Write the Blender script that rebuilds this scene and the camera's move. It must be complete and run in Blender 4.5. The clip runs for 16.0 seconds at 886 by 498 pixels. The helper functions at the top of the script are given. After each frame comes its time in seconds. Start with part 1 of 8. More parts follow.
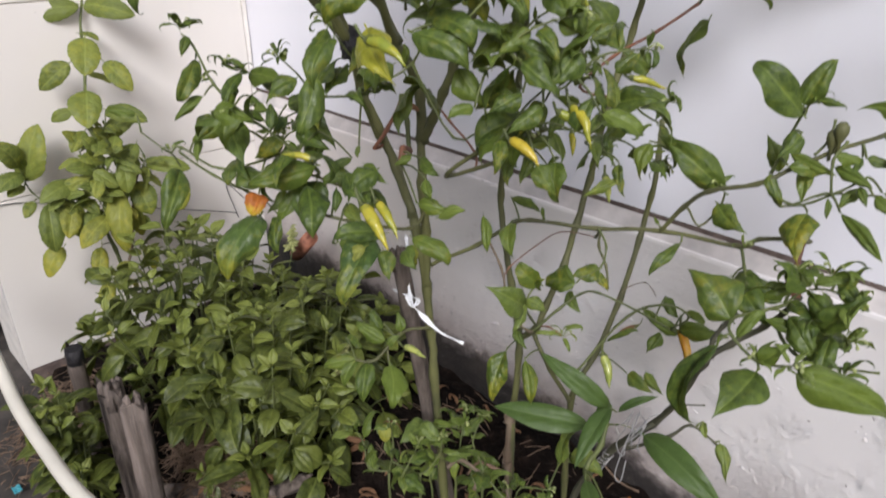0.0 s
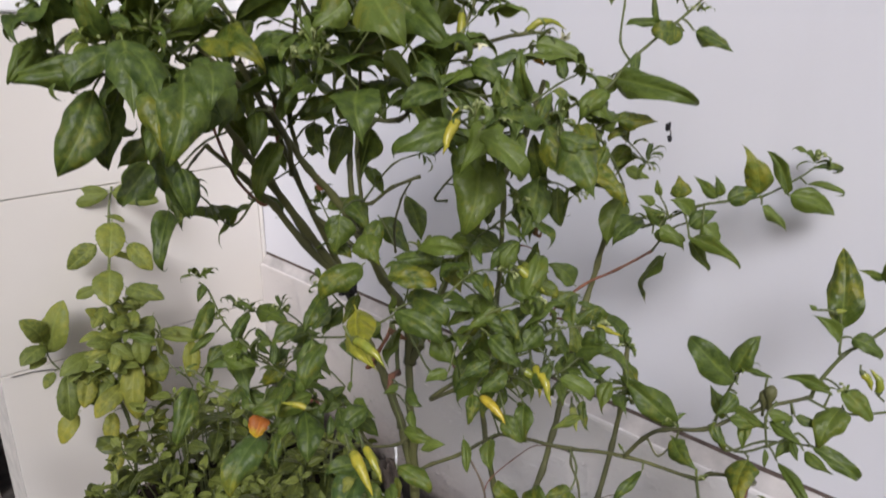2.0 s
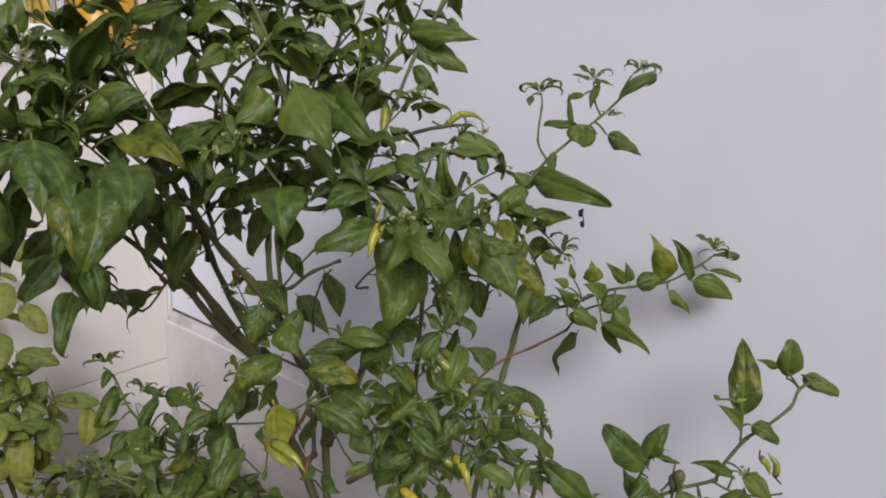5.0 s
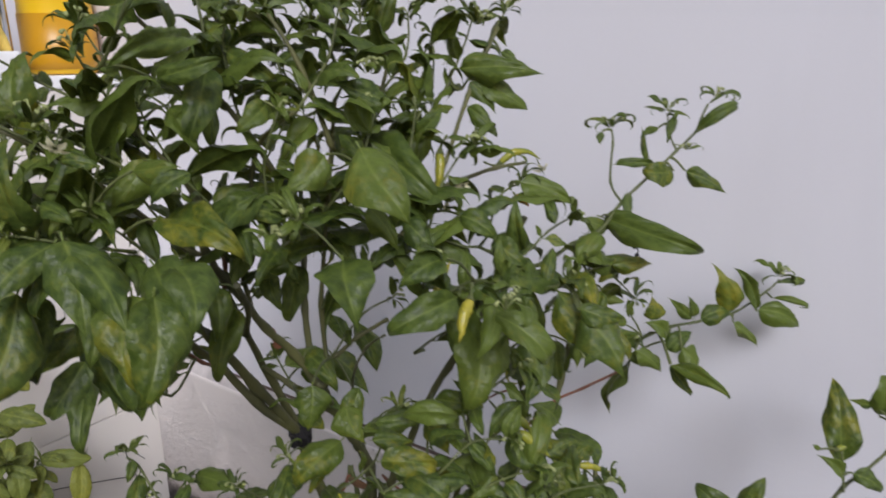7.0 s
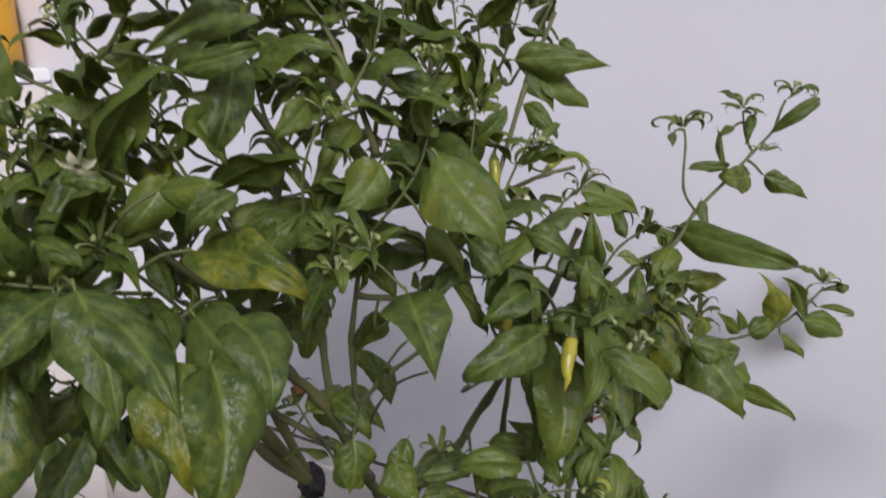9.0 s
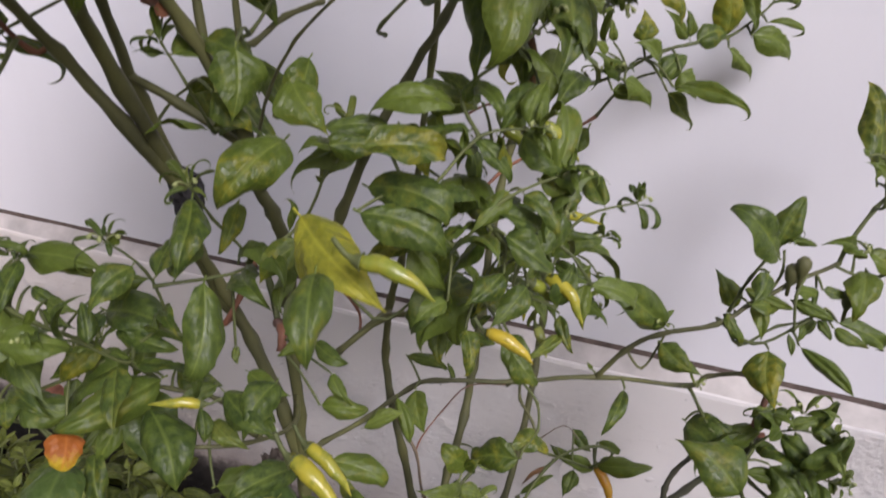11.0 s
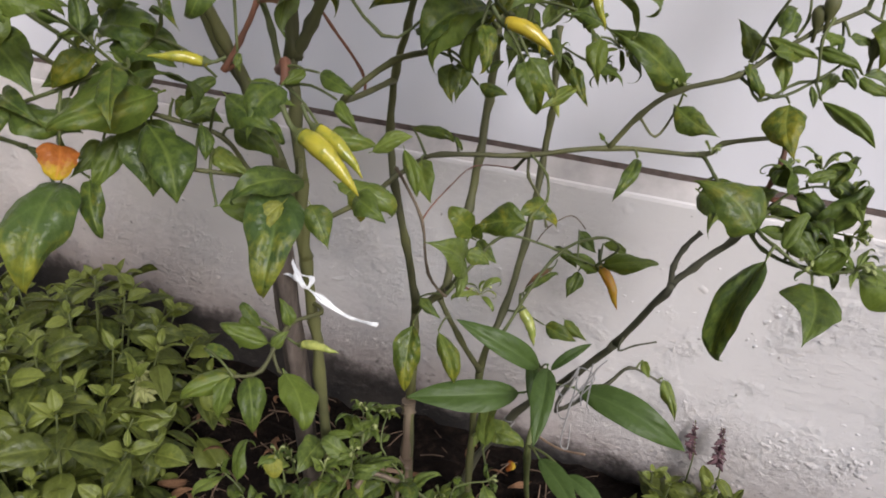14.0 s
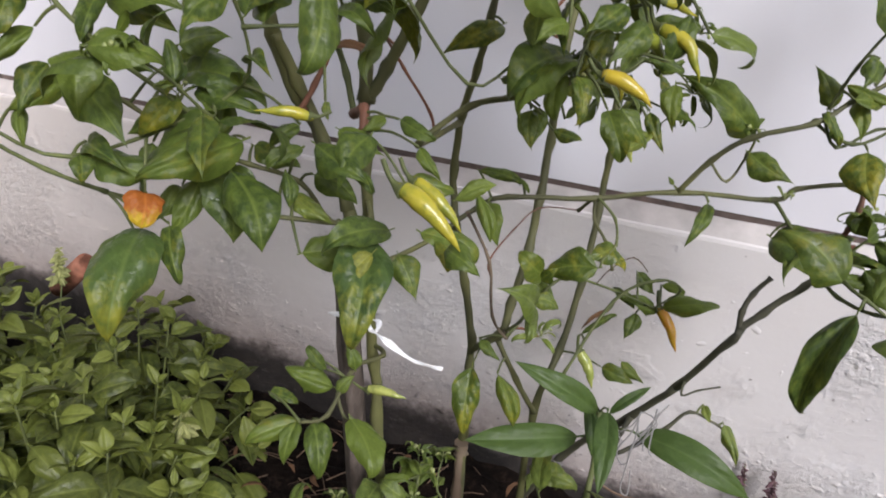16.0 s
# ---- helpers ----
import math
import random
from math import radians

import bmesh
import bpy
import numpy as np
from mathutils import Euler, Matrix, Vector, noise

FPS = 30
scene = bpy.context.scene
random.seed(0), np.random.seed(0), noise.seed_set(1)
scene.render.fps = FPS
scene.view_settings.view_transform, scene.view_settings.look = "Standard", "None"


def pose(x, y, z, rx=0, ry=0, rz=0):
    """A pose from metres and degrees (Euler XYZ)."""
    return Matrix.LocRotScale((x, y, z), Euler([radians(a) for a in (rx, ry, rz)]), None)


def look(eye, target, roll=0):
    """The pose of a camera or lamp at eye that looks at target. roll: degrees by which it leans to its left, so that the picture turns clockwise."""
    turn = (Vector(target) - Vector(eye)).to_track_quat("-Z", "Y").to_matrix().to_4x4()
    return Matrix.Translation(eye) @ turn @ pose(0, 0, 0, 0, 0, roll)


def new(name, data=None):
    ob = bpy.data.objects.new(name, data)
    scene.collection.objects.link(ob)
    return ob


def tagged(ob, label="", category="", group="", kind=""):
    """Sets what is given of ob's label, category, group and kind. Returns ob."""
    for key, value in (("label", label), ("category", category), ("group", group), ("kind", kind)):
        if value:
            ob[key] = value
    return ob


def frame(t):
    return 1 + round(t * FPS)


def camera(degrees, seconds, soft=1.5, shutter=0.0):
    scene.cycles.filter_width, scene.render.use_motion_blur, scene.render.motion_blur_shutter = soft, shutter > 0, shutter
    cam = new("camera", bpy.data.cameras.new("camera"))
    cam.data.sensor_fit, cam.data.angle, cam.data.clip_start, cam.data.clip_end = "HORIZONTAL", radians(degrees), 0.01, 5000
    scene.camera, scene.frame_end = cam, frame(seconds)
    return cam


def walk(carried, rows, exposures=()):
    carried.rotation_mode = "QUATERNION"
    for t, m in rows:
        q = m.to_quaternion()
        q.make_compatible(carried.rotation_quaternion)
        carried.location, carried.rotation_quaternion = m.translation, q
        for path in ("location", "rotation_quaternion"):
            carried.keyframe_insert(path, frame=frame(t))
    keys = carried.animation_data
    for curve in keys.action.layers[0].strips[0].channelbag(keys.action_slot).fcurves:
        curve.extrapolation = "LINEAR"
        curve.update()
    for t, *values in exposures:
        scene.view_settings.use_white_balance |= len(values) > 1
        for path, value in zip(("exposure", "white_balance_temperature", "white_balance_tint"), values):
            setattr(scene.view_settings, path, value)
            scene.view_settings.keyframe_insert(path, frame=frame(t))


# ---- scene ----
cam = camera(64.3, 16.0, soft=1.8, shutter=0.4)
PATH = [
    (0, (0.041, 0.038, 0.751), (-1.248, 1.284, -0.134), -0.3),
    (0.5, (0.043, 0.042, 0.787), (-1.271, 1.312, -0.025), -0.1),
    (1, (0.049, 0.039, 0.816), (-1.283, 1.328, 0.063), -0.0),
    (1.5, (0.06, 0.042, 0.855), (-1.29, 1.35, 0.171), 0.0),
    (2, (0.075, 0.04, 0.89), (-1.309, 1.343, 0.267), -0.5),
    (2.5, (0.08, 0.04, 0.916), (-1.315, 1.364, 0.369), -0.3),
    (3, (0.089, 0.034, 0.932), (-1.326, 1.358, 0.435), -0.1),
    (3.5, (0.097, 0.03, 0.945), (-1.326, 1.362, 0.494), -0.4),
    (4, (0.093, 0.044, 0.939), (-1.212, 1.484, 0.464), 0.0),
    (4.2, (0.089, 0.043, 0.936), (-1.193, 1.501, 0.456), 0.5),
    (6.3, (0.007, 0.04, 0.932), (-1.12, 1.589, 0.357), 1.8),
    (6.5, (-0.001, 0.04, 0.937), (-1.118, 1.603, 0.379), 0.5),
    (7, (-0.046, 0.046, 0.968), (-1.162, 1.609, 0.409), -0.6),
    (7.5, (-0.111, 0.047, 0.973), (-1.129, 1.69, 0.458), 2.4),
    (8, (-0.152, 0.059, 0.974), (-1.146, 1.709, 0.436), 0.6),
    (8.5, (-0.16, 0.064, 0.975), (-1.144, 1.712, 0.415), 0.7),
    (9, (-0.158, 0.064, 0.963), (-1.087, 1.741, 0.394), -0.3),
    (9.5, (-0.17, 0.063, 0.92), (-1.014, 1.739, 0.228), 0.8),
    (10, (-0.184, 0.092, 0.859), (-0.812, 1.866, 0.184), 0.6),
    (10.2, (-0.181, 0.092, 0.845), (-0.79, 1.855, 0.137), 2.9),
    (12.3, (-0.188, 0.077, 0.7), (-0.817, 1.791, -0.117), 2.7),
    (12.5, (-0.186, 0.074, 0.695), (-0.799, 1.788, -0.133), 3.0),
    (13, (-0.178, 0.066, 0.686), (-0.791, 1.763, -0.177), 3.0),
    (13.5, (-0.173, 0.055, 0.674), (-0.757, 1.757, -0.2), 3.8),
    (14, (-0.175, 0.052, 0.659), (-0.741, 1.734, -0.261), 4.2),
    (14.5, (-0.181, 0.046, 0.651), (-0.749, 1.73, -0.267), 5.1),
    (15, (-0.189, 0.043, 0.652), (-0.789, 1.719, -0.26), 4.4),
    (15.5, (-0.2, 0.047, 0.66), (-0.813, 1.721, -0.245), 3.7),
    (16, (-0.221, 0.047, 0.668), (-0.815, 1.748, -0.2), 4.4),
]
walk(cam, [(t, look(eye, target, roll)) for t, eye, target, roll in PATH],
     exposures=[(0, 0.75, 6450, 9), (1.5, 0.55, 6480, 10), (3.5, 0.2, 6430, 10), (9, 0.28, 6290, 14), (10, 0.43, 6380, 20), (12.5, 0.6, 6700, 9), (16, 0.77, 6480, 10)])

# ---------------------------------------------------------------- light
world = bpy.data.worlds.new("world")
scene.world = world
world.use_nodes = True
wn = world.node_tree
sky = wn.nodes.new("ShaderNodeTexSky")
sky.sky_type = 'NISHITA'
sky.sun_disc = False
sky.sun_elevation = radians(35)
sky.sun_rotation = radians(138)
sky.dust_density = 3.0
wn.nodes["Background"].inputs["Strength"].default_value = 0.072
wn.links.new(sky.outputs[0], wn.nodes["Background"].inputs["Color"])
sun = new("sun", bpy.data.lights.new("sun", 'SUN'))
sun.data.energy = 1.92
sun.data.angle = radians(21)
sun.data.color = (0.912, 0.93, 1.0)
sun.matrix_world = look((1.6, -1.75, 1.75), (0, 0, 0))

# ---------------------------------------------------------------- materials


class Nodes:
    """A material's node tree, with short calls to add nodes."""

    def __init__(self, name, rough=0.5, metal=0.0, spec=0.5):
        self.mat = bpy.data.materials.new(name)
        self.mat.use_nodes = True
        self.tree = self.mat.node_tree
        self.bsdf = self.tree.nodes["Principled BSDF"]
        self.bsdf.inputs["Roughness"].default_value = rough
        self.bsdf.inputs["Metallic"].default_value = metal
        self.bsdf.inputs["Specular IOR Level"].default_value = spec

    def add(self, kind, **inputs):
        node = self.tree.nodes.new("ShaderNode" + kind)
        for key, value in inputs.items():
            self.put(node, key, value)
        return node

    def put(self, node, key, value):
        key = int(key[1:]) if key[0] == "i" and key[1:].isdigit() else key.replace("_", " ")
        if isinstance(value, bpy.types.NodeSocket):
            self.tree.links.new(value, node.inputs[key])
        else:
            node.inputs[key].default_value = value

    def where(self, kind="Object"):
        return self.add("TexCoord").outputs[kind]

    def noise(self, scale, detail=4.0, rough=0.55, at=None, stretch=None):
        at = at or self.where()
        if stretch:
            at = self.add("Mapping", Vector=at, Scale=stretch).outputs[0]
        return self.add("TexNoise", Vector=at, Scale=scale, Detail=detail, Roughness=rough).outputs[0]

    def ramp(self, value, stops):
        node = self.add("ValToRGB", Fac=value)
        ramp = node.color_ramp
        while len(ramp.elements) < len(stops):
            ramp.elements.new(0.5)
        for e, (pos, col) in zip(ramp.elements, stops):
            e.position = pos
            e.color = (col, col, col, 1) if isinstance(col, (int, float)) else (*col, 1)
        return node.outputs[0]

    def mix(self, fac, a, b, blend='MIX'):
        node = self.add("MixRGB", Fac=fac)
        node.blend_type = blend
        for key, v in (("Color1", a), ("Color2", b)):
            self.put(node, key, v if isinstance(v, bpy.types.NodeSocket) else (*v, 1))
        return node.outputs[0]

    def math(self, op, a, b=0.0, c=None):
        node = self.add("Math", i0=a, i1=b)
        if c is not None:
            self.put(node, "i2", c)
        node.operation = op
        return node.outputs[0]

    def xyz(self, at):
        return self.add("SeparateXYZ", Vector=at).outputs

    def bump(self, height, strength=0.3, distance=0.01):
        node = self.add("Bump", Height=height, Strength=strength, Distance=distance)
        self.tree.links.new(node.outputs[0], self.bsdf.inputs["Normal"])

    def done(self, colour, rough=None):
        self.put(self.bsdf, "Base_Color", colour if isinstance(colour, bpy.types.NodeSocket) else (*colour, 1))
        if rough is not None:
            self.put(self.bsdf, "Roughness", rough)
        return self.mat


def plain(name, colour, rough=0.5, metal=0.0, vary=0.15, scale=30.0, bump=0.1, spec=0.5):
    n = Nodes(name, rough, metal, spec)
    grain = n.noise(scale)
    dark = tuple(c * (1 - vary) for c in colour)
    light = tuple(min(1, c * (1 + vary)) for c in colour)
    n.bump(grain, bump, 0.004)
    return n.done(n.ramp(grain, [(0.3, dark), (0.7, light)]))


def wall_paint(name, colour, tint, bump=0.25):
    n = Nodes(name, 0.55, spec=0.35)
    broad = n.noise(2.2, 3)
    fine = n.noise(70, 5)
    streak = n.noise(9, 4, stretch=(1, 1, 0.15))
    c = n.mix(n.ramp(broad, [(0.35, 0.0), (0.7, 0.5)]), colour, tint)
    c = n.mix(n.ramp(streak, [(0.5, 0.0), (0.8, 0.12)]), c, tuple(v * 0.7 for v in tint))
    specks = n.noise(55, 2)
    c = n.mix(n.ramp(specks, [(0.76, 0.0), (0.8, 0.35)]), c, (0.42, 0.39, 0.36))
    n.bump(n.math('ADD', fine, n.math('MULTIPLY', broad, 0.3)), bump * 0.3, 0.004)
    return n.done(c)


def plinth_paint():
    """Old gloss paint: smooth stretches, crusted and cracked patches, damp drawn up from the soil."""
    n = Nodes("plinth_paint", 0.4, spec=0.45)
    at = n.where()
    x, z = n.xyz(at)[0], n.xyz(at)[2]
    broad, blot, fine = n.noise(3.0, 4), n.noise(16, 6, 0.6), n.noise(85, 5)
    crust = n.noise(58, 7, 0.72, stretch=(1, 1, 1.5))
    c = n.mix(n.ramp(broad, [(0.3, 0.0), (0.7, 0.9)]), (0.7, 0.672, 0.672), (0.64, 0.6, 0.592))
    # towards the tiled corner: pinkish dirt and the corner's shade, both mixed into the colour
    corner_tone = n.ramp(n.math('MULTIPLY_ADD', broad, 0.5, n.math('MULTIPLY_ADD', x, 0.8, 0.5)), [(0.0, 0.75), (0.45, 0.0)])
    c = n.mix(corner_tone, c, (0.64, 0.585, 0.565))
    # where the paint has crusted: more towards the ground, in clusters
    where = n.math('ADD', n.noise(9, 4, 0.6), n.math('MULTIPLY', n.math('SUBTRACT', 0.22, z), 0.45))
    patch = n.ramp(where, [(0.46, 0.0), (0.58, 1.0)])
    chips = n.ramp(crust, [(0.56, 0.0), (0.6, 1.0)])
    c = n.mix(n.math('MULTIPLY', n.math('MULTIPLY', chips, patch), 0.3), c, (0.74, 0.72, 0.72))
    pits = n.ramp(crust, [(0.34, 1.0), (0.4, 0.0)])
    c = n.mix(n.math('MULTIPLY', n.math('MULTIPLY', pits, patch), 0.55), c, (0.3, 0.26, 0.25))
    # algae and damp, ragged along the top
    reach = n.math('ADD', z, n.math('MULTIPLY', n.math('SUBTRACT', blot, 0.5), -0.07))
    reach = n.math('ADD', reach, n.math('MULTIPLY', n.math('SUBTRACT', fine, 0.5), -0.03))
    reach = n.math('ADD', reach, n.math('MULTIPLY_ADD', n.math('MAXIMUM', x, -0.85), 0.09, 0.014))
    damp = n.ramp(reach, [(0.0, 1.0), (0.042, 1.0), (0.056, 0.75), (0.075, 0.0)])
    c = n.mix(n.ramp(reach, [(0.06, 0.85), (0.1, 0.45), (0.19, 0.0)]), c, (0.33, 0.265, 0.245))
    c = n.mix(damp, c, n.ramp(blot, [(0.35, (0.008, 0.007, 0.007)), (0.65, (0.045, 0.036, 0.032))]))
    spots = n.ramp(crust, [(0.58, 0.0), (0.66, 0.85)])
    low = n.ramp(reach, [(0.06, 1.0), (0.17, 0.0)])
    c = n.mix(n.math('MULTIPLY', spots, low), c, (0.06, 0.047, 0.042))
    specks = n.ramp(n.noise(75, 2), [(0.77, 0.0), (0.8, 0.7)])
    c = n.mix(specks, c, (0.16, 0.13, 0.12))
    relief = n.math('MULTIPLY', n.math('MULTIPLY', n.ramp(crust, [(0.36, 0.0), (0.6, 1.0)]), patch), 1.1)
    relief = n.math('ADD', relief, n.math('MULTIPLY', blot, 0.55))
    # scratches and scabs, thin and sharp
    scab = n.noise(140, 6, 0.75, stretch=(0.45, 1, 1.3))
    area = n.ramp(n.noise(6, 4, 0.65), [(0.44, 0.0), (0.56, 1.0)])
    edge = n.math('MULTIPLY', n.ramp(scab, [(0.53, 0.0), (0.57, 1.0)]), area)
    relief = n.math('ADD', relief, n.math('MULTIPLY', edge, 0.16))
    c = n.mix(n.math('MULTIPLY', n.math('MULTIPLY', n.ramp(scab, [(0.36, 1.0), (0.41, 0.0)]), area), 0.22), c, (0.34, 0.3, 0.285))
    n.bump(n.math('ADD', n.math('MULTIPLY', fine, 0.13), relief), 0.52, 0.0045)
    return n.done(c, n.ramp(damp, [(0.0, 0.33), (1.0, 0.8)]))


def tile_glaze():
    n = Nodes("tile_glaze", 0.22, spec=0.5)
    broad = n.noise(4, 3)
    rnd = n.add("ObjectInfo").outputs["Random"]
    c = n.mix(n.ramp(broad, [(0.35, 0.0), (0.75, 0.7)]), (0.755, 0.71, 0.67), (0.705, 0.655, 0.612))
    c = n.mix(n.math('MULTIPLY', rnd, 0.12), c, (0.6, 0.55, 0.5))
    specks = n.noise(38, 2)
    c = n.mix(n.ramp(specks, [(0.78, 0.0), (0.81, 0.4)]), c, (0.25, 0.22, 0.2))
    n.bump(broad, 0.05, 0.004)
    return n.done(c)


def leaf_green(name, young, old, yellow, ill=0.35, gloss=0.4, veins=0.22, relief=0.22, tip=0.0, sick=0.0):
    """Puckered blade with a pale midrib and side veins, mottled light and dark, yellowing in patches between the veins."""
    n = Nodes(name, gloss, spec=0.3)
    uv = n.add("UVMap").outputs[0]
    u, v = n.xyz(uv)[0], n.xyz(uv)[1]
    body = n.where()
    rnd = n.add("ObjectInfo").outputs["Random"]
    isle = n.add("NewGeometry").outputs["Random Per Island"]
    own = n.math('ADD', n.math('MULTIPLY', rnd, 90.0), n.math('MULTIPLY', isle, 13.0))

    def cloud(scale, detail, rough=0.55):
        node = n.add("TexNoise", Vector=body, Scale=scale, Detail=detail, Roughness=rough)
        node.noise_dimensions = '4D'
        n.put(node, "W", own)
        return node.outputs[0]

    side = n.math('ABSOLUTE', n.math('SUBTRACT', v, 0.5))
    patch, mott, grain = cloud(4.0, 5, 0.65), cloud(8.0, 4, 0.6), cloud(34.0, 3)
    rib = n.ramp(side, [(0.0, 1.0), (0.02, 0.75), (0.055, 0.0)])
    wave = n.math('SUBTRACT', n.math('MULTIPLY', u, 5.5), n.math('MULTIPLY', side, 3.4))
    wave = n.math('ADD', wave, n.math('MULTIPLY', n.math('SUBTRACT', mott, 0.5), 0.9))
    saw = n.math('ABSOLUTE', n.math('SUBTRACT', n.math('FRACT', wave), 0.5))
    vein = n.ramp(saw, [(0.0, 1.0), (0.13, 0.0)])
    # net of small veins with bulging cells between
    cells = n.add("TexVoronoi", Vector=n.mix(0.06, body, n.add("TexNoise", Vector=body, Scale=9.0).outputs["Color"]), Scale=17.0)
    cells = cells.outputs["Distance"]
    c = n.mix(n.ramp(rnd, [(0.0, 0.0), (0.5, 0.25), (0.8, 0.75), (1.0, 1.0)]), old, young)
    c = n.mix(n.ramp(mott, [(0.42, 0.0), (0.62, 0.75)]), c, tuple(0.35 * a + 0.75 * b for a, b in zip(old, young)))
    light = tuple(1.3 * k + 0.006 for k in young)
    c = n.mix(n.ramp(cloud(6.0, 4, 0.6), [(0.47, 0.0), (0.68, 0.5)]), c, light)
    c = n.mix(n.ramp(grain, [(0.4, 0.0), (0.75, 0.2)]), c, tuple(k * 0.6 for k in old))
    share = n.math('MULTIPLY_ADD', n.math('FRACT', n.math('MULTIPLY', rnd, 7.3)), ill, sick)
    hurt = n.math('ADD', n.math('MULTIPLY_ADD', grain, 0.1, n.math('MULTIPLY', patch, 0.78)), share)
    hurt = n.math('ADD', hurt, n.math('MULTIPLY', n.math('SUBTRACT', mott, 0.5), 0.3))
    hurt = n.math('ADD', hurt, n.math('MULTIPLY', n.math('SUBTRACT', u, 0.4), tip))
    c = n.mix(n.ramp(hurt, [(0.6, 0.0), (0.76, 0.42), (0.95, 0.88)]), c, yellow)
    pale = tuple(min(1, 1.3 * a + 0.1 * b + 0.015) for a, b in zip(young, yellow))
    c = n.mix(n.math('MULTIPLY', vein, veins), c, pale)
    c = n.mix(n.math('MULTIPLY', rib, 0.5), c, pale)
    puck = n.math('ADD', n.math('MULTIPLY', saw, 0.6), n.math('MULTIPLY', mott, 1.5))
    puck = n.math('SUBTRACT', puck, n.math('MULTIPLY', cells, 0.3))
    n.bump(n.math('SUBTRACT', puck, n.math('MULTIPLY', rib, 0.6)), relief, 0.009)
    mat = n.done(c, n.ramp(mott, [(0.3, gloss - 0.14), (0.7, gloss + 0.1)]))
    # thin blades let some light through
    tl = n.add("BsdfTranslucent", Color=n.mix(0.4, c, yellow))
    out = n.tree.nodes["Material Output"]
    mixed = n.add("MixShader", Fac=0.16)
    n.tree.links.new(n.bsdf.outputs[0], mixed.inputs[1])
    n.tree.links.new(tl.outputs[0], mixed.inputs[2])
    n.tree.links.new(mixed.outputs[0], out.inputs["Surface"])
    return mat


def bark(name, colour, other, scale=60, rough=0.6):
    n = Nodes(name, rough, spec=0.35)
    grain = n.noise(scale, 5, stretch=(1, 1, 0.2))
    patch = n.noise(14, 3)
    c = n.mix(n.ramp(patch, [(0.4, 0.0), (0.65, 1.0)]), colour, other)
    c = n.mix(n.ramp(grain, [(0.35, 0.0), (0.75, 0.45)]), c, tuple(k * 0.45 for k in other))
    n.bump(grain, 0.5, 0.004)
    return n.done(c)


def skin(name, a, b):
    """Waxy pepper skin that shades from one colour to another, with green streaks."""
    n = Nodes(name, 0.26, spec=0.5)
    rnd = n.add("ObjectInfo").outputs["Random"]
    blot, fine = n.noise(70, 3), n.noise(210, 4)
    f = n.math('ADD', n.math('MULTIPLY', blot, 1.1), n.math('MULTIPLY', n.math('SUBTRACT', rnd, 0.5), 0.35))
    c = n.ramp(f, [(0.35, a), (0.7, b)])
    c = n.mix(n.ramp(fine, [(0.5, 0.0), (0.72, 0.55)]), c, (a[0] * 0.55, a[1] * 0.6, a[2] * 0.7))
    n.bump(n.math('ADD', blot, n.math('MULTIPLY', fine, 0.4)), 0.35, 0.004)
    return n.done(c)


def soil_mat():
    n = Nodes("soil", 0.95, spec=0.1)
    g = n.noise(45, 8, 0.7)
    b = n.noise(8, 4)
    c = n.ramp(g, [(0.35, (0.004, 0.003, 0.003)), (0.55, (0.014, 0.01, 0.008)), (0.8, (0.08, 0.05, 0.036))])
    c = n.mix(n.ramp(b, [(0.4, 0.0), (0.7, 0.5)]), c, (0.024, 0.014, 0.01))
    n.bump(g, 1.0, 0.03)
    return n.done(c)


def grey_wood():
    n = Nodes("grey_wood", 0.8, spec=0.2)
    g = n.noise(38, 7, 0.65, stretch=(1, 1, 0.07))
    b = n.noise(12, 4)
    c = n.ramp(g, [(0.36, (0.018, 0.014, 0.012)), (0.5, (0.12, 0.096, 0.082)), (0.7, (0.25, 0.2, 0.175))])
    c = n.mix(n.ramp(b, [(0.5, 0.0), (0.75, 0.6)]), c, (0.06, 0.045, 0.036))
    n.bump(g, 0.9, 0.008)
    return n.done(c)


M_WALL = wall_paint("white_wall_paint", (0.708, 0.698, 0.75), (0.662, 0.646, 0.687))
M_PLINTH = plinth_paint()
M_TILE = tile_glaze()
M_GROUT = plain("grout", (0.58, 0.54, 0.5), 0.9)
M_FILLER = plain("cream_filler", (0.76, 0.72, 0.68), 0.8, vary=0.12, scale=30, bump=0.4)
M_CEMENT = plain("cement", (0.24, 0.24, 0.245), 0.9, vary=0.3, scale=22, bump=0.5)
M_GROUND = plain("ground_dirt", (0.05, 0.042, 0.036), 0.95, vary=0.5, scale=25, bump=0.7)
M_SILL = plain("white_slab", (0.83, 0.83, 0.84), 0.3, vary=0.04, scale=8)
M_SOIL = soil_mat()
M_WOOD = grey_wood()
M_LEAF = leaf_green("chili_leaf", (0.108, 0.148, 0.023), (0.034, 0.059, 0.014), (0.21, 0.185, 0.016), ill=0.17, gloss=0.44, veins=0.16, relief=0.17)
M_LEAF_ILL = leaf_green("yellowing_leaf", (0.1, 0.135, 0.02), (0.036, 0.063, 0.011), (0.29, 0.25, 0.02), ill=0.2, tip=0.18, sick=0.06)
M_LEAF_MOSAIC = leaf_green("mosaic_leaf", (0.08, 0.125, 0.03), (0.035, 0.065, 0.018), (0.33, 0.31, 0.03), ill=0.08, tip=0.4, sick=0.14)
M_LEAF_YELLOW = leaf_green("yellow_leaf", (0.31, 0.3, 0.03), (0.19, 0.2, 0.025), (0.42, 0.35, 0.03), ill=0.4)
M_LEAF_ORANGE = leaf_green("orange_leaf", (0.36, 0.11, 0.02), (0.24, 0.06, 0.015), (0.5, 0.37, 0.025), ill=0.05, tip=0.95, sick=0.06)
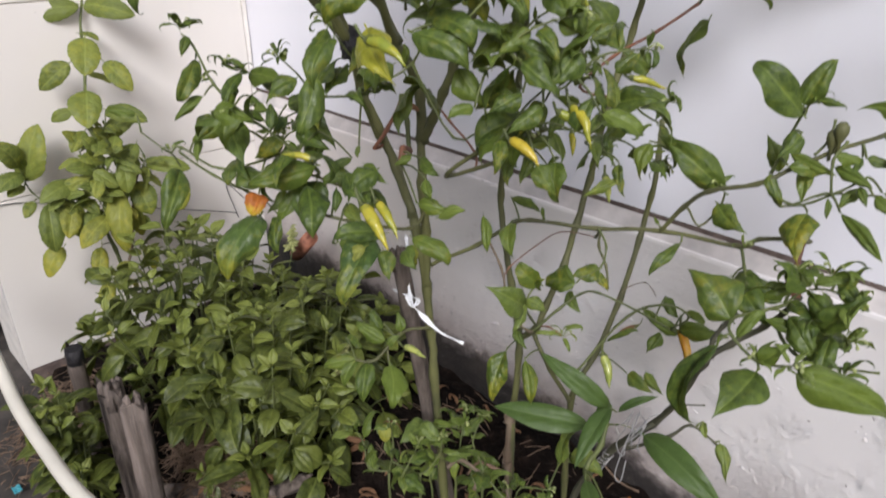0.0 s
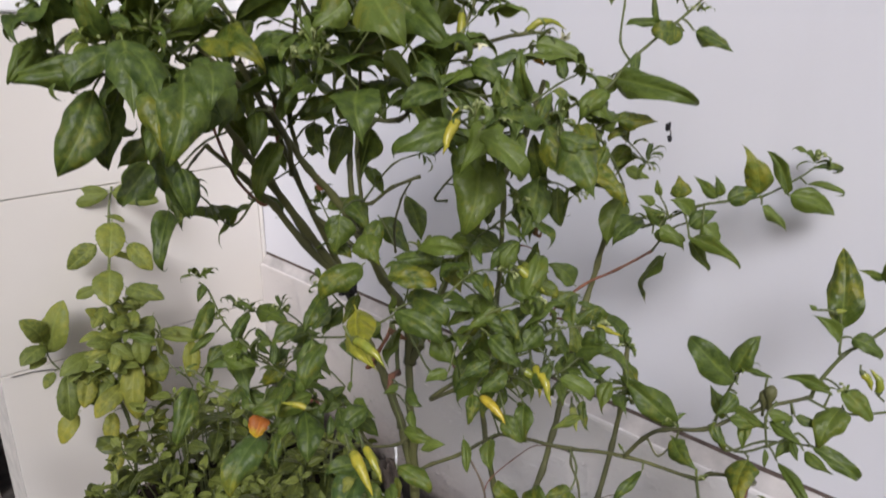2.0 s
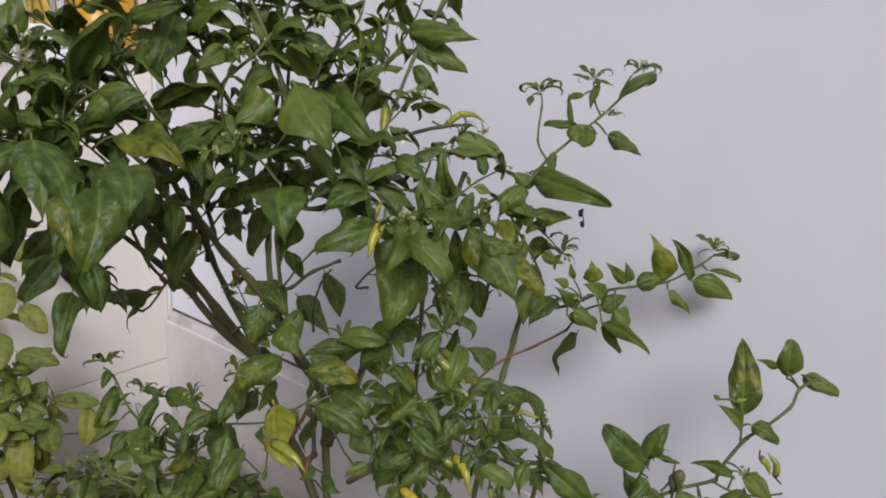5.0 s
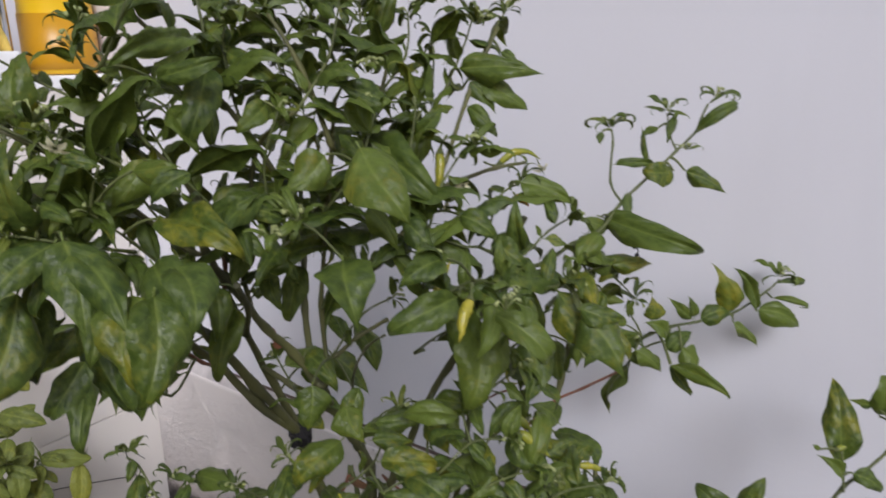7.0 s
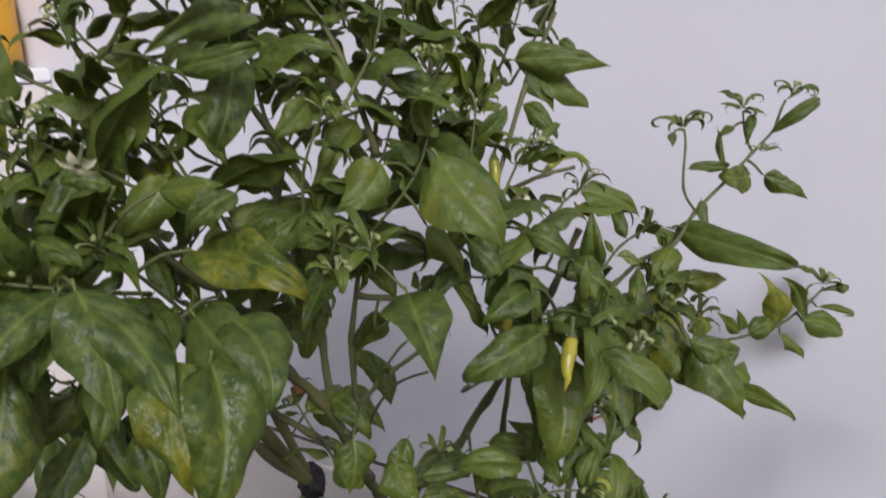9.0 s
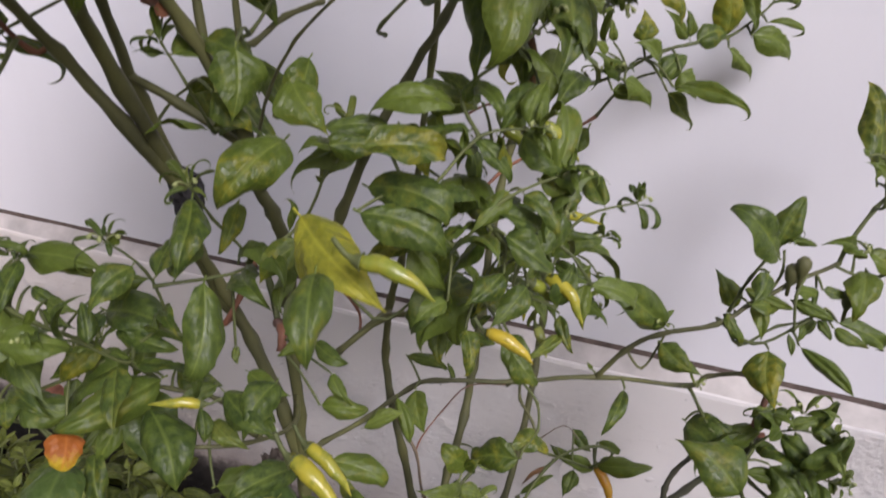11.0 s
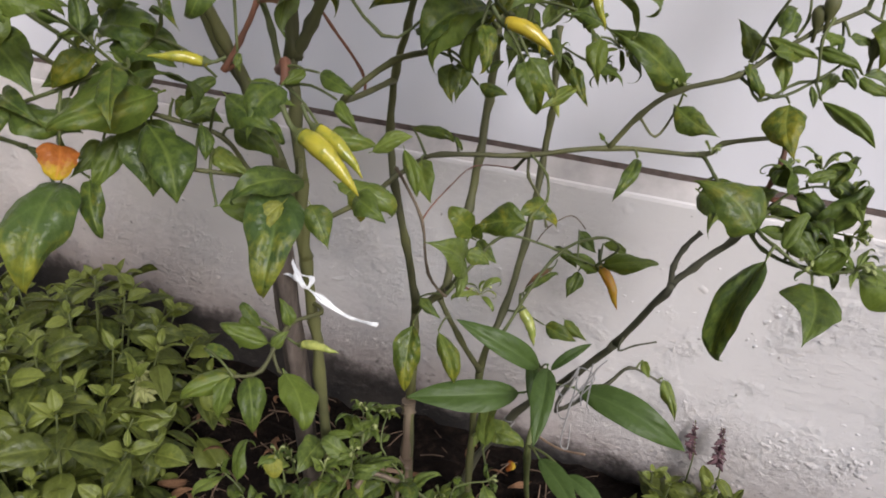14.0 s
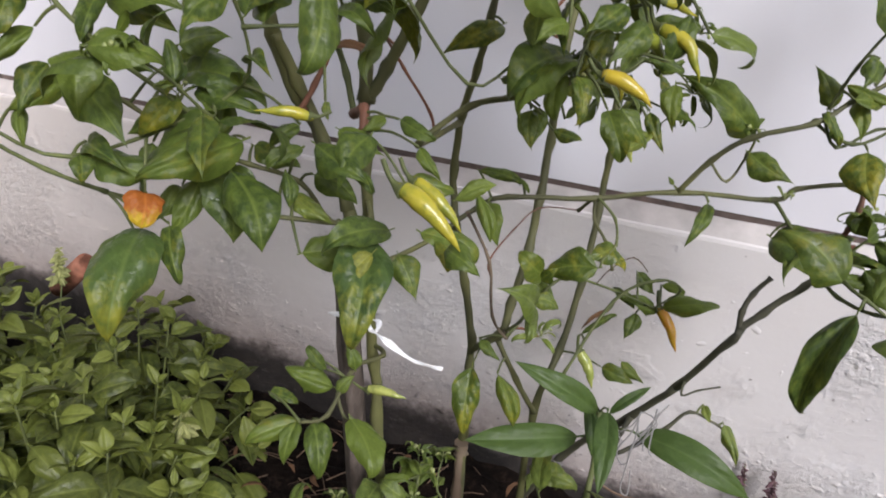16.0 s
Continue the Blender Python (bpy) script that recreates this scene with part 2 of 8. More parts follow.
M_LEAF_YOUNG = leaf_green("young_leaf", (0.13, 0.17, 0.032), (0.065, 0.095, 0.022), (0.28, 0.28, 0.045), ill=0.2)
M_BASIL = leaf_green("basil_leaf", (0.119, 0.14, 0.027), (0.032, 0.045, 0.011), (0.22, 0.23, 0.028), ill=0.14, gloss=0.42, veins=0.1, relief=0.16)
M_BASIL_YOUNG = leaf_green("young_basil_leaf", (0.17, 0.195, 0.04), (0.085, 0.11, 0.02), (0.26, 0.26, 0.04), ill=0.1, gloss=0.42, veins=0.1, relief=0.16)
M_WEED = leaf_green("pale_weed_leaf", (0.15, 0.18, 0.035), (0.075, 0.1, 0.02), (0.3, 0.29, 0.04), ill=0.26, gloss=0.55, tip=0.1)
M_WEED_YELLOW = leaf_green("yellowing_weed_leaf", (0.2, 0.21, 0.035), (0.12, 0.135, 0.022), (0.34, 0.3, 0.035), ill=0.2, gloss=0.55, tip=0.25, sick=0.08)
M_LANCE = leaf_green("long_leaf", (0.06, 0.098, 0.022), (0.045, 0.08, 0.018), (0.085, 0.12, 0.022), ill=0.05, gloss=0.52, veins=0.03, relief=0.14)
M_STEM = bark("green_stem", (0.135, 0.135, 0.05), (0.075, 0.075, 0.036))
M_TWIG = bark("pale_green_twig", (0.13, 0.15, 0.05), (0.085, 0.1, 0.038))
M_RED = bark("reddish_twig", (0.27, 0.11, 0.065), (0.13, 0.065, 0.045))
M_BROWN = bark("dry_brown_stem", (0.22, 0.17, 0.12), (0.12, 0.085, 0.06))
M_BRANCH = bark("grey_green_branch", (0.1, 0.098, 0.06), (0.058, 0.054, 0.04))
M_BLACK = plain("black_gall", (0.012, 0.01, 0.012), 0.7, vary=0.5, scale=120, bump=0.8)
M_PEPPER = skin("yellow_pepper", (0.2, 0.23, 0.03), (0.38, 0.33, 0.035))
M_PEPPER_GREEN = skin("pale_green_pepper", (0.22, 0.27, 0.06), (0.42, 0.43, 0.12))
M_PEPPER_WARM = skin("ripening_pepper", (0.34, 0.27, 0.03), (0.48, 0.36, 0.035))
M_PEPPER_ORANGE = skin("orange_pepper", (0.4, 0.26, 0.025), (0.46, 0.2, 0.018))
M_FLOWER = plain("cream_petal", (0.75, 0.72, 0.5), 0.6, vary=0.1)
M_BUD = plain("green_bud", (0.26, 0.29, 0.11), 0.5, vary=0.2, scale=80)
M_DRY = plain("dry_leaf", (0.17, 0.085, 0.04), 0.8, vary=0.5, scale=50, bump=0.4)
M_STRAW = plain("straw", (0.17, 0.11, 0.072), 0.8, vary=0.4, scale=60)
M_STRING = plain("white_string", (0.8, 0.8, 0.82), 0.35, vary=0.08, scale=90)
M_PIPE = plain("white_pipe", (0.62, 0.58, 0.5), 0.45, vary=0.08, scale=14)
M_LEDGE = plain("dirty_ledge", (0.46, 0.425, 0.415), 0.6, vary=0.22, scale=26, bump=0.4)
M_GAP_DARK = plain("black_brown_gap", (0.11, 0.08, 0.07), 0.9, vary=0.5, scale=50, bump=0.4)
M_RUST = plain("rusty_pipe", (0.3, 0.12, 0.075), 0.75, vary=0.45, scale=60, bump=0.4)
M_PURPLE = plain("purple_spike", (0.11, 0.055, 0.065), 0.7, vary=0.4, scale=90)
M_SEED = plain("green_seed_head", (0.26, 0.27, 0.1), 0.7, vary=0.3, scale=90)
M_CHROME = plain("chrome", (0.5, 0.51, 0.53), 0.16, 1.0, vary=0.03)
M_YELLOW = plain("yellow_plastic", (0.8, 0.5, 0.012), 0.35, vary=0.05, scale=9)
M_AMBER = plain("amber_plastic", (0.52, 0.26, 0.006), 0.35, vary=0.06, scale=9)
M_CLOTH = plain("yellow_cloth", (0.7, 0.52, 0.13), 0.9, vary=0.3, scale=45, bump=0.6)
M_TEAL = plain("teal_plastic", (0.05, 0.3, 0.36), 0.35, vary=0.1)
M_WHITE = plain("white_plastic", (0.78, 0.78, 0.78), 0.35, vary=0.04)
M_FRAME = plain("white_frame", (0.82, 0.81, 0.8), 0.35, vary=0.05, scale=12)
M_RUBBER = plain("black_rubber", (0.015, 0.015, 0.016), 0.5, vary=0.3)
M_SHELF = plain("brown_wood", (0.3, 0.16, 0.09), 0.5, vary=0.25, scale=15)
M_BACK = plain("grey_plaster", (0.66, 0.58, 0.54), 0.7, vary=0.08, scale=6)

# ---------------------------------------------------------------- mesh tools


def part(name, bm, material, parent=None, label=""):
    """Links a bmesh as one mesh object, under a thing or a part."""
    me = bpy.data.meshes.new(name)
    bm.to_mesh(me)
    bm.free()
    me.materials.append(material)
    ob = new(name, me)
    ob.parent = parent
    return tagged(ob, label)


def thing(name, at, label, category, group="", kind=""):
    ob = new(name)
    ob.location = at
    return tagged(ob, label, category, group, kind)


def under(ob, parent):
    """Parents ob to a thing that stands at its own place, keeping ob where it is."""
    ob.parent = parent
    ob.matrix_parent_inverse = Matrix.Translation(-parent.location)
    return ob


def box(bm, x0, x1, y0, y1, z0, z1, bevel=0.0):
    made = bmesh.ops.create_cube(bm, size=1.0)
    for v in made["verts"]:
        v.co = Vector((x0 + (v.co.x + 0.5) * (x1 - x0), y0 + (v.co.y + 0.5) * (y1 - y0), z0 + (v.co.z + 0.5) * (z1 - z0)))
    if bevel:
        edges = list({e for v in made["verts"] for e in v.link_edges})
        bmesh.ops.bevel(bm, geom=edges, offset=bevel, segments=2, affect='EDGES')
    return bm


def smooth(points, steps=4):
    """Points on a smooth line through the given ones."""
    pts = [Vector(p) for p in points]
    if len(pts) < 3:
        return [pts[0].lerp(pts[-1], i / steps) for i in range(steps + 1)]
    out = []
    for i in range(len(pts) - 1):
        a, b, c, d = pts[max(i - 1, 0)], pts[i], pts[i + 1], pts[min(i + 2, len(pts) - 1)]
        for k in range(steps):
            s = k / steps
            out.append(0.5 * (2 * b + (c - a) * s + (2 * a - 5 * b + 4 * c - d) * s * s + (3 * b - a - 3 * c + d) * s ** 3))
    return out + [pts[-1]]


def tube(bm, line, radius, sides=7, cap=True):
    """A round rod along a line; radius is a number or a function of the share of the way."""
    n = len(line)
    rings = []
    u = None
    for i, p in enumerate(line):
        along = (line[min(i + 1, n - 1)] - line[max(i - 1, 0)]).normalized()
        if u is None:
            u = along.orthogonal().normalized()
        u = (u - along * u.dot(along)).normalized()
        w = along.cross(u)
        r = radius(i / (n - 1)) if callable(radius) else radius
        rings.append([bm.verts.new(p + r * (math.cos(a) * u + math.sin(a) * w)) for a in (2 * math.pi * k / sides for k in range(sides))])
    for a, b in zip(rings, rings[1:]):
        for k in range(sides):
            bm.faces.new((a[k], a[(k + 1) % sides], b[(k + 1) % sides], b[k])).smooth = True
    if cap:
        bm.faces.new(rings[0][::-1])
        bm.faces.new(rings[-1])
    return bm


def turned(bm, outline, sides=20, centre=(0, 0, 0)):
    """A round body from (radius, height) pairs."""
    rings = [[bm.verts.new(Vector(centre) + Vector((r * math.cos(a), r * math.sin(a), z))) for a in (2 * math.pi * k / sides for k in range(sides))] for r, z in outline]
    for a, b in zip(rings, rings[1:]):
        for k in range(sides):
            bm.faces.new((a[k], a[(k + 1) % sides], b[(k + 1) % sides], b[k])).smooth = True
    bm.faces.new(rings[0][::-1])
    bm.faces.new(rings[-1])
    return bm


# ---------------------------------------------------------------- plant tools


def blade(name, seed=0, width=0.5, p=0.7, q=1.2, arch=0.5, hook=0.0, cup=0.3, groove=0.2, pucker=0.0, wave=0.03, twist=0.0, sway=0.0, rag=0.03,
          petiole=0.08, steps=18, across=8, teeth=0.0):
    """A leaf from x=0 to its tip at x=1. p, q: how blunt its base and how drawn out its tip; arch, hook: how its midrib bends, at the
    tip too; cup: margins turned down; groove: the channel along the midrib; pucker: bulges between the side veins."""
    rnd = random.Random(seed)
    bm = bmesh.new()
    uv = bm.loops.layers.uv.new("UVMap")
    ph = [rnd.uniform(0, 6.3) for _ in range(6)]
    freq = rnd.uniform(6, 10)
    peak = (p / (p + q)) ** p * (q / (p + q)) ** q
    # midrib, then fitted so that base and tip keep their places
    mid, x, z = [], 0.0, 0.0
    for i in range(steps + 1):
        s = i / steps
        mid.append((x, z, arch * (0.9 - 1.9 * s) - hook * max(0.0, s - 0.55) ** 1.5 * 6))
        th = mid[-1][2]
        x, z = x + math.cos(th) / steps, z + math.sin(th) / steps
    ex, ez = mid[-1][0], mid[-1][1]
    size = max(0.72, math.hypot(ex, ez))
    tilt = math.atan2(ez, ex)
    rows = []
    for i in range(steps + 1):
        s = i / steps
        mx, mz, th = mid[i]
        cx = (mx * math.cos(tilt) + mz * math.sin(tilt)) / size
        cz = (-mx * math.sin(tilt) + mz * math.cos(tilt)) / size
        th -= tilt
        half = max(0.0025, 0.5 * width * (s ** p * (1 - s) ** q) / peak)
        turn = twist * (s - 0.4)
        row = []
        for k in range(across + 1):
            a = 2.0 * k / across - 1
            side = 1 if a > 0 else -1
            lop = 1 + 0.12 * math.sin(ph[0] + s * 3 + side) + rag * math.sin(s * 21 + ph[1] * side) + (teeth * (1 if i % 2 else -1) if abs(a) > 0.99 else 0)
            y = a * half * lop
            e = abs(a)
            h = groove * half * (1 - (1 - e) ** 2) - cup * half * e ** 2.2
            bulge = 0.5 + 0.5 * math.cos(6.2832 * (5.5 * s - 1.7 * e + 0.25 * math.sin(ph[2] + 5 * s)))
            h += pucker * half * bulge * 4 * e * (1 - e)
            h += wave * math.sin(s * freq + ph[3 if a > 0 else 4]) * e * e * min(1, half * 7)
            y, h = y * math.cos(turn) - h * math.sin(turn), y * math.sin(turn) + h * math.cos(turn)
            v = bm.verts.new((cx - h * math.sin(th), y + sway * math.sin(math.pi * s), cz + h * math.cos(th)))
            row.append((v, s, 0.5 + 0.5 * a))
        rows.append(row)
    for r0, r1 in zip(rows, rows[1:]):
        for k in range(across):
            quad = (r0[k], r1[k], r1[k + 1], r0[k + 1])
            f = bm.faces.new([c[0] for c in quad])
            f.smooth = True
            for loop, c in zip(f.loops, quad):
                loop[uv].uv = (c[1], c[2])
    if petiole:
        line = smooth([(-petiole, 0, 0.02 - petiole * 0.2), (-petiole * 0.5, 0, 0.01), (0.02, 0, 0.0)], 2)
        before = len(bm.faces)
        tube(bm, line, lambda s: 0.014 - 0.004 * s, 4, False)
        bm.faces.ensure_lookup_table()
        for f in bm.faces[before:]:
            for loop in f.loops:
                loop[uv].uv = (0.0, 0.5)
    me = bpy.data.meshes.new(name)
    bm.to_mesh(me)
    bm.free()
    return me


def painted(mesh, material):
    me = mesh.copy()
    me.materials.clear()
    me.materials.append(material)
    return me


shape = random.Random(3)
CHILI_SHAPES = [blade("leaf", i, shape.uniform(0.42, 0.55), shape.uniform(0.6, 0.85), shape.uniform(1.1, 1.8), shape.uniform(0.1, 1.0), shape.choice((0, 0.2, 0.5, 0.9, 1.4)),
                      shape.uniform(0.05, 0.8), shape.uniform(0.1, 0.5), shape.uniform(0.12, 0.26), shape.uniform(0.05, 0.11), shape.uniform(-1.0, 1.0), shape.uniform(-0.08, 0.08), shape.uniform(0.03, 0.06)) for i in range(24)]
CURLED_SHAPES = [blade("leaf", 20 + i, 0.3, 0.75, 1.2, 0.7 + 0.18 * i, 0.5 + 0.3 * i, 0.5, 0.5, 0.08, 0.05, 0.7 * (i - 2), 0.06, steps=14, across=6) for i in range(5)]
BASIL_SHAPES = [blade("leaf", 40 + i, 0.54 + 0.04 * (i % 3), 0.7, 0.98, 0.2 + 0.12 * (i % 4), 0.0, 0.1 + 0.12 * (i % 3), 0.45, 0.07, 0.02, 0.3 * (i % 3 - 1), 0.0, 0.02, 0.12, 12, 6) for i in range(7)]
WEED_SHAPES = [blade("leaf", 60 + i, 0.56, 0.62, 0.75, 0.3 + 0.15 * i, 0.0, 0.3, 0.3, 0.09, 0.02, 0.2 * (i - 1), 0.0, 0.02, 0.15, 16, 6, 0.03) for i in range(4)]
LANCE_SHAPES = [blade("leaf", 70 + i, 0.25, 0.7, 0.95, 0.35 + 0.2 * i, 0.0, 0.2, 0.35, 0.05, 0.015, 0.2, 0.02, 0.01, 0.05) for i in range(3)]

TORN_SHAPES = [blade("leaf", 80 + i, 1.15, 0.22, 0.5, 0.5, 0.2, 0.3, 0.3, 0.1, 0.05, 0.3, 0.05, 0.05) for i in range(2)]
LOOKS = {"g": (CHILI_SHAPES, M_LEAF), "i": (CHILI_SHAPES, M_LEAF_ILL), "y": (CHILI_SHAPES, M_LEAF_YELLOW), "o": (TORN_SHAPES, M_LEAF_ORANGE),
         "k": (CURLED_SHAPES, M_LEAF), "n": (CHILI_SHAPES, M_LEAF_YOUNG), "b": (BASIL_SHAPES, M_BASIL), "c": (BASIL_SHAPES, M_BASIL_YOUNG), "w": (WEED_SHAPES, M_WEED), "v": (WEED_SHAPES, M_WEED_YELLOW), "l": (LANCE_SHAPES, M_LANCE), "d": (CURLED_SHAPES, M_DRY), "m": (CHILI_SHAPES, M_LEAF_MOSAIC)}
LOOKS = {key: [painted(s, m) for s in shapes] for key, (shapes, m) in LOOKS.items()}


def own_dice(p, salt=0):
    """A random source of its own for whatever grows at p."""
    return random.Random(round(p[0] * 9973) * 7919 + round(p[1] * 9973) * 104729 + round(p[2] * 9973) * 31 + salt)


STEM_POINTS = {}
LOOSE = []


def leaf(plant, base, tip, roll=0.0, wide=1.0, look_key="g", label=""):
    """One leaf from where its blade begins to its tip; roll: degrees from lying flat face up."""
    base, tip = Vector(base), Vector(tip)
    x = (tip - base).normalized()
    up = Vector((0, 0, 1)) if abs(x.z) < 0.97 else Vector((0.4, -0.9, 0))
    z = (up - x * up.dot(x)).normalized()
    z = Matrix.Rotation(radians(roll), 3, x) @ z
    y = z.cross(x)
    size = (tip - base).length
    ob = new("leaf", own_dice(base).choice(LOOKS[look_key]))
    ob.matrix_world = Matrix.Translation(base) @ Matrix((x, y, z)).transposed().to_4x4() @ Matrix.Diagonal((size, size * wide, size, 1))
    under(ob, plant)
    if label:
        tagged(ob, label)
    return ob


def leaves(plant, rows, look_key="g", label=""):
    """Rows of base x, y, z, tip x, y, z, roll, width."""
    for a, b, c, d, e, f, roll, wide in rows:
        leaf(plant, (a, b, c), (d, e, f), roll, wide, look_key, label)
        LOOSE.append((plant, Vector((a, b, c)), Vector((d, e, f))))


def stalks():
    """Thin stalks from the stems to the leaves set near them."""
    for plant, base, tip in LOOSE:
        back = base - (tip - base) * 0.06
        near = min(STEM_POINTS[plant.name], key=lambda p: (p - back).length)
        gap = (near - back).length
        if 0.004 < gap < 0.045:
            mid = near.lerp(back, 0.5) + Vector((0, 0, 0.1 * gap))
            bm = bmesh.new()
            tube(bm, smooth([near, mid, back.lerp(base, 0.4)], 3), lambda s: 0.0011 - 0.0003 * s, 5)
            under(part("leaf_stalk", bm, M_TWIG), plant)


def stem(plant, points, r0, r1, material=None, name="branch", steps=4):
    """A stem through points, swelling a little at its joints."""
    line = smooth(points, steps)
    for p in line[1:-1]:
        p += noise.noise_vector(p * 60) * 0.35 * r0
    STEM_POINTS.setdefault(plant.name, []).extend(line)
    bm = bmesh.new()
    n = len(line) - 1
    tube(bm, line, lambda s: 0.9 * (r0 + (r1 - r0) * s) * (1.28 if round(s * n) % steps == 0 else 1.0 - 0.06 * (round(s * n) % 2)), 8)
    return under(part(name, bm, material or M_STEM), plant)


def pepper(plant, base, tip, r=0.0055, bend=0.12, material=None, label=""):
    """A slender pepper hanging from base to tip, with its green cap and stalk."""
    base, tip = Vector(base), Vector(tip)
    x = (tip - base).normalized()
    up = Vector((0, 0, 1)) if abs(x.z) < 0.9 else Vector((1, 0, 0))
    z = (up - x * up.dot(x)).normalized()
    size = (tip - base).length
    line = [base + x * size * s + z * size * bend * math.sin(math.pi * s) for s in (i / 10 for i in range(11))]
    for k, p in enumerate(line):
        p += noise.noise_vector(base * 300 + Vector((k * 0.5, 0, 0))) * r * 0.25
    bm = bmesh.new()
    girth = [0.62, 0.86, 1.0, 1.02, 0.98, 0.9, 0.8, 0.66, 0.48, 0.27, 0.06]
    tube(bm, line, lambda s: r * 0.84 * girth[round(s * 10)] * (1 + 0.13 * noise.noise(base * 400 + Vector((s * 9, 0, 0)))), 10)
    body = under(part("chili_pepper", bm, material or M_PEPPER, None, label), plant)
    bm = bmesh.new()
    stalk = [base - x * size * 0.34 + z * size * 0.12, base - x * size * 0.16 + z * 0.02 * size, base - x * 0.001, base + x * size * 0.07 + z * size * bend * 0.2]
    tube(bm, smooth(stalk, 3), lambda s: r * (0.24 + (0.62 * ((s - 0.5) / 0.5) if s > 0.5 else 0)), 8)
    cap = part("calyx", bm, M_TWIG)
    cap.parent = body
    return body


def tuft(plant, at, size=0.018, count=5, look_key="n", buds=2, lean=(0, 0, 1)):
    """The end of a shoot: small leaves that curl down round a few nodding buds."""
    at, lean = Vector(at), Vector(lean).normalized()
    dice = own_dice(at)
    bm = bmesh.new()
    for i in range(count):
        a = 2.4 * i + dice.uniform(-0.4, 0.4)
        out = Matrix.Rotation(a, 3, lean) @ lean.orthogonal().normalized()
        x = (out + lean * dice.uniform(-0.1, 0.5) + Vector((0, 0, dice.uniform(-0.5, 0.2)))).normalized()
        s = size * dice.uniform(0.6, 1.2)
        z = (Vector((0, 0, 1)) - x * x.z).normalized()
        y = z.cross(x)
        m = Matrix.Translation(at + x * 0.002) @ Matrix((x, y, z)).transposed().to_4x4() @ Matrix.Rotation(dice.uniform(-0.6, 0.6), 4, 'X') @ Matrix.Diagonal((s, s * dice.uniform(0.7, 1.0), s, 1))
        me = dice.choice(LOOKS["k"]).copy()
        me.transform(m)
        bm.from_mesh(me)
        bpy.data.meshes.remove(me)
    tip = under(part("shoot_tip", bm, M_LEAF_YOUNG if look_key == 'n' else M_LEAF), plant)
    for i in range(buds):
        bm = bmesh.new()
        d = (lean * 0.8 + Vector((dice.uniform(-1, 1), dice.uniform(-1, 1), dice.uniform(-0.1, 0.7)))).normalized()
        end = at + d * size * dice.uniform(0.35, 0.6)
        nod = end + (d + Vector((0, 0, -1.2))).normalized() * 0.0035
        line = [at, at.lerp(end, 0.6) + Vector((0, 0, 0.0008)), end, end.lerp(nod, 0.4), end.lerp(nod, 0.8), nod]
        tube(bm, line, lambda s: (0.00035, 0.00035, 0.0005, 0.0012, 0.0013, 0.0004)[round(s * 5)], 6)
        part("flower_bud", bm, M_BUD, tip)
    return tip


def shoot(plant, points, count, size=0.05, r=0.0017, look_key="g", droop=0.5, tip=True, material=None, wide=1.0, bare=()):
    """A twig with leaves set alternately along it, hanging a little, and a tuft at its end. bare: the nodes that have lost their leaf."""
    dice = own_dice(points[-1], count)
    stem(plant, points, r, r * 0.55, material or M_TWIG)
    line = smooth(points, 8)
    for i in range(count):
        s = (i + 0.6) / count * (len(line) - 1)
        p = line[int(s)]
        along = (line[min(int(s) + 1, len(line) - 1)] - line[max(int(s) - 1, 0)]).normalized()
        a = i * 2.5 + dice.uniform(-0.6, 0.6)
        out = Matrix.Rotation(a, 3, along) @ along.orthogonal().normalized()
        d = (out + along * 0.35 + Vector((0, 0, -droop * dice.uniform(0.2, 1.6)))).normalized()
        long = size * dice.uniform(0.55, 1.25) * (1.1 - 0.35 * i / max(count, 1))
        how = dice.uniform(-35, 35), wide * dice.uniform(0.8, 1.15), dice.choice(look_key)
        if i not in bare:
            leaf(plant, p + d * long * 0.09, p + d * long * 1.09, *how)
        if i % 2:
            d = (Matrix.Rotation(2.6, 3, along) @ d + along * 0.5).normalized()
            long *= dice.uniform(0.3, 0.55)
            how = dice.uniform(-50, 50), wide * dice.uniform(0.7, 1.0), dice.choice(look_key)
            if -i not in bare:
                leaf(plant, p + d * long * 0.09, p + d * long * 1.09, *how)
    if tip:
        tuft(plant, line[-1], size * 0.37, 7, "n" if dice.random() < 0.25 else "k", 3, line[-1] - line[-4])


def gall(plant, at):
    """A black crumbly lump where old stems were cut."""
    bm = bmesh.new()
    bmesh.ops.create_icosphere(bm, subdivisions=3, radius=0.0105)
    for v in bm.verts:
        v.co *= 1 + 0.3 * noise.noise(v.co * 260) + 0.3 * noise.noise(v.co * 700)
        v.co.z *= 1.4
        v.co += Vector(at)
    under(part("gall", bm, M_BLACK, None, "black crumbly gall"), plant)


def flower(plant, at, way):
    """A small nodding cream flower: five pointed petals round a green cup."""
    at, way = Vector(at), Vector(way).normalized()
    side = way.orthogonal().normalized()
    bm = bmesh.new()
    tube(bm, [at - way * 0.009, at - way * 0.004, at - way * 0.001, at + way * 0.0008], lambda s: (0.0005, 0.0006, 0.0014, 0.0012)[round(s * 3)], 6)
    cup = under(part("flower", bm, M_TWIG), plant)
    for k in range(5):
        d = Matrix.Rotation(k * 1.2566, 3, way) @ side
        w = d.cross(way)
        rows = []
        bm = bmesh.new()
        for s, half in ((0.0, 0.0008), (0.35, 0.0018), (0.7, 0.0015), (1.0, 0.0002)):
            p = at + d * 0.0065 * s + way * (0.003 * s - 0.004 * s * s)
            rows.append([bm.verts.new(p + w * half * e + way * 0.0005 * abs(e)) for e in (-1, 0, 1)])
        for a, b in zip(rows, rows[1:]):
            for j in range(2):
                bm.faces.new((a[j], b[j], b[j + 1], a[j + 1])).smooth = True
        part("petal", bm, M_FLOWER, cup)


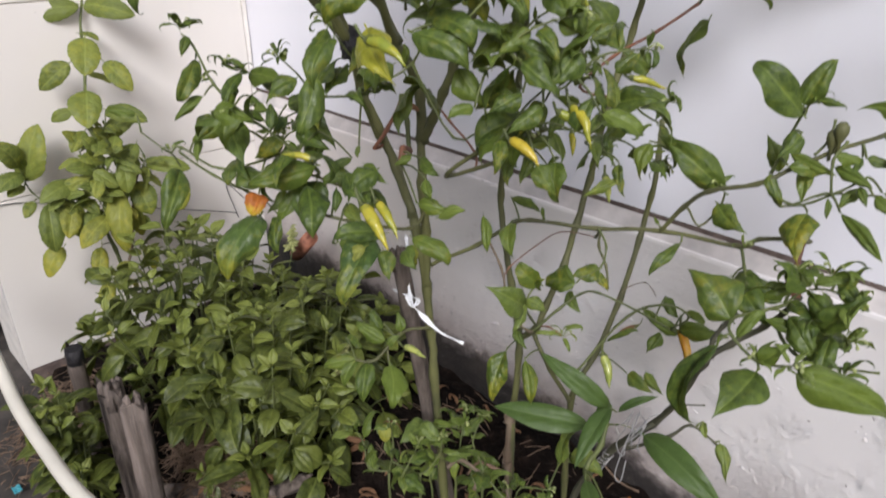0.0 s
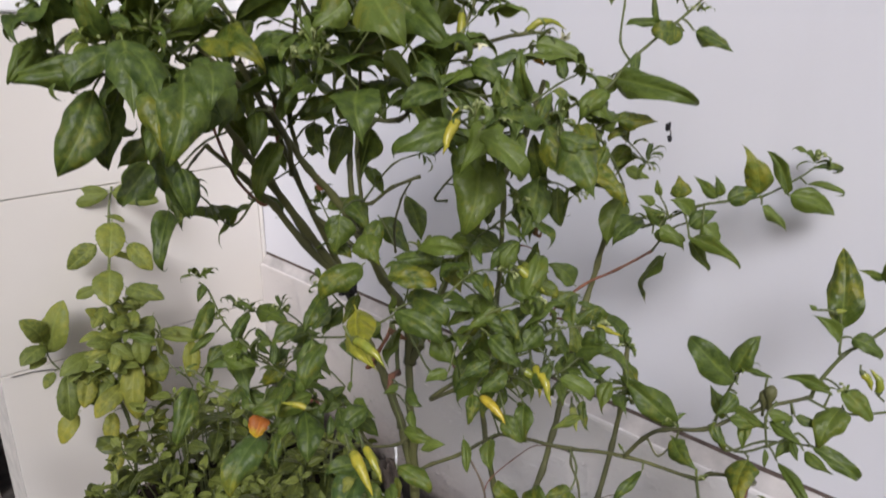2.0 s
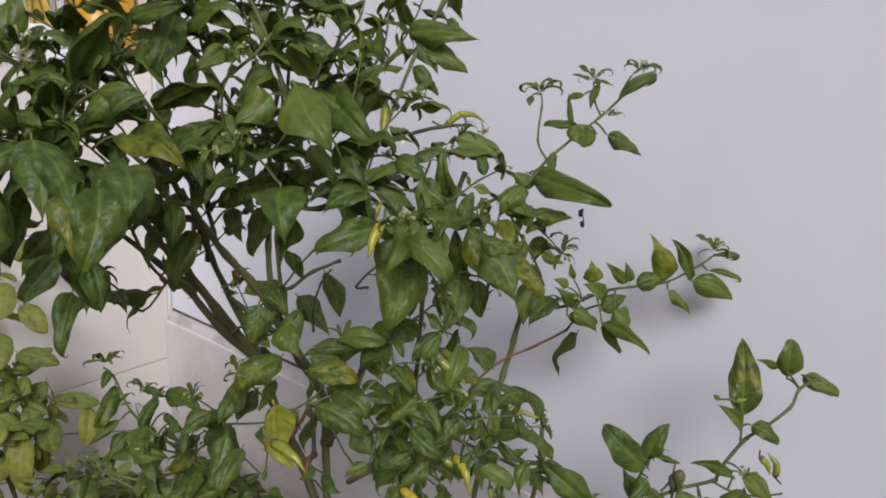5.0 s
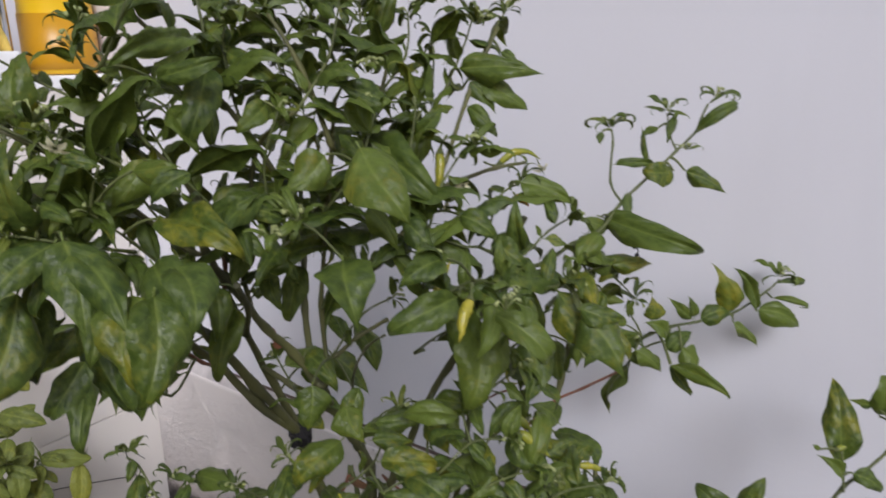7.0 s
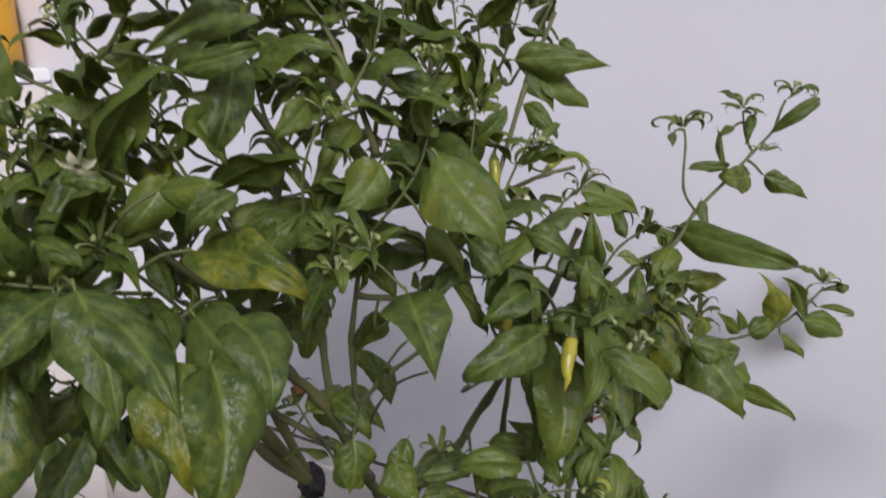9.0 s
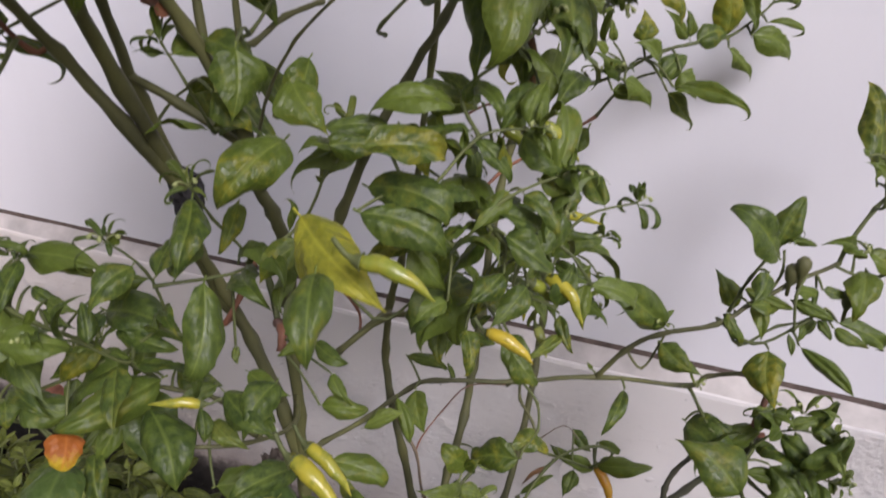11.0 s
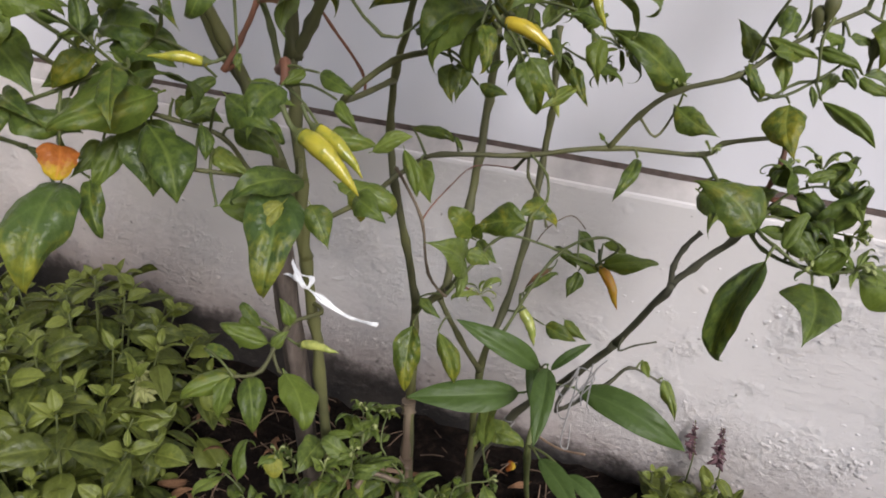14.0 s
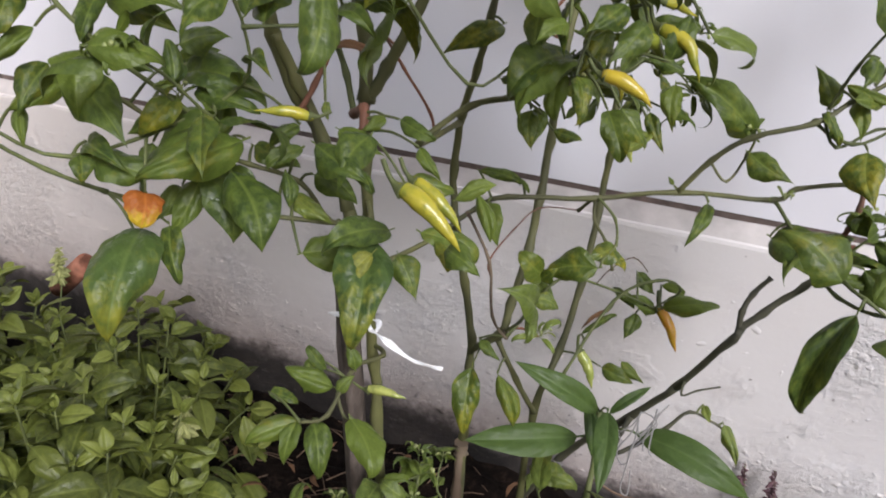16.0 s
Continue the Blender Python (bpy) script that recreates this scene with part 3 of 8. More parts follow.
def bud_cup(plant, at):
    """A dark green unripe round fruit on its stalk."""
    bm = bmesh.new()
    turned(bm, [(0.0012, -0.012), (0.0014, -0.004), (0.0032, -0.001), (0.0048, 0.004), (0.0046, 0.008), (0.0022, 0.0108)], 10, at)
    under(part("seed_pod", bm, M_STEM, None, "dark round seed pod"), plant)

# ---------------------------------------------------------------- the place
# House wall along y = 0.745, tiled kitchen wall along x = -1.22, bed of soil in their corner.
WX, WY, PY = -1.22, 0.745, 0.725
LEDGE, SILL = 0.426, 0.934

bm = bmesh.new()
bmesh.ops.create_grid(bm, x_segments=60, y_segments=60, size=40)
for v in bm.verts:
    v.co.z = -0.035 + 0.006 * noise.noise(v.co * 0.9)
tagged(part("ground", bm, M_GROUND), "bare brown earth of the yard", "ground", kind="structure")

bm = box(bmesh.new(), -3.2, 3.4, WY, WY + 0.2, -0.1, 3.0)
tagged(part("wall_north", bm, M_WALL), "white painted plaster wall with fine specks", "wall", kind="structure")

# unseen plain wall added behind the walk; it closes the yard and cuts low sky light
bm = box(bmesh.new(), -3.2, 3.4, -1.75, -1.6, -0.1, 0.9)
tagged(part("wall_south", bm, M_CEMENT), "unseen plain grey wall added to block low sky light", "wall", kind="structure")

# the plinth stands proud, with a sloping, dirty top
bm = bmesh.new()
prof = [(PY, -0.1), (PY, LEDGE - 0.031), (PY + 0.001, LEDGE - 0.0275), (PY + 0.003, LEDGE - 0.026), (PY + 0.0055, LEDGE - 0.0275), (PY + 0.0065, LEDGE - 0.045), (WY + 0.004, LEDGE - 0.045), (WY + 0.004, -0.1)]
xs = [WX + 0.002 + i * 0.03 for i in range(int((3.4 - WX) / 0.03))]
grid = []
for x in xs:
    wob = 0.0025 * noise.noise(Vector((x * 5, 0, 3)))
    grid.append([bm.verts.new((x, y + (wob if y < WY else 0), z + wob * 0.6)) for y, z in prof])
for a, b in zip(grid, grid[1:]):
    for k in range(len(prof)):
        j = (k + 1) % len(prof)
        bm.faces.new((a[k], b[k], b[j], a[j]))
bm.faces.new(grid[0])
bm.faces.new(grid[-1][::-1])
bmesh.ops.recalc_face_normals(bm, faces=bm.faces)
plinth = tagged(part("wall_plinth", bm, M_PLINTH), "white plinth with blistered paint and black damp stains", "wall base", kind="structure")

bm = bmesh.new()
edge = [(PY + 0.0042, LEDGE - 0.0265), (WY - 0.002, LEDGE - 0.0085), (WY + 0.003, LEDGE - 0.0085), (WY + 0.003, LEDGE - 0.04), (PY + 0.0042, LEDGE - 0.04)]
grid = []
for x in xs:
    wob = 0.002 * noise.noise(Vector((x * 11, 4, 3)))
    grid.append([bm.verts.new((x, y, z + wob)) for y, z in edge])
for a, b in zip(grid, grid[1:]):
    for k in range(len(edge)):
        j = (k + 1) % len(edge)
        bm.faces.new((a[k], b[k], b[j], a[j]))
bmesh.ops.recalc_face_normals(bm, faces=bm.faces)
tagged(part("trim_ledge", bm, M_LEDGE), "grimy sloping ledge along the top of the plinth", "trim", kind="structure")

# drip edge of the upper plaster; under it a strip coloured dark for the gap's shade and grime
bm = bmesh.new()
ends = [[bm.verts.new((x, y, z)) for y, z in ((WY - 0.004, LEDGE - 0.003), (WY - 0.0038, LEDGE + 0.004), (WY + 0.0008, LEDGE + 0.16), (WY + 0.002, LEDGE + 0.16), (WY + 0.002, LEDGE - 0.003))] for x in (WX + 0.003, 3.4)]
for k in range(5):
    bm.faces.new((ends[0][k], ends[1][k], ends[1][(k + 1) % 5], ends[0][(k + 1) % 5]))
bmesh.ops.recalc_face_normals(bm, faces=bm.faces)
tagged(part("trim_drip", bm, M_WALL), "thin plaster drip edge above the plinth", "trim", kind="structure")
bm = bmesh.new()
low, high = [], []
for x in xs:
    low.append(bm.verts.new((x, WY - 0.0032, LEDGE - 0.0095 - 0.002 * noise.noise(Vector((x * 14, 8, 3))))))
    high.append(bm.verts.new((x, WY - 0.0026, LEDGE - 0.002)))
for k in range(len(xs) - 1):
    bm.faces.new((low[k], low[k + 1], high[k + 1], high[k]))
tagged(part("trim_gap", bm, M_GAP_DARK), "dark strip for the shaded, grimy gap under the drip edge", "trim", kind="structure")

# paint blisters and flakes on the plinth, in clusters
flake = random.Random(11)
bm = bmesh.new()


def blister(x, z, r, long, lean, high=1.0):
    """A swollen or torn spot of paint with a ragged outline and a steep lower side."""
    a = flake.uniform(0, 6.3)
    y = PY - 0.0004 + 0.0025 * noise.noise(Vector((x * 5, 0, 3)))
    rim, crest = [], []
    lift = min(r, 0.0022) * flake.uniform(0.1, 0.34) * high
    for k in range(8):
        q = a + k * math.pi / 4
        w = flake.uniform(0.55, 1.3)
        for ring, share, up in ((rim, 1.0, 0.0), (crest, flake.uniform(0.5, 0.75), lift)):
            p = Vector((long * r * w * share * math.cos(q), 0, r * w * share * math.sin(q)))
            p.rotate(Euler((0, lean, 0)))
            ring.append(bm.verts.new((x + p.x, y + 0.0006 - up * flake.uniform(0.6, 1.1) - (0.0006 if up else 0), z + p.z - (0.2 * r if up else 0))))
    top = bm.verts.new((x, y - lift * flake.uniform(0.3, 1.1), z - 0.15 * r))
    for k in range(8):
        j = (k + 1) % 8
        bm.faces.new((rim[k], rim[j], crest[j], crest[k])).smooth = True
        bm.faces.new((crest[k], crest[j], top)).smooth = True


for i in range(72):
    cx, cz = flake.uniform(-1.1, 0.45), 0.06 + 0.3 * flake.random() ** 1.5
    lean = flake.uniform(-0.2, 0.9)
    spread = flake.uniform(0.01, 0.05)
    for k in range(flake.randint(4, 20)):
        d = flake.gauss(0, 1) * spread
        x, z = cx + d * math.cos(lean) + flake.gauss(0, 0.005), cz - d * math.sin(lean) * 0.6 + flake.gauss(0, 0.005)
        if 0.03 < z < LEDGE - 0.04 and WX + 0.03 < x:
            blister(x, z, flake.uniform(0.0006, 0.002), flake.uniform(1.0, 2.2), flake.uniform(-0.6, 0.6))
for i in range(26):
    blister(flake.uniform(-1.1, 0.45), flake.uniform(0.07, LEDGE - 0.05), flake.uniform(0.0025, 0.006), flake.uniform(1.1, 2.4), flake.uniform(-0.4, 0.9), flake.uniform(0.5, 1.2))
for i in range(7):
    cx, cz = flake.uniform(-0.9, 0.4), flake.uniform(0.09, LEDGE - 0.1)
    for k in range(flake.randint(10, 24)):
        blister(cx + flake.gauss(0, 0.016), cz + flake.gauss(0, 0.01), flake.uniform(0.0015, 0.0045), flake.uniform(1.0, 1.8), flake.uniform(-0.6, 0.6), flake.uniform(0.6, 1.3))
bmesh.ops.recalc_face_normals(bm, faces=bm.faces)
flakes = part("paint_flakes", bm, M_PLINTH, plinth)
flakes["kind"] = "stuff"

# tiled wall below the kitchen sill
bm = box(bmesh.new(), WX - 0.16, WX - 0.004, 0.228, WY - 0.001, -0.1, SILL - 0.032)
wall_w = tagged(part("wall_west", bm, M_GROUT), "kitchen wall faced with large cream glazed tiles", "tiled wall", kind="structure")
rows = (0.0, 0.316, 0.615, SILL - 0.031)
for k in range(3):
    bm = box(bmesh.new(), WX - 0.008, WX, 0.225, 0.733, rows[k] + (0.001 if k else 0.0), rows[k + 1] - 0.001, 0.0008)
    part("tile", bm, M_TILE, wall_w)
bm = box(bmesh.new(), WX - 0.006, WX + 0.001, 0.7345, WY - 0.002, 0.0, SILL - 0.033, 0.001)
part("grout_strip", bm, M_FILLER, wall_w)
# dark strip added for the gap line below the tiles
bm = box(bmesh.new(), WX - 0.01, WX + 0.004, 0.228, WY - 0.003, -0.06, -0.001, 0.002)
part("footing", bm, M_GAP_DARK, wall_w, "dark strip along the foot of the tiles")

bm = box(bmesh.new(), WX - 0.42, WX + 0.004, 0.1, WY - 0.001, SILL - 0.03, 0.925, 0.003)
tagged(part("counter", bm, M_SILL), "white stone counter inside the kitchen window", "counter", kind="structure")
bm = box(bmesh.new(), WX - 0.03, WX + 0.006, 0.1, 0.585, 0.9265, SILL + 0.03, 0.004)
tagged(part("window_sill", bm, M_SILL), "thick white stone sill of the kitchen window", "window sill", kind="structure")

# kitchen behind the window
bm = bmesh.new()
box(bm, WX - 1.7, WX - 1.6, -0.9, WY, 0.0, 2.4)
tagged(part("wall_kitchen", bm, M_BACK), "grey plaster back wall of the kitchen", "wall", kind="structure")
bm = box(bmesh.new(), WX - 0.46, WX - 0.43, 0.5, WY - 0.001, SILL + 0.034, 2.2)
tagged(part("wall_panel", bm, M_BACK), "plain grey panel behind the sill", "panel", kind="structure")
# unseen wall above the window, added to keep sky light off the left side
bm = bmesh.new()
box(bm, WX - 0.16, WX - 0.004, -1.6, WY - 0.002, 1.75, 2.9)
tagged(part("wall_west_upper", bm, M_BACK), "unseen plain kitchen wall above the window, added to block sky light", "wall", kind="structure")

bm = box(bmesh.new(), WX - 0.9, WX - 0.2, -0.2, 0.21, -0.1, 0.13, 0.01)
tagged(part("step", bm, M_CEMENT), "grey cement step beside the tiled wall", "step", kind="structure")

win = thing("window_1", (WX - 0.2, 0.38, SILL + 0.032), "white framed kitchen window, open", "window", kind="structure")
for name, y0, y1 in (("window_frame", 0.366, 0.386), ("window_frame", 0.424, 0.438)):
    bm = box(bmesh.new(), WX - 0.2, WX - 0.16, y0, y1, SILL + 0.034, 1.9, 0.003)
    under(part(name, bm, M_FRAME), win)
bm = box(bmesh.new(), WX - 0.2, WX - 0.16, 0.396, 0.42, SILL + 0.034, SILL + 0.05, 0.002)
under(part("window_frame", bm, M_FRAME), win)

shelf = thing("shelf_unit", (WX - 1.2, 0.1, 0.0), "brown wooden shelf seen through the window", "shelf")
for z in (0.9, 1.12, 1.34, 1.56):
    bm = box(bmesh.new(), WX - 1.5, WX - 1.2, -0.5, 0.72, z, z + 0.025, 0.003)
    under(part("shelf_board", bm, M_SHELF), shelf)
bm = box(bmesh.new(), WX - 1.55, WX - 1.5, -0.5, 0.72, 0.0, 1.9, 0.003)
under(part("back_board", bm, M_SHELF), shelf)

# soil of the bed, heaped towards the walls
bm = bmesh.new()
nx, ny = 120, 60
vs = []
for j in range(ny + 1):
    row = []
    for i in range(nx + 1):
        x = -1.215 + i * 2.2 / nx
        y = 0.18 + j * (PY + 0.004 - 0.18) / ny
        e = min(1.0, (y - 0.18) / 0.12)
        z = -0.03 + e * (0.055 + 0.02 * (y - 0.3)) + 0.012 * noise.noise(Vector((x * 9, y * 9, 0))) + 0.008 * noise.noise(Vector((x * 30, y * 30, 5)))
        z += 0.012 * noise.noise(Vector((x * 70, y * 70, 9))) * e
        if x < -0.95:
            z -= 0.03 * min(1, (-0.95 - x) / 0.15)
        row.append(bm.verts.new((x, y, z)))
    vs.append(row)
for a, b in zip(vs, vs[1:]):
    for k in range(nx):
        bm.faces.new((a[k], a[k + 1], b[k + 1], b[k])).smooth = True
soil = tagged(part("soil_bed", bm, M_SOIL), "dark crumbly soil of the planting bed", "soil", kind="structure")

# ---------------------------------------------------------------- plants

# tall chili plant
chili = thing("chili_plant", (-0.420, 0.470, 0.030), "tall bushy chili plant with mottled green leaves and yellow peppers", "chili plant", "chili plants in the bed")
stem(chili, [(-0.395, 0.468, 0.000), (-0.402, 0.464, 0.150), (-0.410, 0.460, 0.297), (-0.415, 0.461, 0.347), (-0.421, 0.461, 0.396), (-0.425, 0.465, 0.458), (-0.427, 0.463, 0.510), (-0.430, 0.466, 0.552)], 0.0052, 0.0046, M_STEM, name="stem")
stem(chili, [(-0.430, 0.466, 0.550), (-0.431, 0.466, 0.596), (-0.434, 0.456, 0.622), (-0.434, 0.438, 0.648), (-0.420, 0.412, 0.685), (-0.428, 0.382, 0.743), (-0.430, 0.360, 0.770), (-0.430, 0.330, 0.815), (-0.420, 0.300, 0.860)], 0.0056, 0.0026)
stem(chili, [(-0.434, 0.445, 0.642), (-0.436, 0.420, 0.690), (-0.441, 0.413, 0.725), (-0.450, 0.417, 0.764), (-0.453, 0.423, 0.802), (-0.448, 0.420, 0.870)], 0.0042, 0.002)
stem(chili, [(-0.429, 0.468, 0.550), (-0.415, 0.466, 0.572), (-0.401, 0.466, 0.600), (-0.390, 0.468, 0.625), (-0.377, 0.476, 0.666), (-0.356, 0.486, 0.709), (-0.336, 0.494, 0.747), (-0.316, 0.506, 0.795), (-0.300, 0.510, 0.840)], 0.005, 0.0024)
stem(chili, [(-0.421, 0.462, 0.400), (-0.436, 0.461, 0.460), (-0.458, 0.459, 0.520), (-0.474, 0.452, 0.548), (-0.484, 0.441, 0.590), (-0.476, 0.426, 0.632)], 0.005, 0.0048, M_STEM, name="stem")
stem(chili, [(-0.440, 0.461, 0.470), (-0.455, 0.455, 0.520), (-0.472, 0.448, 0.560), (-0.482, 0.440, 0.590)], 0.0046, 0.0042)
stem(chili, [(-0.474, 0.424, 0.636), (-0.459, 0.368, 0.712), (-0.445, 0.331, 0.761), (-0.419, 0.294, 0.801), (-0.400, 0.260, 0.845)], 0.0052, 0.0024)
stem(chili, [(-0.474, 0.424, 0.636), (-0.468, 0.374, 0.693), (-0.481, 0.353, 0.730), (-0.485, 0.331, 0.756), (-0.490, 0.300, 0.790)], 0.0048, 0.0022)
stem(chili, [(-0.474, 0.424, 0.640), (-0.478, 0.400, 0.700), (-0.470, 0.370, 0.760), (-0.475, 0.350, 0.820)], 0.0046, 0.002)
stem(chili, [(-0.425, 0.420, 0.675), (-0.452, 0.400, 0.700), (-0.478, 0.392, 0.715)], 0.003, 0.0028)
stem(chili, [(-0.443, 0.352, 0.765), (-0.410, 0.330, 0.800), (-0.380, 0.300, 0.830)], 0.0028, 0.0018)
stem(chili, [(-0.424, 0.397, 0.714), (-0.411, 0.400, 0.715), (-0.408, 0.396, 0.782), (-0.388, 0.390, 0.876), (-0.378, 0.390, 0.933)], 0.0025, 0.0014, M_STEM)
stem(chili, [(-0.430, 0.352, 0.781), (-0.445, 0.359, 0.787), (-0.435, 0.349, 0.816), (-0.422, 0.349, 0.863), (-0.408, 0.348, 0.906), (-0.379, 0.357, 0.929)], 0.0025, 0.0014, M_STEM)
stem(chili, [(-0.434, 0.316, 0.778), (-0.427, 0.313, 0.774), (-0.420, 0.278, 0.825), (-0.426, 0.238, 0.856), (-0.440, 0.217, 0.883)], 0.0025, 0.0014, M_STEM)
stem(chili, [(-0.433, 0.349, 0.824), (-0.444, 0.343, 0.826), (-0.432, 0.313, 0.879), (-0.438, 0.289, 0.912), (-0.450, 0.269, 0.935)], 0.0025, 0.0014, M_STEM)
stem(chili, [(-0.423, 0.310, 0.845), (-0.430, 0.304, 0.843), (-0.443, 0.249, 0.901), (-0.456, 0.215, 0.927)], 0.0025, 0.0014, M_STEM)
stem(chili, [(-0.402, 0.394, 0.813), (-0.373, 0.413, 0.811), (-0.349, 0.419, 0.838), (-0.335, 0.446, 0.876), (-0.328, 0.473, 0.932), (-0.319, 0.498, 0.979)], 0.0025, 0.0014, M_STEM)
stem(chili, [(-0.391, 0.391, 0.861), (-0.399, 0.373, 0.862), (-0.417, 0.344, 0.920), (-0.426, 0.316, 0.956), (-0.433, 0.288, 0.985)], 0.0025, 0.0014, M_STEM)
stem(chili, [(-0.388, 0.390, 0.876), (-0.381, 0.397, 0.876), (-0.371, 0.427, 0.932), (-0.370, 0.440, 0.970)], 0.0025, 0.0014, M_STEM)
stem(chili, [(-0.383, 0.390, 0.905), (-0.376, 0.382, 0.906), (-0.389, 0.371, 0.956), (-0.406, 0.363, 0.987)], 0.0025, 0.0014, M_STEM)
stem(chili, [(-0.341, 0.435, 0.860), (-0.361, 0.443, 0.859), (-0.339, 0.470, 0.869), (-0.323, 0.504, 0.877), (-0.313, 0.531, 0.878)], 0.0025, 0.0014, M_STEM)
stem(chili, [(-0.410, 0.399, 0.737), (-0.409, 0.410, 0.735), (-0.399, 0.425, 0.748), (-0.391, 0.451, 0.755)], 0.002, 0.0018)
stem(chili, [(-0.479, 0.301, 0.812), (-0.494, 0.326, 0.757), (-0.493, 0.348, 0.730), (-0.482, 0.349, 0.734)], 0.0016, 0.0016, M_RED)
stem(chili, [(-0.445, 0.342, 0.826), (-0.472, 0.357, 0.777)], 0.002, 0.002, M_RED)
stem(chili, [(-0.426, 0.464, 0.480), (-0.410, 0.433, 0.477), (-0.413, 0.380, 0.498), (-0.438, 0.356, 0.506), (-0.452, 0.349, 0.512)], 0.002, 0.0014)
stem(chili, [(-0.412, 0.398, 0.491), (-0.422, 0.400, 0.491), (-0.438, 0.395, 0.513), (-0.463, 0.381, 0.524), (-0.486, 0.366, 0.533), (-0.523, 0.354, 0.556), (-0.536, 0.343, 0.566)], 0.0019, 0.0012)
stem(chili, [(-0.472, 0.375, 0.528), (-0.466, 0.372, 0.536), (-0.487, 0.353, 0.562), (-0.501, 0.326, 0.590), (-0.516, 0.311, 0.614), (-0.534, 0.306, 0.645), (-0.539, 0.300, 0.654)], 0.0018, 0.0009, M_TWIG)
stem(chili, [(-0.480, 0.359, 0.554), (-0.475, 0.362, 0.558), (-0.532, 0.318, 0.533), (-0.567, 0.295, 0.552), (-0.577, 0.288, 0.546), (-0.606, 0.277, 0.561)], 0.0016, 0.0008, M_TWIG)
stem(chili, [(-0.528, 0.335, 0.508), (-0.546, 0.313, 0.525), (-0.565, 0.293, 0.547), (-0.564, 0.297, 0.551)], 0.0016, 0.0009, M_TWIG)
leaves(chili, [
    (-0.534, 0.326, 0.577, -0.548, 0.301, 0.560, -59, 1),
    (-0.545, 0.304, 0.564, -0.538, 0.296, 0.543, -10, 0.7),
    (-0.532, 0.326, 0.575, -0.489, 0.315, 0.547, 26, 1.1),
    (-0.489, 0.372, 0.567, -0.452, 0.379, 0.556, 52, 1),
    (-0.539, 0.368, 0.605, -0.499, 0.372, 0.596, 53, 0.85),
    (-0.524, 0.334, 0.608, -0.517, 0.326, 0.588, -4, 0.9),
    (-0.516, 0.391, 0.576, -0.494, 0.402, 0.583, 65, 1.1),
    (-0.511, 0.340, 0.588, -0.489, 0.343, 0.579, 48, 0.6),
    (-0.533, 0.331, 0.538, -0.498, 0.325, 0.527, 32, 0.8),
    (-0.453, 0.362, 0.545, -0.487, 0.318, 0.529, -54, 0.95),
    (-0.455, 0.353, 0.529, -0.424, 0.334, 0.495, 18, 1.4)], "g")
leaves(chili, [
    (-0.483, 0.360, 0.516, -0.492, 0.340, 0.484, -49, 0.9),
    (-0.494, 0.344, 0.491, -0.480, 0.333, 0.461, 7, 0.9),
    (-0.506, 0.351, 0.537, -0.507, 0.339, 0.515, -39, 1),
    (-0.427, 0.364, 0.531, -0.421, 0.357, 0.513, 8, 1.1),
    (-0.421, 0.372, 0.544, -0.435, 0.361, 0.532, -58, 1),
    (-0.400, 0.375, 0.557, -0.374, 0.378, 0.546, 52, 1),
    (-0.379, 0.371, 0.558, -0.384, 0.345, 0.534, -30, 1.2),
    (-0.405, 0.359, 0.552, -0.369, 0.352, 0.538, 41, 1),
    (-0.386, 0.425, 0.553, -0.365, 0.427, 0.543, 54, 1),
    (-0.368, 0.413, 0.542, -0.352, 0.410, 0.525, 45, 0.8),
    (-0.431, 0.385, 0.552, -0.443, 0.374, 0.539, -58, 1)], "g")
leaves(chili, [
    (-0.395, 0.422, 0.554, -0.406, 0.413, 0.545, -56, 1),
    (-0.344, 0.460, 0.502, -0.330, 0.451, 0.474, 33, 0.8),
    (-0.363, 0.364, 0.510, -0.384, 0.330, 0.504, -43, 0.9),
    (-0.352, 0.352, 0.503, -0.338, 0.346, 0.482, 33, 1.3),
    (-0.326, 0.354, 0.512, -0.305, 0.346, 0.505, 37, 1.3),
    (-0.382, 0.361, 0.542, -0.371, 0.359, 0.530, 41, 1)], "g")
leaves(chili, [
    (-0.374, 0.358, 0.507, -0.366, 0.325, 0.460, -10, 1.1)], "m")
leaves(chili, [
    (-0.489, 0.354, 0.566, -0.503, 0.338, 0.545, -63, 1),
    (-0.527, 0.319, 0.535, -0.522, 0.313, 0.521, -6, 1.5),
    (-0.339, 0.370, 0.506, -0.329, 0.366, 0.492, 36, 1)], "i")
leaves(chili, [
    (-0.501, 0.330, 0.493, -0.491, 0.286, 0.445, -25, 1.1),
    (-0.484, 0.358, 0.583, -0.490, 0.348, 0.566, -57, 1)], "m", "leaf with yellow mosaic patches")
leaves(chili, [
    (-0.363, 0.343, 0.505, -0.375, 0.331, 0.488, -47, 0.9)], "v", "yellowed small leaf")
leaves(chili, [
    (-0.492, 0.326, 0.518, -0.486, 0.314, 0.503, -19, 0.85)], "o", "dying leaf turned orange and yellow")
leaves(chili, [
    (-0.508, 0.343, 0.593, -0.489, 0.347, 0.588, 53, 1),
    (-0.339, 0.400, 0.520, -0.319, 0.412, 0.529, 52, 1),
    (-0.410, 0.378, 0.570, -0.406, 0.374, 0.561, 14, 1),
    (-0.430, 0.377, 0.512, -0.405, 0.378, 0.498, 44, 1)], "n")
pepper(chili, (-0.379, 0.312, 0.582), (-0.399, 0.298, 0.584), 0.0032, 0.05, label="slim yellow pepper with a withered tip")
pepper(chili, (-0.343, 0.327, 0.551), (-0.309, 0.322, 0.528), 0.0056, 0.1)
pepper(chili, (-0.341, 0.339, 0.551), (-0.313, 0.335, 0.532), 0.0046, 0.08)
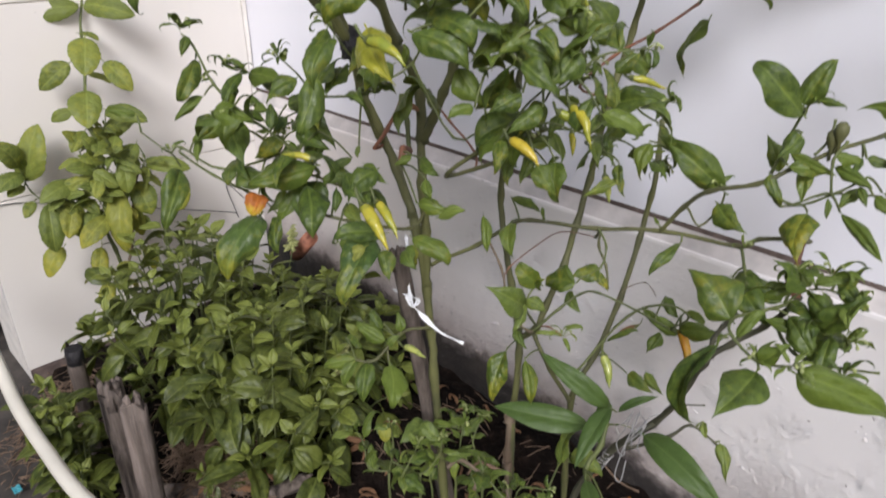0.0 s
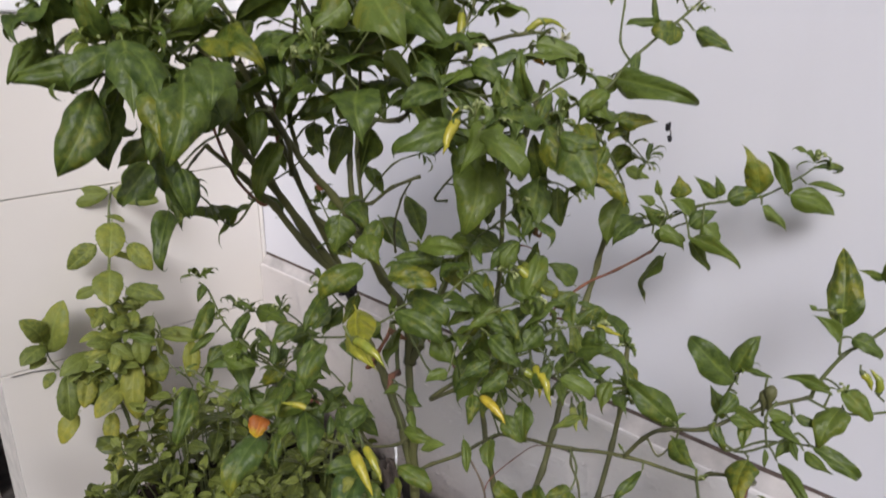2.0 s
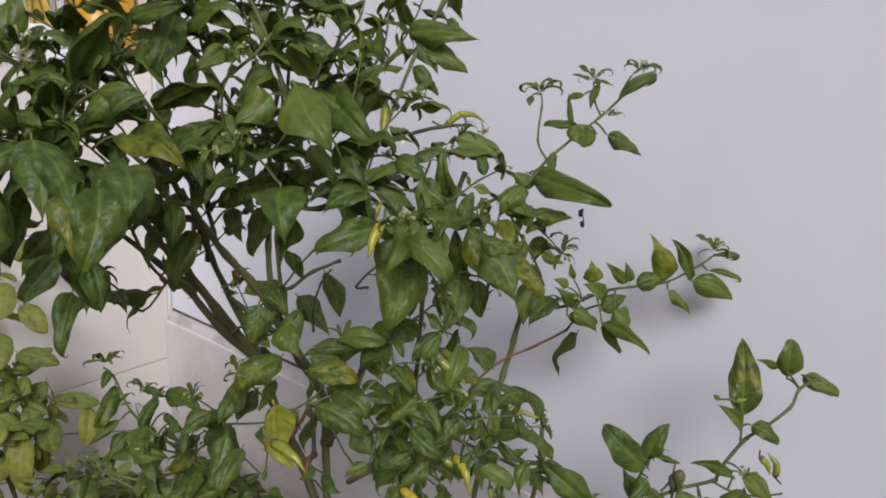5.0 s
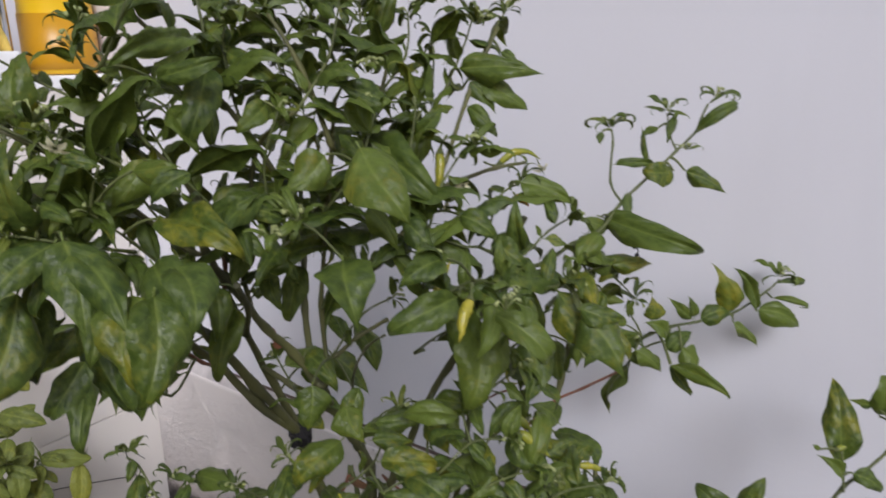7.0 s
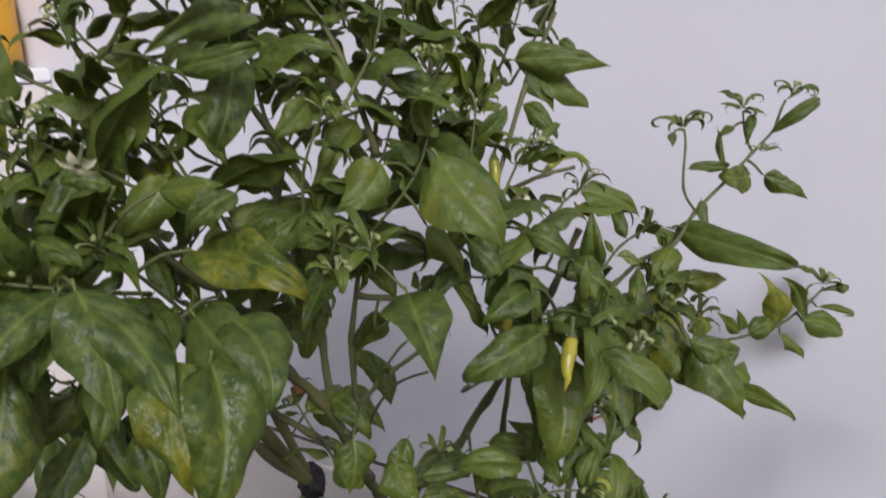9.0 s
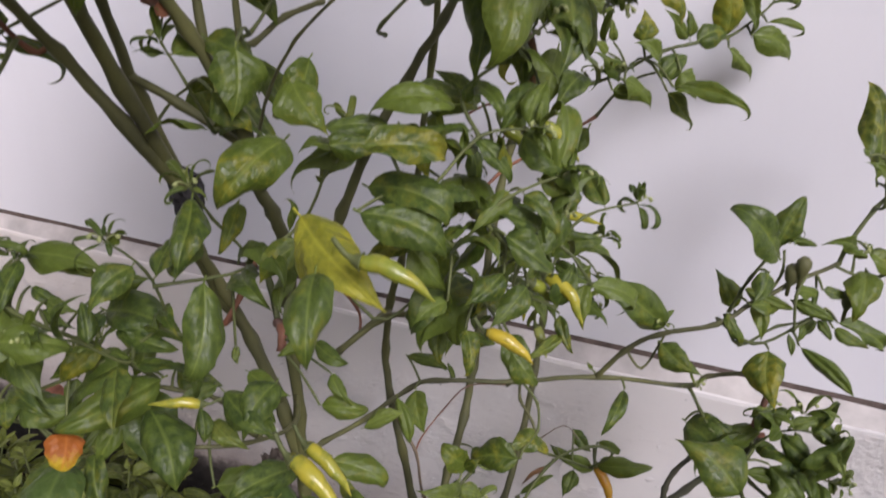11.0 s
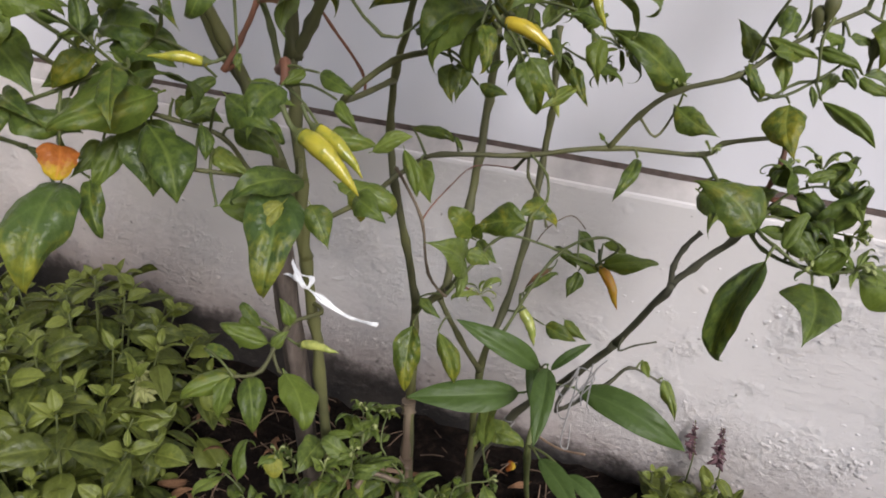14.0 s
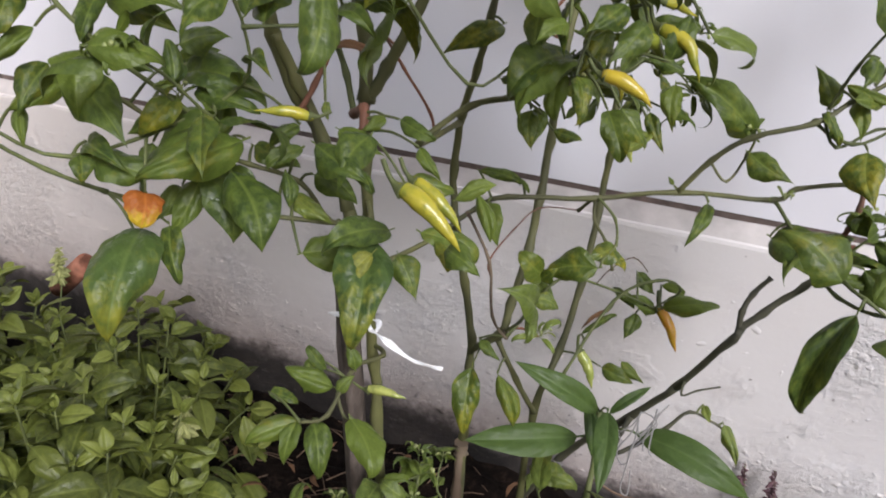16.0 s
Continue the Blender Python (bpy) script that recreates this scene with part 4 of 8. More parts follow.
pepper(chili, (-0.292, 0.299, 0.679), (-0.262, 0.303, 0.667), 0.0044, 0.1)
pepper(chili, (-0.395, 0.407, 0.364), (-0.365, 0.407, 0.366), 0.004, 0.06, M_PEPPER_GREEN)
stem(chili, [(-0.417, 0.461, 0.363), (-0.401, 0.447, 0.366), (-0.412, 0.420, 0.368), (-0.414, 0.386, 0.350), (-0.426, 0.371, 0.351)], 0.0022, 0.0014)
stem(chili, [(-0.415, 0.402, 0.358), (-0.407, 0.397, 0.344), (-0.394, 0.391, 0.348)], 0.0015, 0.001)
leaves(chili, [
    (-0.419, 0.403, 0.361, -0.452, 0.396, 0.370, -38, 1),
    (-0.426, 0.406, 0.372, -0.442, 0.408, 0.385, -32, 1),
    (-0.431, 0.378, 0.345, -0.462, 0.358, 0.328, -44, 0.9),
    (-0.433, 0.377, 0.345, -0.434, 0.362, 0.318, -28, 0.9),
    (-0.422, 0.381, 0.345, -0.411, 0.366, 0.311, -1, 0.9),
    (-0.399, 0.391, 0.349, -0.375, 0.372, 0.322, 12, 1.4),
    (-0.439, 0.405, 0.378, -0.437, 0.394, 0.356, -21, 1),
    (-0.459, 0.385, 0.355, -0.439, 0.389, 0.349, 36, 1),
    (-0.407, 0.413, 0.373, -0.419, 0.419, 0.390, -23, 1)], "g")
leaves(chili, [
    (-0.419, 0.380, 0.342, -0.412, 0.375, 0.328, 12, 1),
    (-0.415, 0.402, 0.358, -0.406, 0.411, 0.370, 45, 1)], "n")
leaves(chili, [
    (-0.338, 0.336, 0.676, -0.287, 0.316, 0.650, 38, 0.95)], "y", "large leaf turned yellow")
leaves(chili, [
    (-0.366, 0.381, 0.642, -0.382, 0.365, 0.621, -62, 1.2),
    (-0.412, 0.392, 0.652, -0.417, 0.378, 0.626, -50, 0.8)], "i")
leaves(chili, [
    (-0.297, 0.279, 0.681, -0.289, 0.259, 0.656, -7, 1)], "g")
stem(chili, [(-0.393, 0.500, 0.522), (-0.398, 0.505, 0.537), (-0.410, 0.482, 0.571), (-0.417, 0.467, 0.592), (-0.408, 0.466, 0.586)], 0.0013, 0.001, M_RED)
stem(chili, [(-0.465, 0.451, 0.543), (-0.464, 0.437, 0.542), (-0.458, 0.448, 0.559), (-0.452, 0.461, 0.583)], 0.0022, 0.0022, M_RED)
stem(chili, [(-0.430, 0.450, 0.544), (-0.440, 0.458, 0.567), (-0.453, 0.464, 0.590), (-0.452, 0.461, 0.583)], 0.0026, 0.0022, M_TWIG)
stem(chili, [(-0.409, 0.422, 0.543), (-0.412, 0.428, 0.555), (-0.430, 0.450, 0.544)], 0.0034, 0.0034, M_RED, name="cut_stub")
leaves(chili, [
    (-0.445, 0.453, 0.584, -0.420, 0.459, 0.579, 56, 0.8)], "d", "dry curled red-brown leaf")
leaves(chili, [
    (-0.385, 0.206, 0.879, -0.359, 0.197, 0.835, 1, 1.2),
    (-0.420, 0.196, 0.848, -0.418, 0.165, 0.795, -59, 1.2),
    (-0.415, 0.206, 0.862, -0.452, 0.162, 0.851, -66, 0.8),
    (-0.344, 0.238, 0.864, -0.319, 0.225, 0.837, -2, 1.4),
    (-0.440, 0.216, 0.836, -0.437, 0.204, 0.794, -53, 0.95),
    (-0.442, 0.235, 0.810, -0.454, 0.214, 0.788, -73, 1),
    (-0.438, 0.232, 0.791, -0.447, 0.212, 0.762, -73, 1.1),
    (-0.423, 0.248, 0.788, -0.412, 0.247, 0.753, 17, 0.9),
    (-0.459, 0.191, 0.869, -0.470, 0.175, 0.854, -78, 1),
    (-0.449, 0.176, 0.881, -0.446, 0.154, 0.852, -58, 0.9)], "g")
leaves(chili, [
    (-0.462, 0.174, 0.919, -0.478, 0.155, 0.908, -78, 1.1),
    (-0.472, 0.159, 0.903, -0.478, 0.145, 0.882, -86, 0.8),
    (-0.350, 0.350, 0.904, -0.365, 0.326, 0.883, -71, 1.5),
    (-0.316, 0.344, 0.912, -0.284, 0.348, 0.870, 42, 1.4),
    (-0.334, 0.344, 0.842, -0.309, 0.328, 0.807, -6, 1.6),
    (-0.277, 0.383, 0.818, -0.308, 0.355, 0.796, -60, 1.0),
    (-0.206, 0.413, 0.813, -0.179, 0.414, 0.778, 44, 1.2),
    (-0.244, 0.374, 0.817, -0.221, 0.388, 0.787, 60, 1),
    (-0.400, 0.299, 0.825, -0.397, 0.292, 0.793, -35, 1)], "g")
leaves(chili, [
    (-0.398, 0.314, 0.862, -0.381, 0.325, 0.840, 53, 1.2),
    (-0.324, 0.392, 0.859, -0.307, 0.402, 0.835, 60, 1.2),
    (-0.275, 0.425, 0.845, -0.259, 0.436, 0.828, 64, 1.3),
    (-0.293, 0.489, 0.871, -0.262, 0.516, 0.851, 68, 1.1),
    (-0.334, 0.472, 0.951, -0.281, 0.498, 0.947, 70, 0.75),
    (-0.323, 0.482, 0.944, -0.296, 0.503, 0.921, 72, 0.95),
    (-0.328, 0.476, 0.942, -0.312, 0.485, 0.919, 68, 0.9),
    (-0.327, 0.471, 0.925, -0.310, 0.483, 0.903, 68, 0.9),
    (-0.315, 0.497, 0.962, -0.305, 0.504, 0.949, 72, 0.9),
    (-0.382, 0.256, 0.995, -0.388, 0.219, 0.993, -75, 0.8),
    (-0.360, 0.272, 0.971, -0.358, 0.224, 0.958, -66, 0.65)], "g")
leaves(chili, [
    (-0.400, 0.300, 0.870, -0.381, 0.324, 0.882, 69, 1),
    (-0.377, 0.337, 0.864, -0.397, 0.318, 0.868, -62, 1),
    (-0.280, 0.375, 0.844, -0.297, 0.351, 0.828, -62, 1.2),
    (-0.385, 0.338, 0.934, -0.394, 0.322, 0.919, -74, 1.3),
    (-0.411, 0.317, 0.956, -0.413, 0.300, 0.913, -63, 1),
    (-0.412, 0.334, 0.964, -0.391, 0.350, 0.947, 65, 1),
    (-0.422, 0.297, 0.934, -0.407, 0.304, 0.904, 46, 0.9),
    (-0.410, 0.271, 0.906, -0.421, 0.251, 0.881, -77, 1.3),
    (-0.425, 0.243, 0.915, -0.435, 0.224, 0.891, -80, 1.2),
    (-0.412, 0.284, 0.951, -0.390, 0.310, 0.959, 75, 0.8),
    (-0.340, 0.401, 0.933, -0.366, 0.377, 0.946, -69, 1)], "g")
leaves(chili, [
    (-0.331, 0.417, 0.911, -0.322, 0.433, 0.928, 67, 1),
    (-0.341, 0.377, 0.868, -0.324, 0.385, 0.837, 55, 1),
    (-0.304, 0.428, 0.857, -0.285, 0.442, 0.839, 64, 1)], "g")
leaves(chili, [
    (-0.337, 0.220, 0.856, -0.332, 0.201, 0.808, -47, 1.2),
    (-0.283, 0.413, 0.791, -0.279, 0.391, 0.737, -31, 1.4),
    (-0.208, 0.412, 0.816, -0.187, 0.431, 0.807, 61, 1.1),
    (-0.379, 0.354, 0.741, -0.377, 0.345, 0.710, -38, 1.7),
    (-0.356, 0.377, 0.736, -0.365, 0.359, 0.712, -59, 1.4),
    (-0.392, 0.266, 0.876, -0.345, 0.278, 0.856, 43, 1.1),
    (-0.315, 0.350, 0.706, -0.289, 0.375, 0.697, 50, 1.1),
    (-0.227, 0.422, 0.820, -0.203, 0.434, 0.779, 62, 1)], "i")
leaves(chili, [
    (-0.386, 0.417, 0.900, -0.316, 0.419, 0.861, 52, 1),
    (-0.379, 0.209, 0.873, -0.339, 0.207, 0.836, 24, 1),
    (-0.363, 0.238, 0.862, -0.327, 0.237, 0.834, 31, 1.2),
    (-0.401, 0.209, 0.874, -0.409, 0.184, 0.847, -56, 1.1),
    (-0.481, 0.257, 0.793, -0.445, 0.260, 0.743, 27, 0.8),
    (-0.491, 0.250, 0.790, -0.507, 0.232, 0.761, -68, 1.1)], "g")
leaves(chili, [
    (-0.352, 0.218, 0.854, -0.336, 0.206, 0.811, 2, 1.2)], "i")
leaves(chili, [
    (-0.390, 0.250, 0.906, -0.367, 0.263, 0.908, 62, 1.1),
    (-0.411, 0.210, 0.892, -0.393, 0.216, 0.882, 43, 1.1),
    (-0.363, 0.265, 0.905, -0.378, 0.251, 0.888, -69, 1),
    (-0.397, 0.235, 0.910, -0.414, 0.226, 0.910, -60, 1)], "g")
pepper(chili, (-0.337, 0.451, 0.895), (-0.336, 0.440, 0.862), 0.0042, 0.08)
pepper(chili, (-0.255, 0.365, 0.827), (-0.251, 0.348, 0.807), 0.0044, 0.08)
pepper(chili, (-0.327, 0.515, 0.877), (-0.304, 0.541, 0.880), 0.0036, 0.25)
pepper(chili, (-0.294, 0.486, 0.861), (-0.286, 0.491, 0.854), 0.0034, 0.05, M_PEPPER_ORANGE)
pepper(chili, (-0.405, 0.396, 0.860), (-0.400, 0.398, 0.850), 0.004, 0.02, M_PEPPER_ORANGE)
shoot(chili, [(-0.381, 0.377, 0.927), (-0.409, 0.383, 0.923), (-0.421, 0.382, 0.956), (-0.430, 0.381, 0.984)], 8, 0.042, 0.0013, "gggi", 0.4, wide=0.9)
shoot(chili, [(-0.379, 0.357, 0.929), (-0.377, 0.385, 0.960), (-0.376, 0.397, 0.995)], 8, 0.042, 0.0013, "gg", 0.4, wide=0.9)
shoot(chili, [(-0.378, 0.390, 0.933), (-0.378, 0.415, 0.965), (-0.390, 0.432, 1.007)], 8, 0.042, 0.0013, "ggk", 0.4, wide=0.9)
shoot(chili, [(-0.373, 0.422, 0.923), (-0.376, 0.418, 0.923), (-0.362, 0.446, 0.960), (-0.371, 0.461, 0.989)], 8, 0.042, 0.0013, "gggn", 0.4, wide=0.9)
shoot(chili, [(-0.375, 0.414, 0.909), (-0.359, 0.429, 0.899), (-0.353, 0.463, 0.937), (-0.363, 0.480, 0.975)], 8, 0.042, 0.0013, "gggi", 0.4, wide=0.9, bare=(5,))
shoot(chili, [(-0.354, 0.454, 0.927), (-0.350, 0.461, 0.922), (-0.347, 0.492, 0.960), (-0.344, 0.503, 0.985)], 7, 0.042, 0.0013, "gg", 0.4, wide=0.9)
shoot(chili, [(-0.348, 0.479, 0.945), (-0.343, 0.488, 0.936), (-0.332, 0.513, 0.975), (-0.327, 0.524, 0.992)], 4, 0.038, 0.0013, "ggk", 0.4, wide=0.9, bare=(-1, 2,))
shoot(chili, [(-0.417, 0.344, 0.920), (-0.420, 0.338, 0.956), (-0.415, 0.336, 0.982)], 8, 0.045, 0.0013, "gggn", 0.4, wide=0.9)
shoot(chili, [(-0.426, 0.316, 0.956), (-0.431, 0.306, 0.986), (-0.442, 0.304, 1.016)], 5, 0.045, 0.0013, "gggi", 0.4, wide=0.9)
shoot(chili, [(-0.423, 0.325, 0.944), (-0.415, 0.323, 0.943), (-0.425, 0.327, 0.986), (-0.435, 0.328, 1.021)], 5, 0.042, 0.0013, "gg", 0.4, wide=0.9)
shoot(chili, [(-0.438, 0.289, 0.912), (-0.428, 0.284, 0.913), (-0.442, 0.266, 0.947), (-0.444, 0.256, 0.968)], 4, 0.048, 0.0013, "ggk", 0.4, wide=0.9)
shoot(chili, [(-0.438, 0.271, 0.939), (-0.440, 0.264, 0.935), (-0.456, 0.238, 0.952), (-0.465, 0.218, 0.968)], 4, 0.046, 0.0013, "gggn", 0.4, wide=0.9)
shoot(chili, [(-0.443, 0.249, 0.901), (-0.433, 0.245, 0.902), (-0.453, 0.218, 0.927), (-0.469, 0.189, 0.940)], 7, 0.048, 0.0013, "gggi", 0.4, wide=0.9)
shoot(chili, [(-0.455, 0.218, 0.925), (-0.454, 0.213, 0.919), (-0.470, 0.184, 0.928), (-0.474, 0.168, 0.936)], 4, 0.046, 0.0013, "gg", 0.4, wide=0.9)
shoot(chili, [(-0.440, 0.217, 0.883), (-0.458, 0.189, 0.904), (-0.470, 0.164, 0.915)], 6, 0.048, 0.0013, "ggk", 0.4, wide=0.9)
shoot(chili, [(-0.430, 0.231, 0.865), (-0.428, 0.240, 0.873), (-0.450, 0.209, 0.891), (-0.466, 0.180, 0.900)], 6, 0.05, 0.0013, "gggn", 0.4, wide=0.9)
shoot(chili, [(-0.434, 0.305, 0.890), (-0.423, 0.294, 0.882), (-0.432, 0.263, 0.905), (-0.445, 0.239, 0.923)], 7, 0.05, 0.0013, "gggi", 0.4, wide=0.9)
shoot(chili, [(-0.435, 0.321, 0.866), (-0.421, 0.321, 0.866), (-0.426, 0.297, 0.899), (-0.435, 0.285, 0.934)], 7, 0.05, 0.0013, "gg", 0.4, wide=0.9)
shoot(chili, [(-0.418, 0.349, 0.873), (-0.398, 0.345, 0.865), (-0.389, 0.336, 0.899), (-0.379, 0.342, 0.930)], 9, 0.05, 0.0013, "ggk", 0.4, wide=0.9)
shoot(chili, [(-0.397, 0.378, 0.862), (-0.375, 0.368, 0.861), (-0.349, 0.378, 0.894), (-0.345, 0.393, 0.929)], 9, 0.05, 0.0013, "gggn", 0.4, wide=0.9, bare=(5,))
shoot(chili, [(-0.349, 0.419, 0.838), (-0.349, 0.394, 0.856), (-0.334, 0.407, 0.888), (-0.334, 0.420, 0.928)], 9, 0.05, 0.0013, "gggi", 0.4, wide=0.9, bare=(-3, 3, 4,))
shoot(chili, [(-0.347, 0.423, 0.845), (-0.325, 0.416, 0.842), (-0.321, 0.432, 0.878), (-0.323, 0.467, 0.899)], 9, 0.048, 0.0013, "gg", 0.4, wide=0.9)
shoot(chili, [(-0.324, 0.417, 0.845), (-0.298, 0.442, 0.833), (-0.303, 0.475, 0.861), (-0.298, 0.498, 0.869)], 6, 0.046, 0.0013, "ggk", 0.4, wide=0.9)
shoot(chili, [(-0.298, 0.442, 0.833), (-0.274, 0.450, 0.826), (-0.264, 0.480, 0.841), (-0.253, 0.495, 0.850)], 6, 0.045, 0.0013, "gggn", 0.4, wide=0.9)
shoot(chili, [(-0.438, 0.351, 0.809), (-0.434, 0.347, 0.807), (-0.391, 0.344, 0.838), (-0.374, 0.340, 0.864)], 6, 0.05, 0.0013, "gggi", 0.4, wide=0.9)
shoot(chili, [(-0.390, 0.402, 0.812), (-0.376, 0.378, 0.801), (-0.345, 0.391, 0.833), (-0.312, 0.398, 0.837)], 6, 0.052, 0.0013, "gg", 0.4, wide=0.9, bare=(1, 2,))
shoot(chili, [(-0.312, 0.398, 0.837), (-0.307, 0.393, 0.806), (-0.276, 0.401, 0.824), (-0.251, 0.399, 0.824)], 7, 0.05, 0.0013, "ggk", 0.4, wide=0.9, bare=(0,))
shoot(chili, [(-0.284, 0.399, 0.819), (-0.282, 0.419, 0.806), (-0.251, 0.425, 0.815), (-0.228, 0.437, 0.821)], 7, 0.05, 0.0013, "gggn", 0.4, wide=0.9)
shoot(chili, [(-0.421, 0.281, 0.821), (-0.424, 0.290, 0.827), (-0.418, 0.261, 0.859), (-0.410, 0.234, 0.884)], 7, 0.052, 0.0013, "gggi", 0.4, wide=0.9)
shoot(chili, [(-0.418, 0.261, 0.854), (-0.413, 0.225, 0.868), (-0.426, 0.199, 0.877)], 6, 0.052, 0.0013, "gg", 0.4, wide=0.9)
shoot(chili, [(-0.425, 0.241, 0.854), (-0.424, 0.236, 0.844), (-0.434, 0.200, 0.860), (-0.444, 0.178, 0.870)], 5, 0.05, 0.0013, "ggk", 0.4, wide=0.9)
shoot(chili, [(-0.437, 0.326, 0.857), (-0.457, 0.309, 0.854), (-0.493, 0.308, 0.875), (-0.530, 0.299, 0.878)], 5, 0.05, 0.0013, "gggn", 0.4, wide=0.9)
shoot(chili, [(-0.448, 0.420, 0.870), (-0.465, 0.395, 0.870), (-0.474, 0.428, 0.904), (-0.481, 0.461, 0.936)], 8, 0.05, 0.0013, "gggi", 0.4, wide=0.9)
shoot(chili, [(-0.467, 0.400, 0.876), (-0.499, 0.368, 0.896), (-0.537, 0.368, 0.926), (-0.577, 0.360, 0.942)], 6, 0.05, 0.0013, "gg", 0.4, wide=0.9)
shoot(chili, [(-0.448, 0.420, 0.870), (-0.432, 0.463, 0.878), (-0.438, 0.498, 0.908), (-0.424, 0.524, 0.941)], 8, 0.048, 0.0013, "ggk", 0.4, wide=0.9)
shoot(chili, [(-0.425, 0.381, 0.968), (-0.420, 0.418, 0.971), (-0.432, 0.415, 1.000), (-0.447, 0.421, 1.021)], 7, 0.04, 0.0013, "gggn", 0.4, wide=0.9)
shoot(chili, [(-0.370, 0.440, 0.970), (-0.394, 0.447, 0.975), (-0.395, 0.456, 1.004), (-0.410, 0.466, 1.035)], 7, 0.038, 0.0013, "gggi", 0.4, wide=0.9)
shoot(chili, [(-0.427, 0.381, 0.975), (-0.430, 0.378, 0.975), (-0.444, 0.371, 0.999), (-0.446, 0.379, 1.027)], 7, 0.04, 0.0013, "gg", 0.4, wide=0.9)
shoot(chili, [(-0.443, 0.261, 0.958), (-0.424, 0.260, 0.959), (-0.401, 0.265, 0.990), (-0.397, 0.278, 1.017)], 3, 0.045, 0.0013, "ggk", 0.4, wide=0.9)
shoot(chili, [(-0.410, 0.399, 0.743), (-0.399, 0.393, 0.742), (-0.386, 0.416, 0.772), (-0.378, 0.443, 0.779)], 3, 0.04, 0.0013, "gggn", 0.4, wide=0.9, bare=(0, 2,))
shoot(chili, [(-0.368, 0.480, 0.684), (-0.308, 0.392, 0.674), (-0.282, 0.407, 0.703), (-0.257, 0.420, 0.707)], 6, 0.044, 0.0013, "gggi", 0.45)
shoot(chili, [(-0.308, 0.392, 0.674), (-0.290, 0.401, 0.647), (-0.268, 0.412, 0.672), (-0.241, 0.430, 0.685)], 6, 0.044, 0.0013, "gg", 0.45, bare=(0,))
shoot(chili, [(-0.277, 0.407, 0.661), (-0.256, 0.434, 0.632), (-0.234, 0.450, 0.656), (-0.209, 0.471, 0.662)], 7, 0.044, 0.0013, "ggi", 0.45, bare=(-5, 4, 6,))
shoot(chili, [(-0.475, 0.362, 0.558), (-0.453, 0.371, 0.581), (-0.449, 0.357, 0.618), (-0.450, 0.335, 0.643)], 6, 0.042, 0.0013, "gggi", 0.45, bare=(-3, 1, 5,))
shoot(chili, [(-0.450, 0.362, 0.606), (-0.411, 0.396, 0.612), (-0.415, 0.374, 0.648), (-0.412, 0.355, 0.672)], 5, 0.042, 0.0013, "gg", 0.45, bare=(3, -3))
shoot(chili, [(-0.411, 0.394, 0.615), (-0.392, 0.423, 0.633), (-0.375, 0.424, 0.668), (-0.364, 0.429, 0.693)], 6, 0.042, 0.0013, "ggi", 0.45, bare=(-5, 2,))
shoot(chili, [(-0.282, 0.407, 0.703), (-0.296, 0.420, 0.720), (-0.276, 0.426, 0.739), (-0.259, 0.434, 0.756)], 6, 0.042, 0.0013, "gggi", 0.45)
shoot(chili, [(-0.264, 0.432, 0.750), (-0.282, 0.461, 0.754), (-0.255, 0.465, 0.769), (-0.235, 0.469, 0.763)], 6, 0.046, 0.0013, "gg", 0.45)
shoot(chili, [(-0.439, 0.410, 0.688), (-0.431, 0.400, 0.687), (-0.429, 0.381, 0.715), (-0.440, 0.377, 0.736)], 4, 0.044, 0.0013, "ggi", 0.45)
shoot(chili, [(-0.494, 0.342, 0.736), (-0.491, 0.316, 0.716), (-0.490, 0.295, 0.743), (-0.484, 0.278, 0.759)], 4, 0.05, 0.0013, "gggn", 0.45, bare=(1,))
shoot(chili, [(-0.350, 0.445, 0.741), (-0.343, 0.425, 0.748), (-0.305, 0.416, 0.778), (-0.280, 0.411, 0.775)], 5, 0.048, 0.0013, "gggi", 0.45, bare=(-1, 0, 1,))
shoot(chili, [(-0.494, 0.346, 0.732), (-0.520, 0.351, 0.734), (-0.497, 0.383, 0.756), (-0.485, 0.403, 0.778)], 4, 0.046, 0.0013, "gg", 0.45)
shoot(chili, [(-0.453, 0.423, 0.802), (-0.473, 0.423, 0.799), (-0.474, 0.459, 0.818), (-0.457, 0.482, 0.834)], 6, 0.05, 0.0013, "ggi", 0.45)
shoot(chili, [(-0.474, 0.353, 0.810), (-0.513, 0.352, 0.804), (-0.525, 0.379, 0.833), (-0.513, 0.399, 0.854)], 6, 0.05, 0.0013, "gggn", 0.45)
shoot(chili, [(-0.502, 0.305, 0.876), (-0.500, 0.294, 0.860), (-0.541, 0.288, 0.883), (-0.558, 0.276, 0.898)], 6, 0.05, 0.0013, "gggi", 0.45)
shoot(chili, [(-0.471, 0.363, 0.562), (-0.465, 0.351, 0.559), (-0.470, 0.324, 0.586), (-0.472, 0.297, 0.602)], 6, 0.042, 0.0013, "gg", 0.45)
shoot(chili, [(-0.392, 0.423, 0.633), (-0.346, 0.425, 0.580), (-0.319, 0.443, 0.596), (-0.294, 0.454, 0.591)], 5, 0.042, 0.0013, "ggi", 0.45, bare=(-1, 1,))
leaves(chili, [
    (-0.357, 0.393, 0.700, -0.336, 0.414, 0.693, 51, 1.1),
    (-0.322, 0.361, 0.672, -0.285, 0.378, 0.650, 42, 1.3),
    (-0.379, 0.320, 0.642, -0.382, 0.304, 0.603, -53, 1.1),
    (-0.479, 0.289, 0.602, -0.456, 0.311, 0.592, 43, 1.2),
    (-0.265, 0.409, 0.654, -0.245, 0.422, 0.631, 51, 1.1),
    (-0.254, 0.418, 0.624, -0.267, 0.398, 0.606, -45, 1.1),
    (-0.224, 0.447, 0.619, -0.206, 0.461, 0.601, 51, 1.1)], "g")
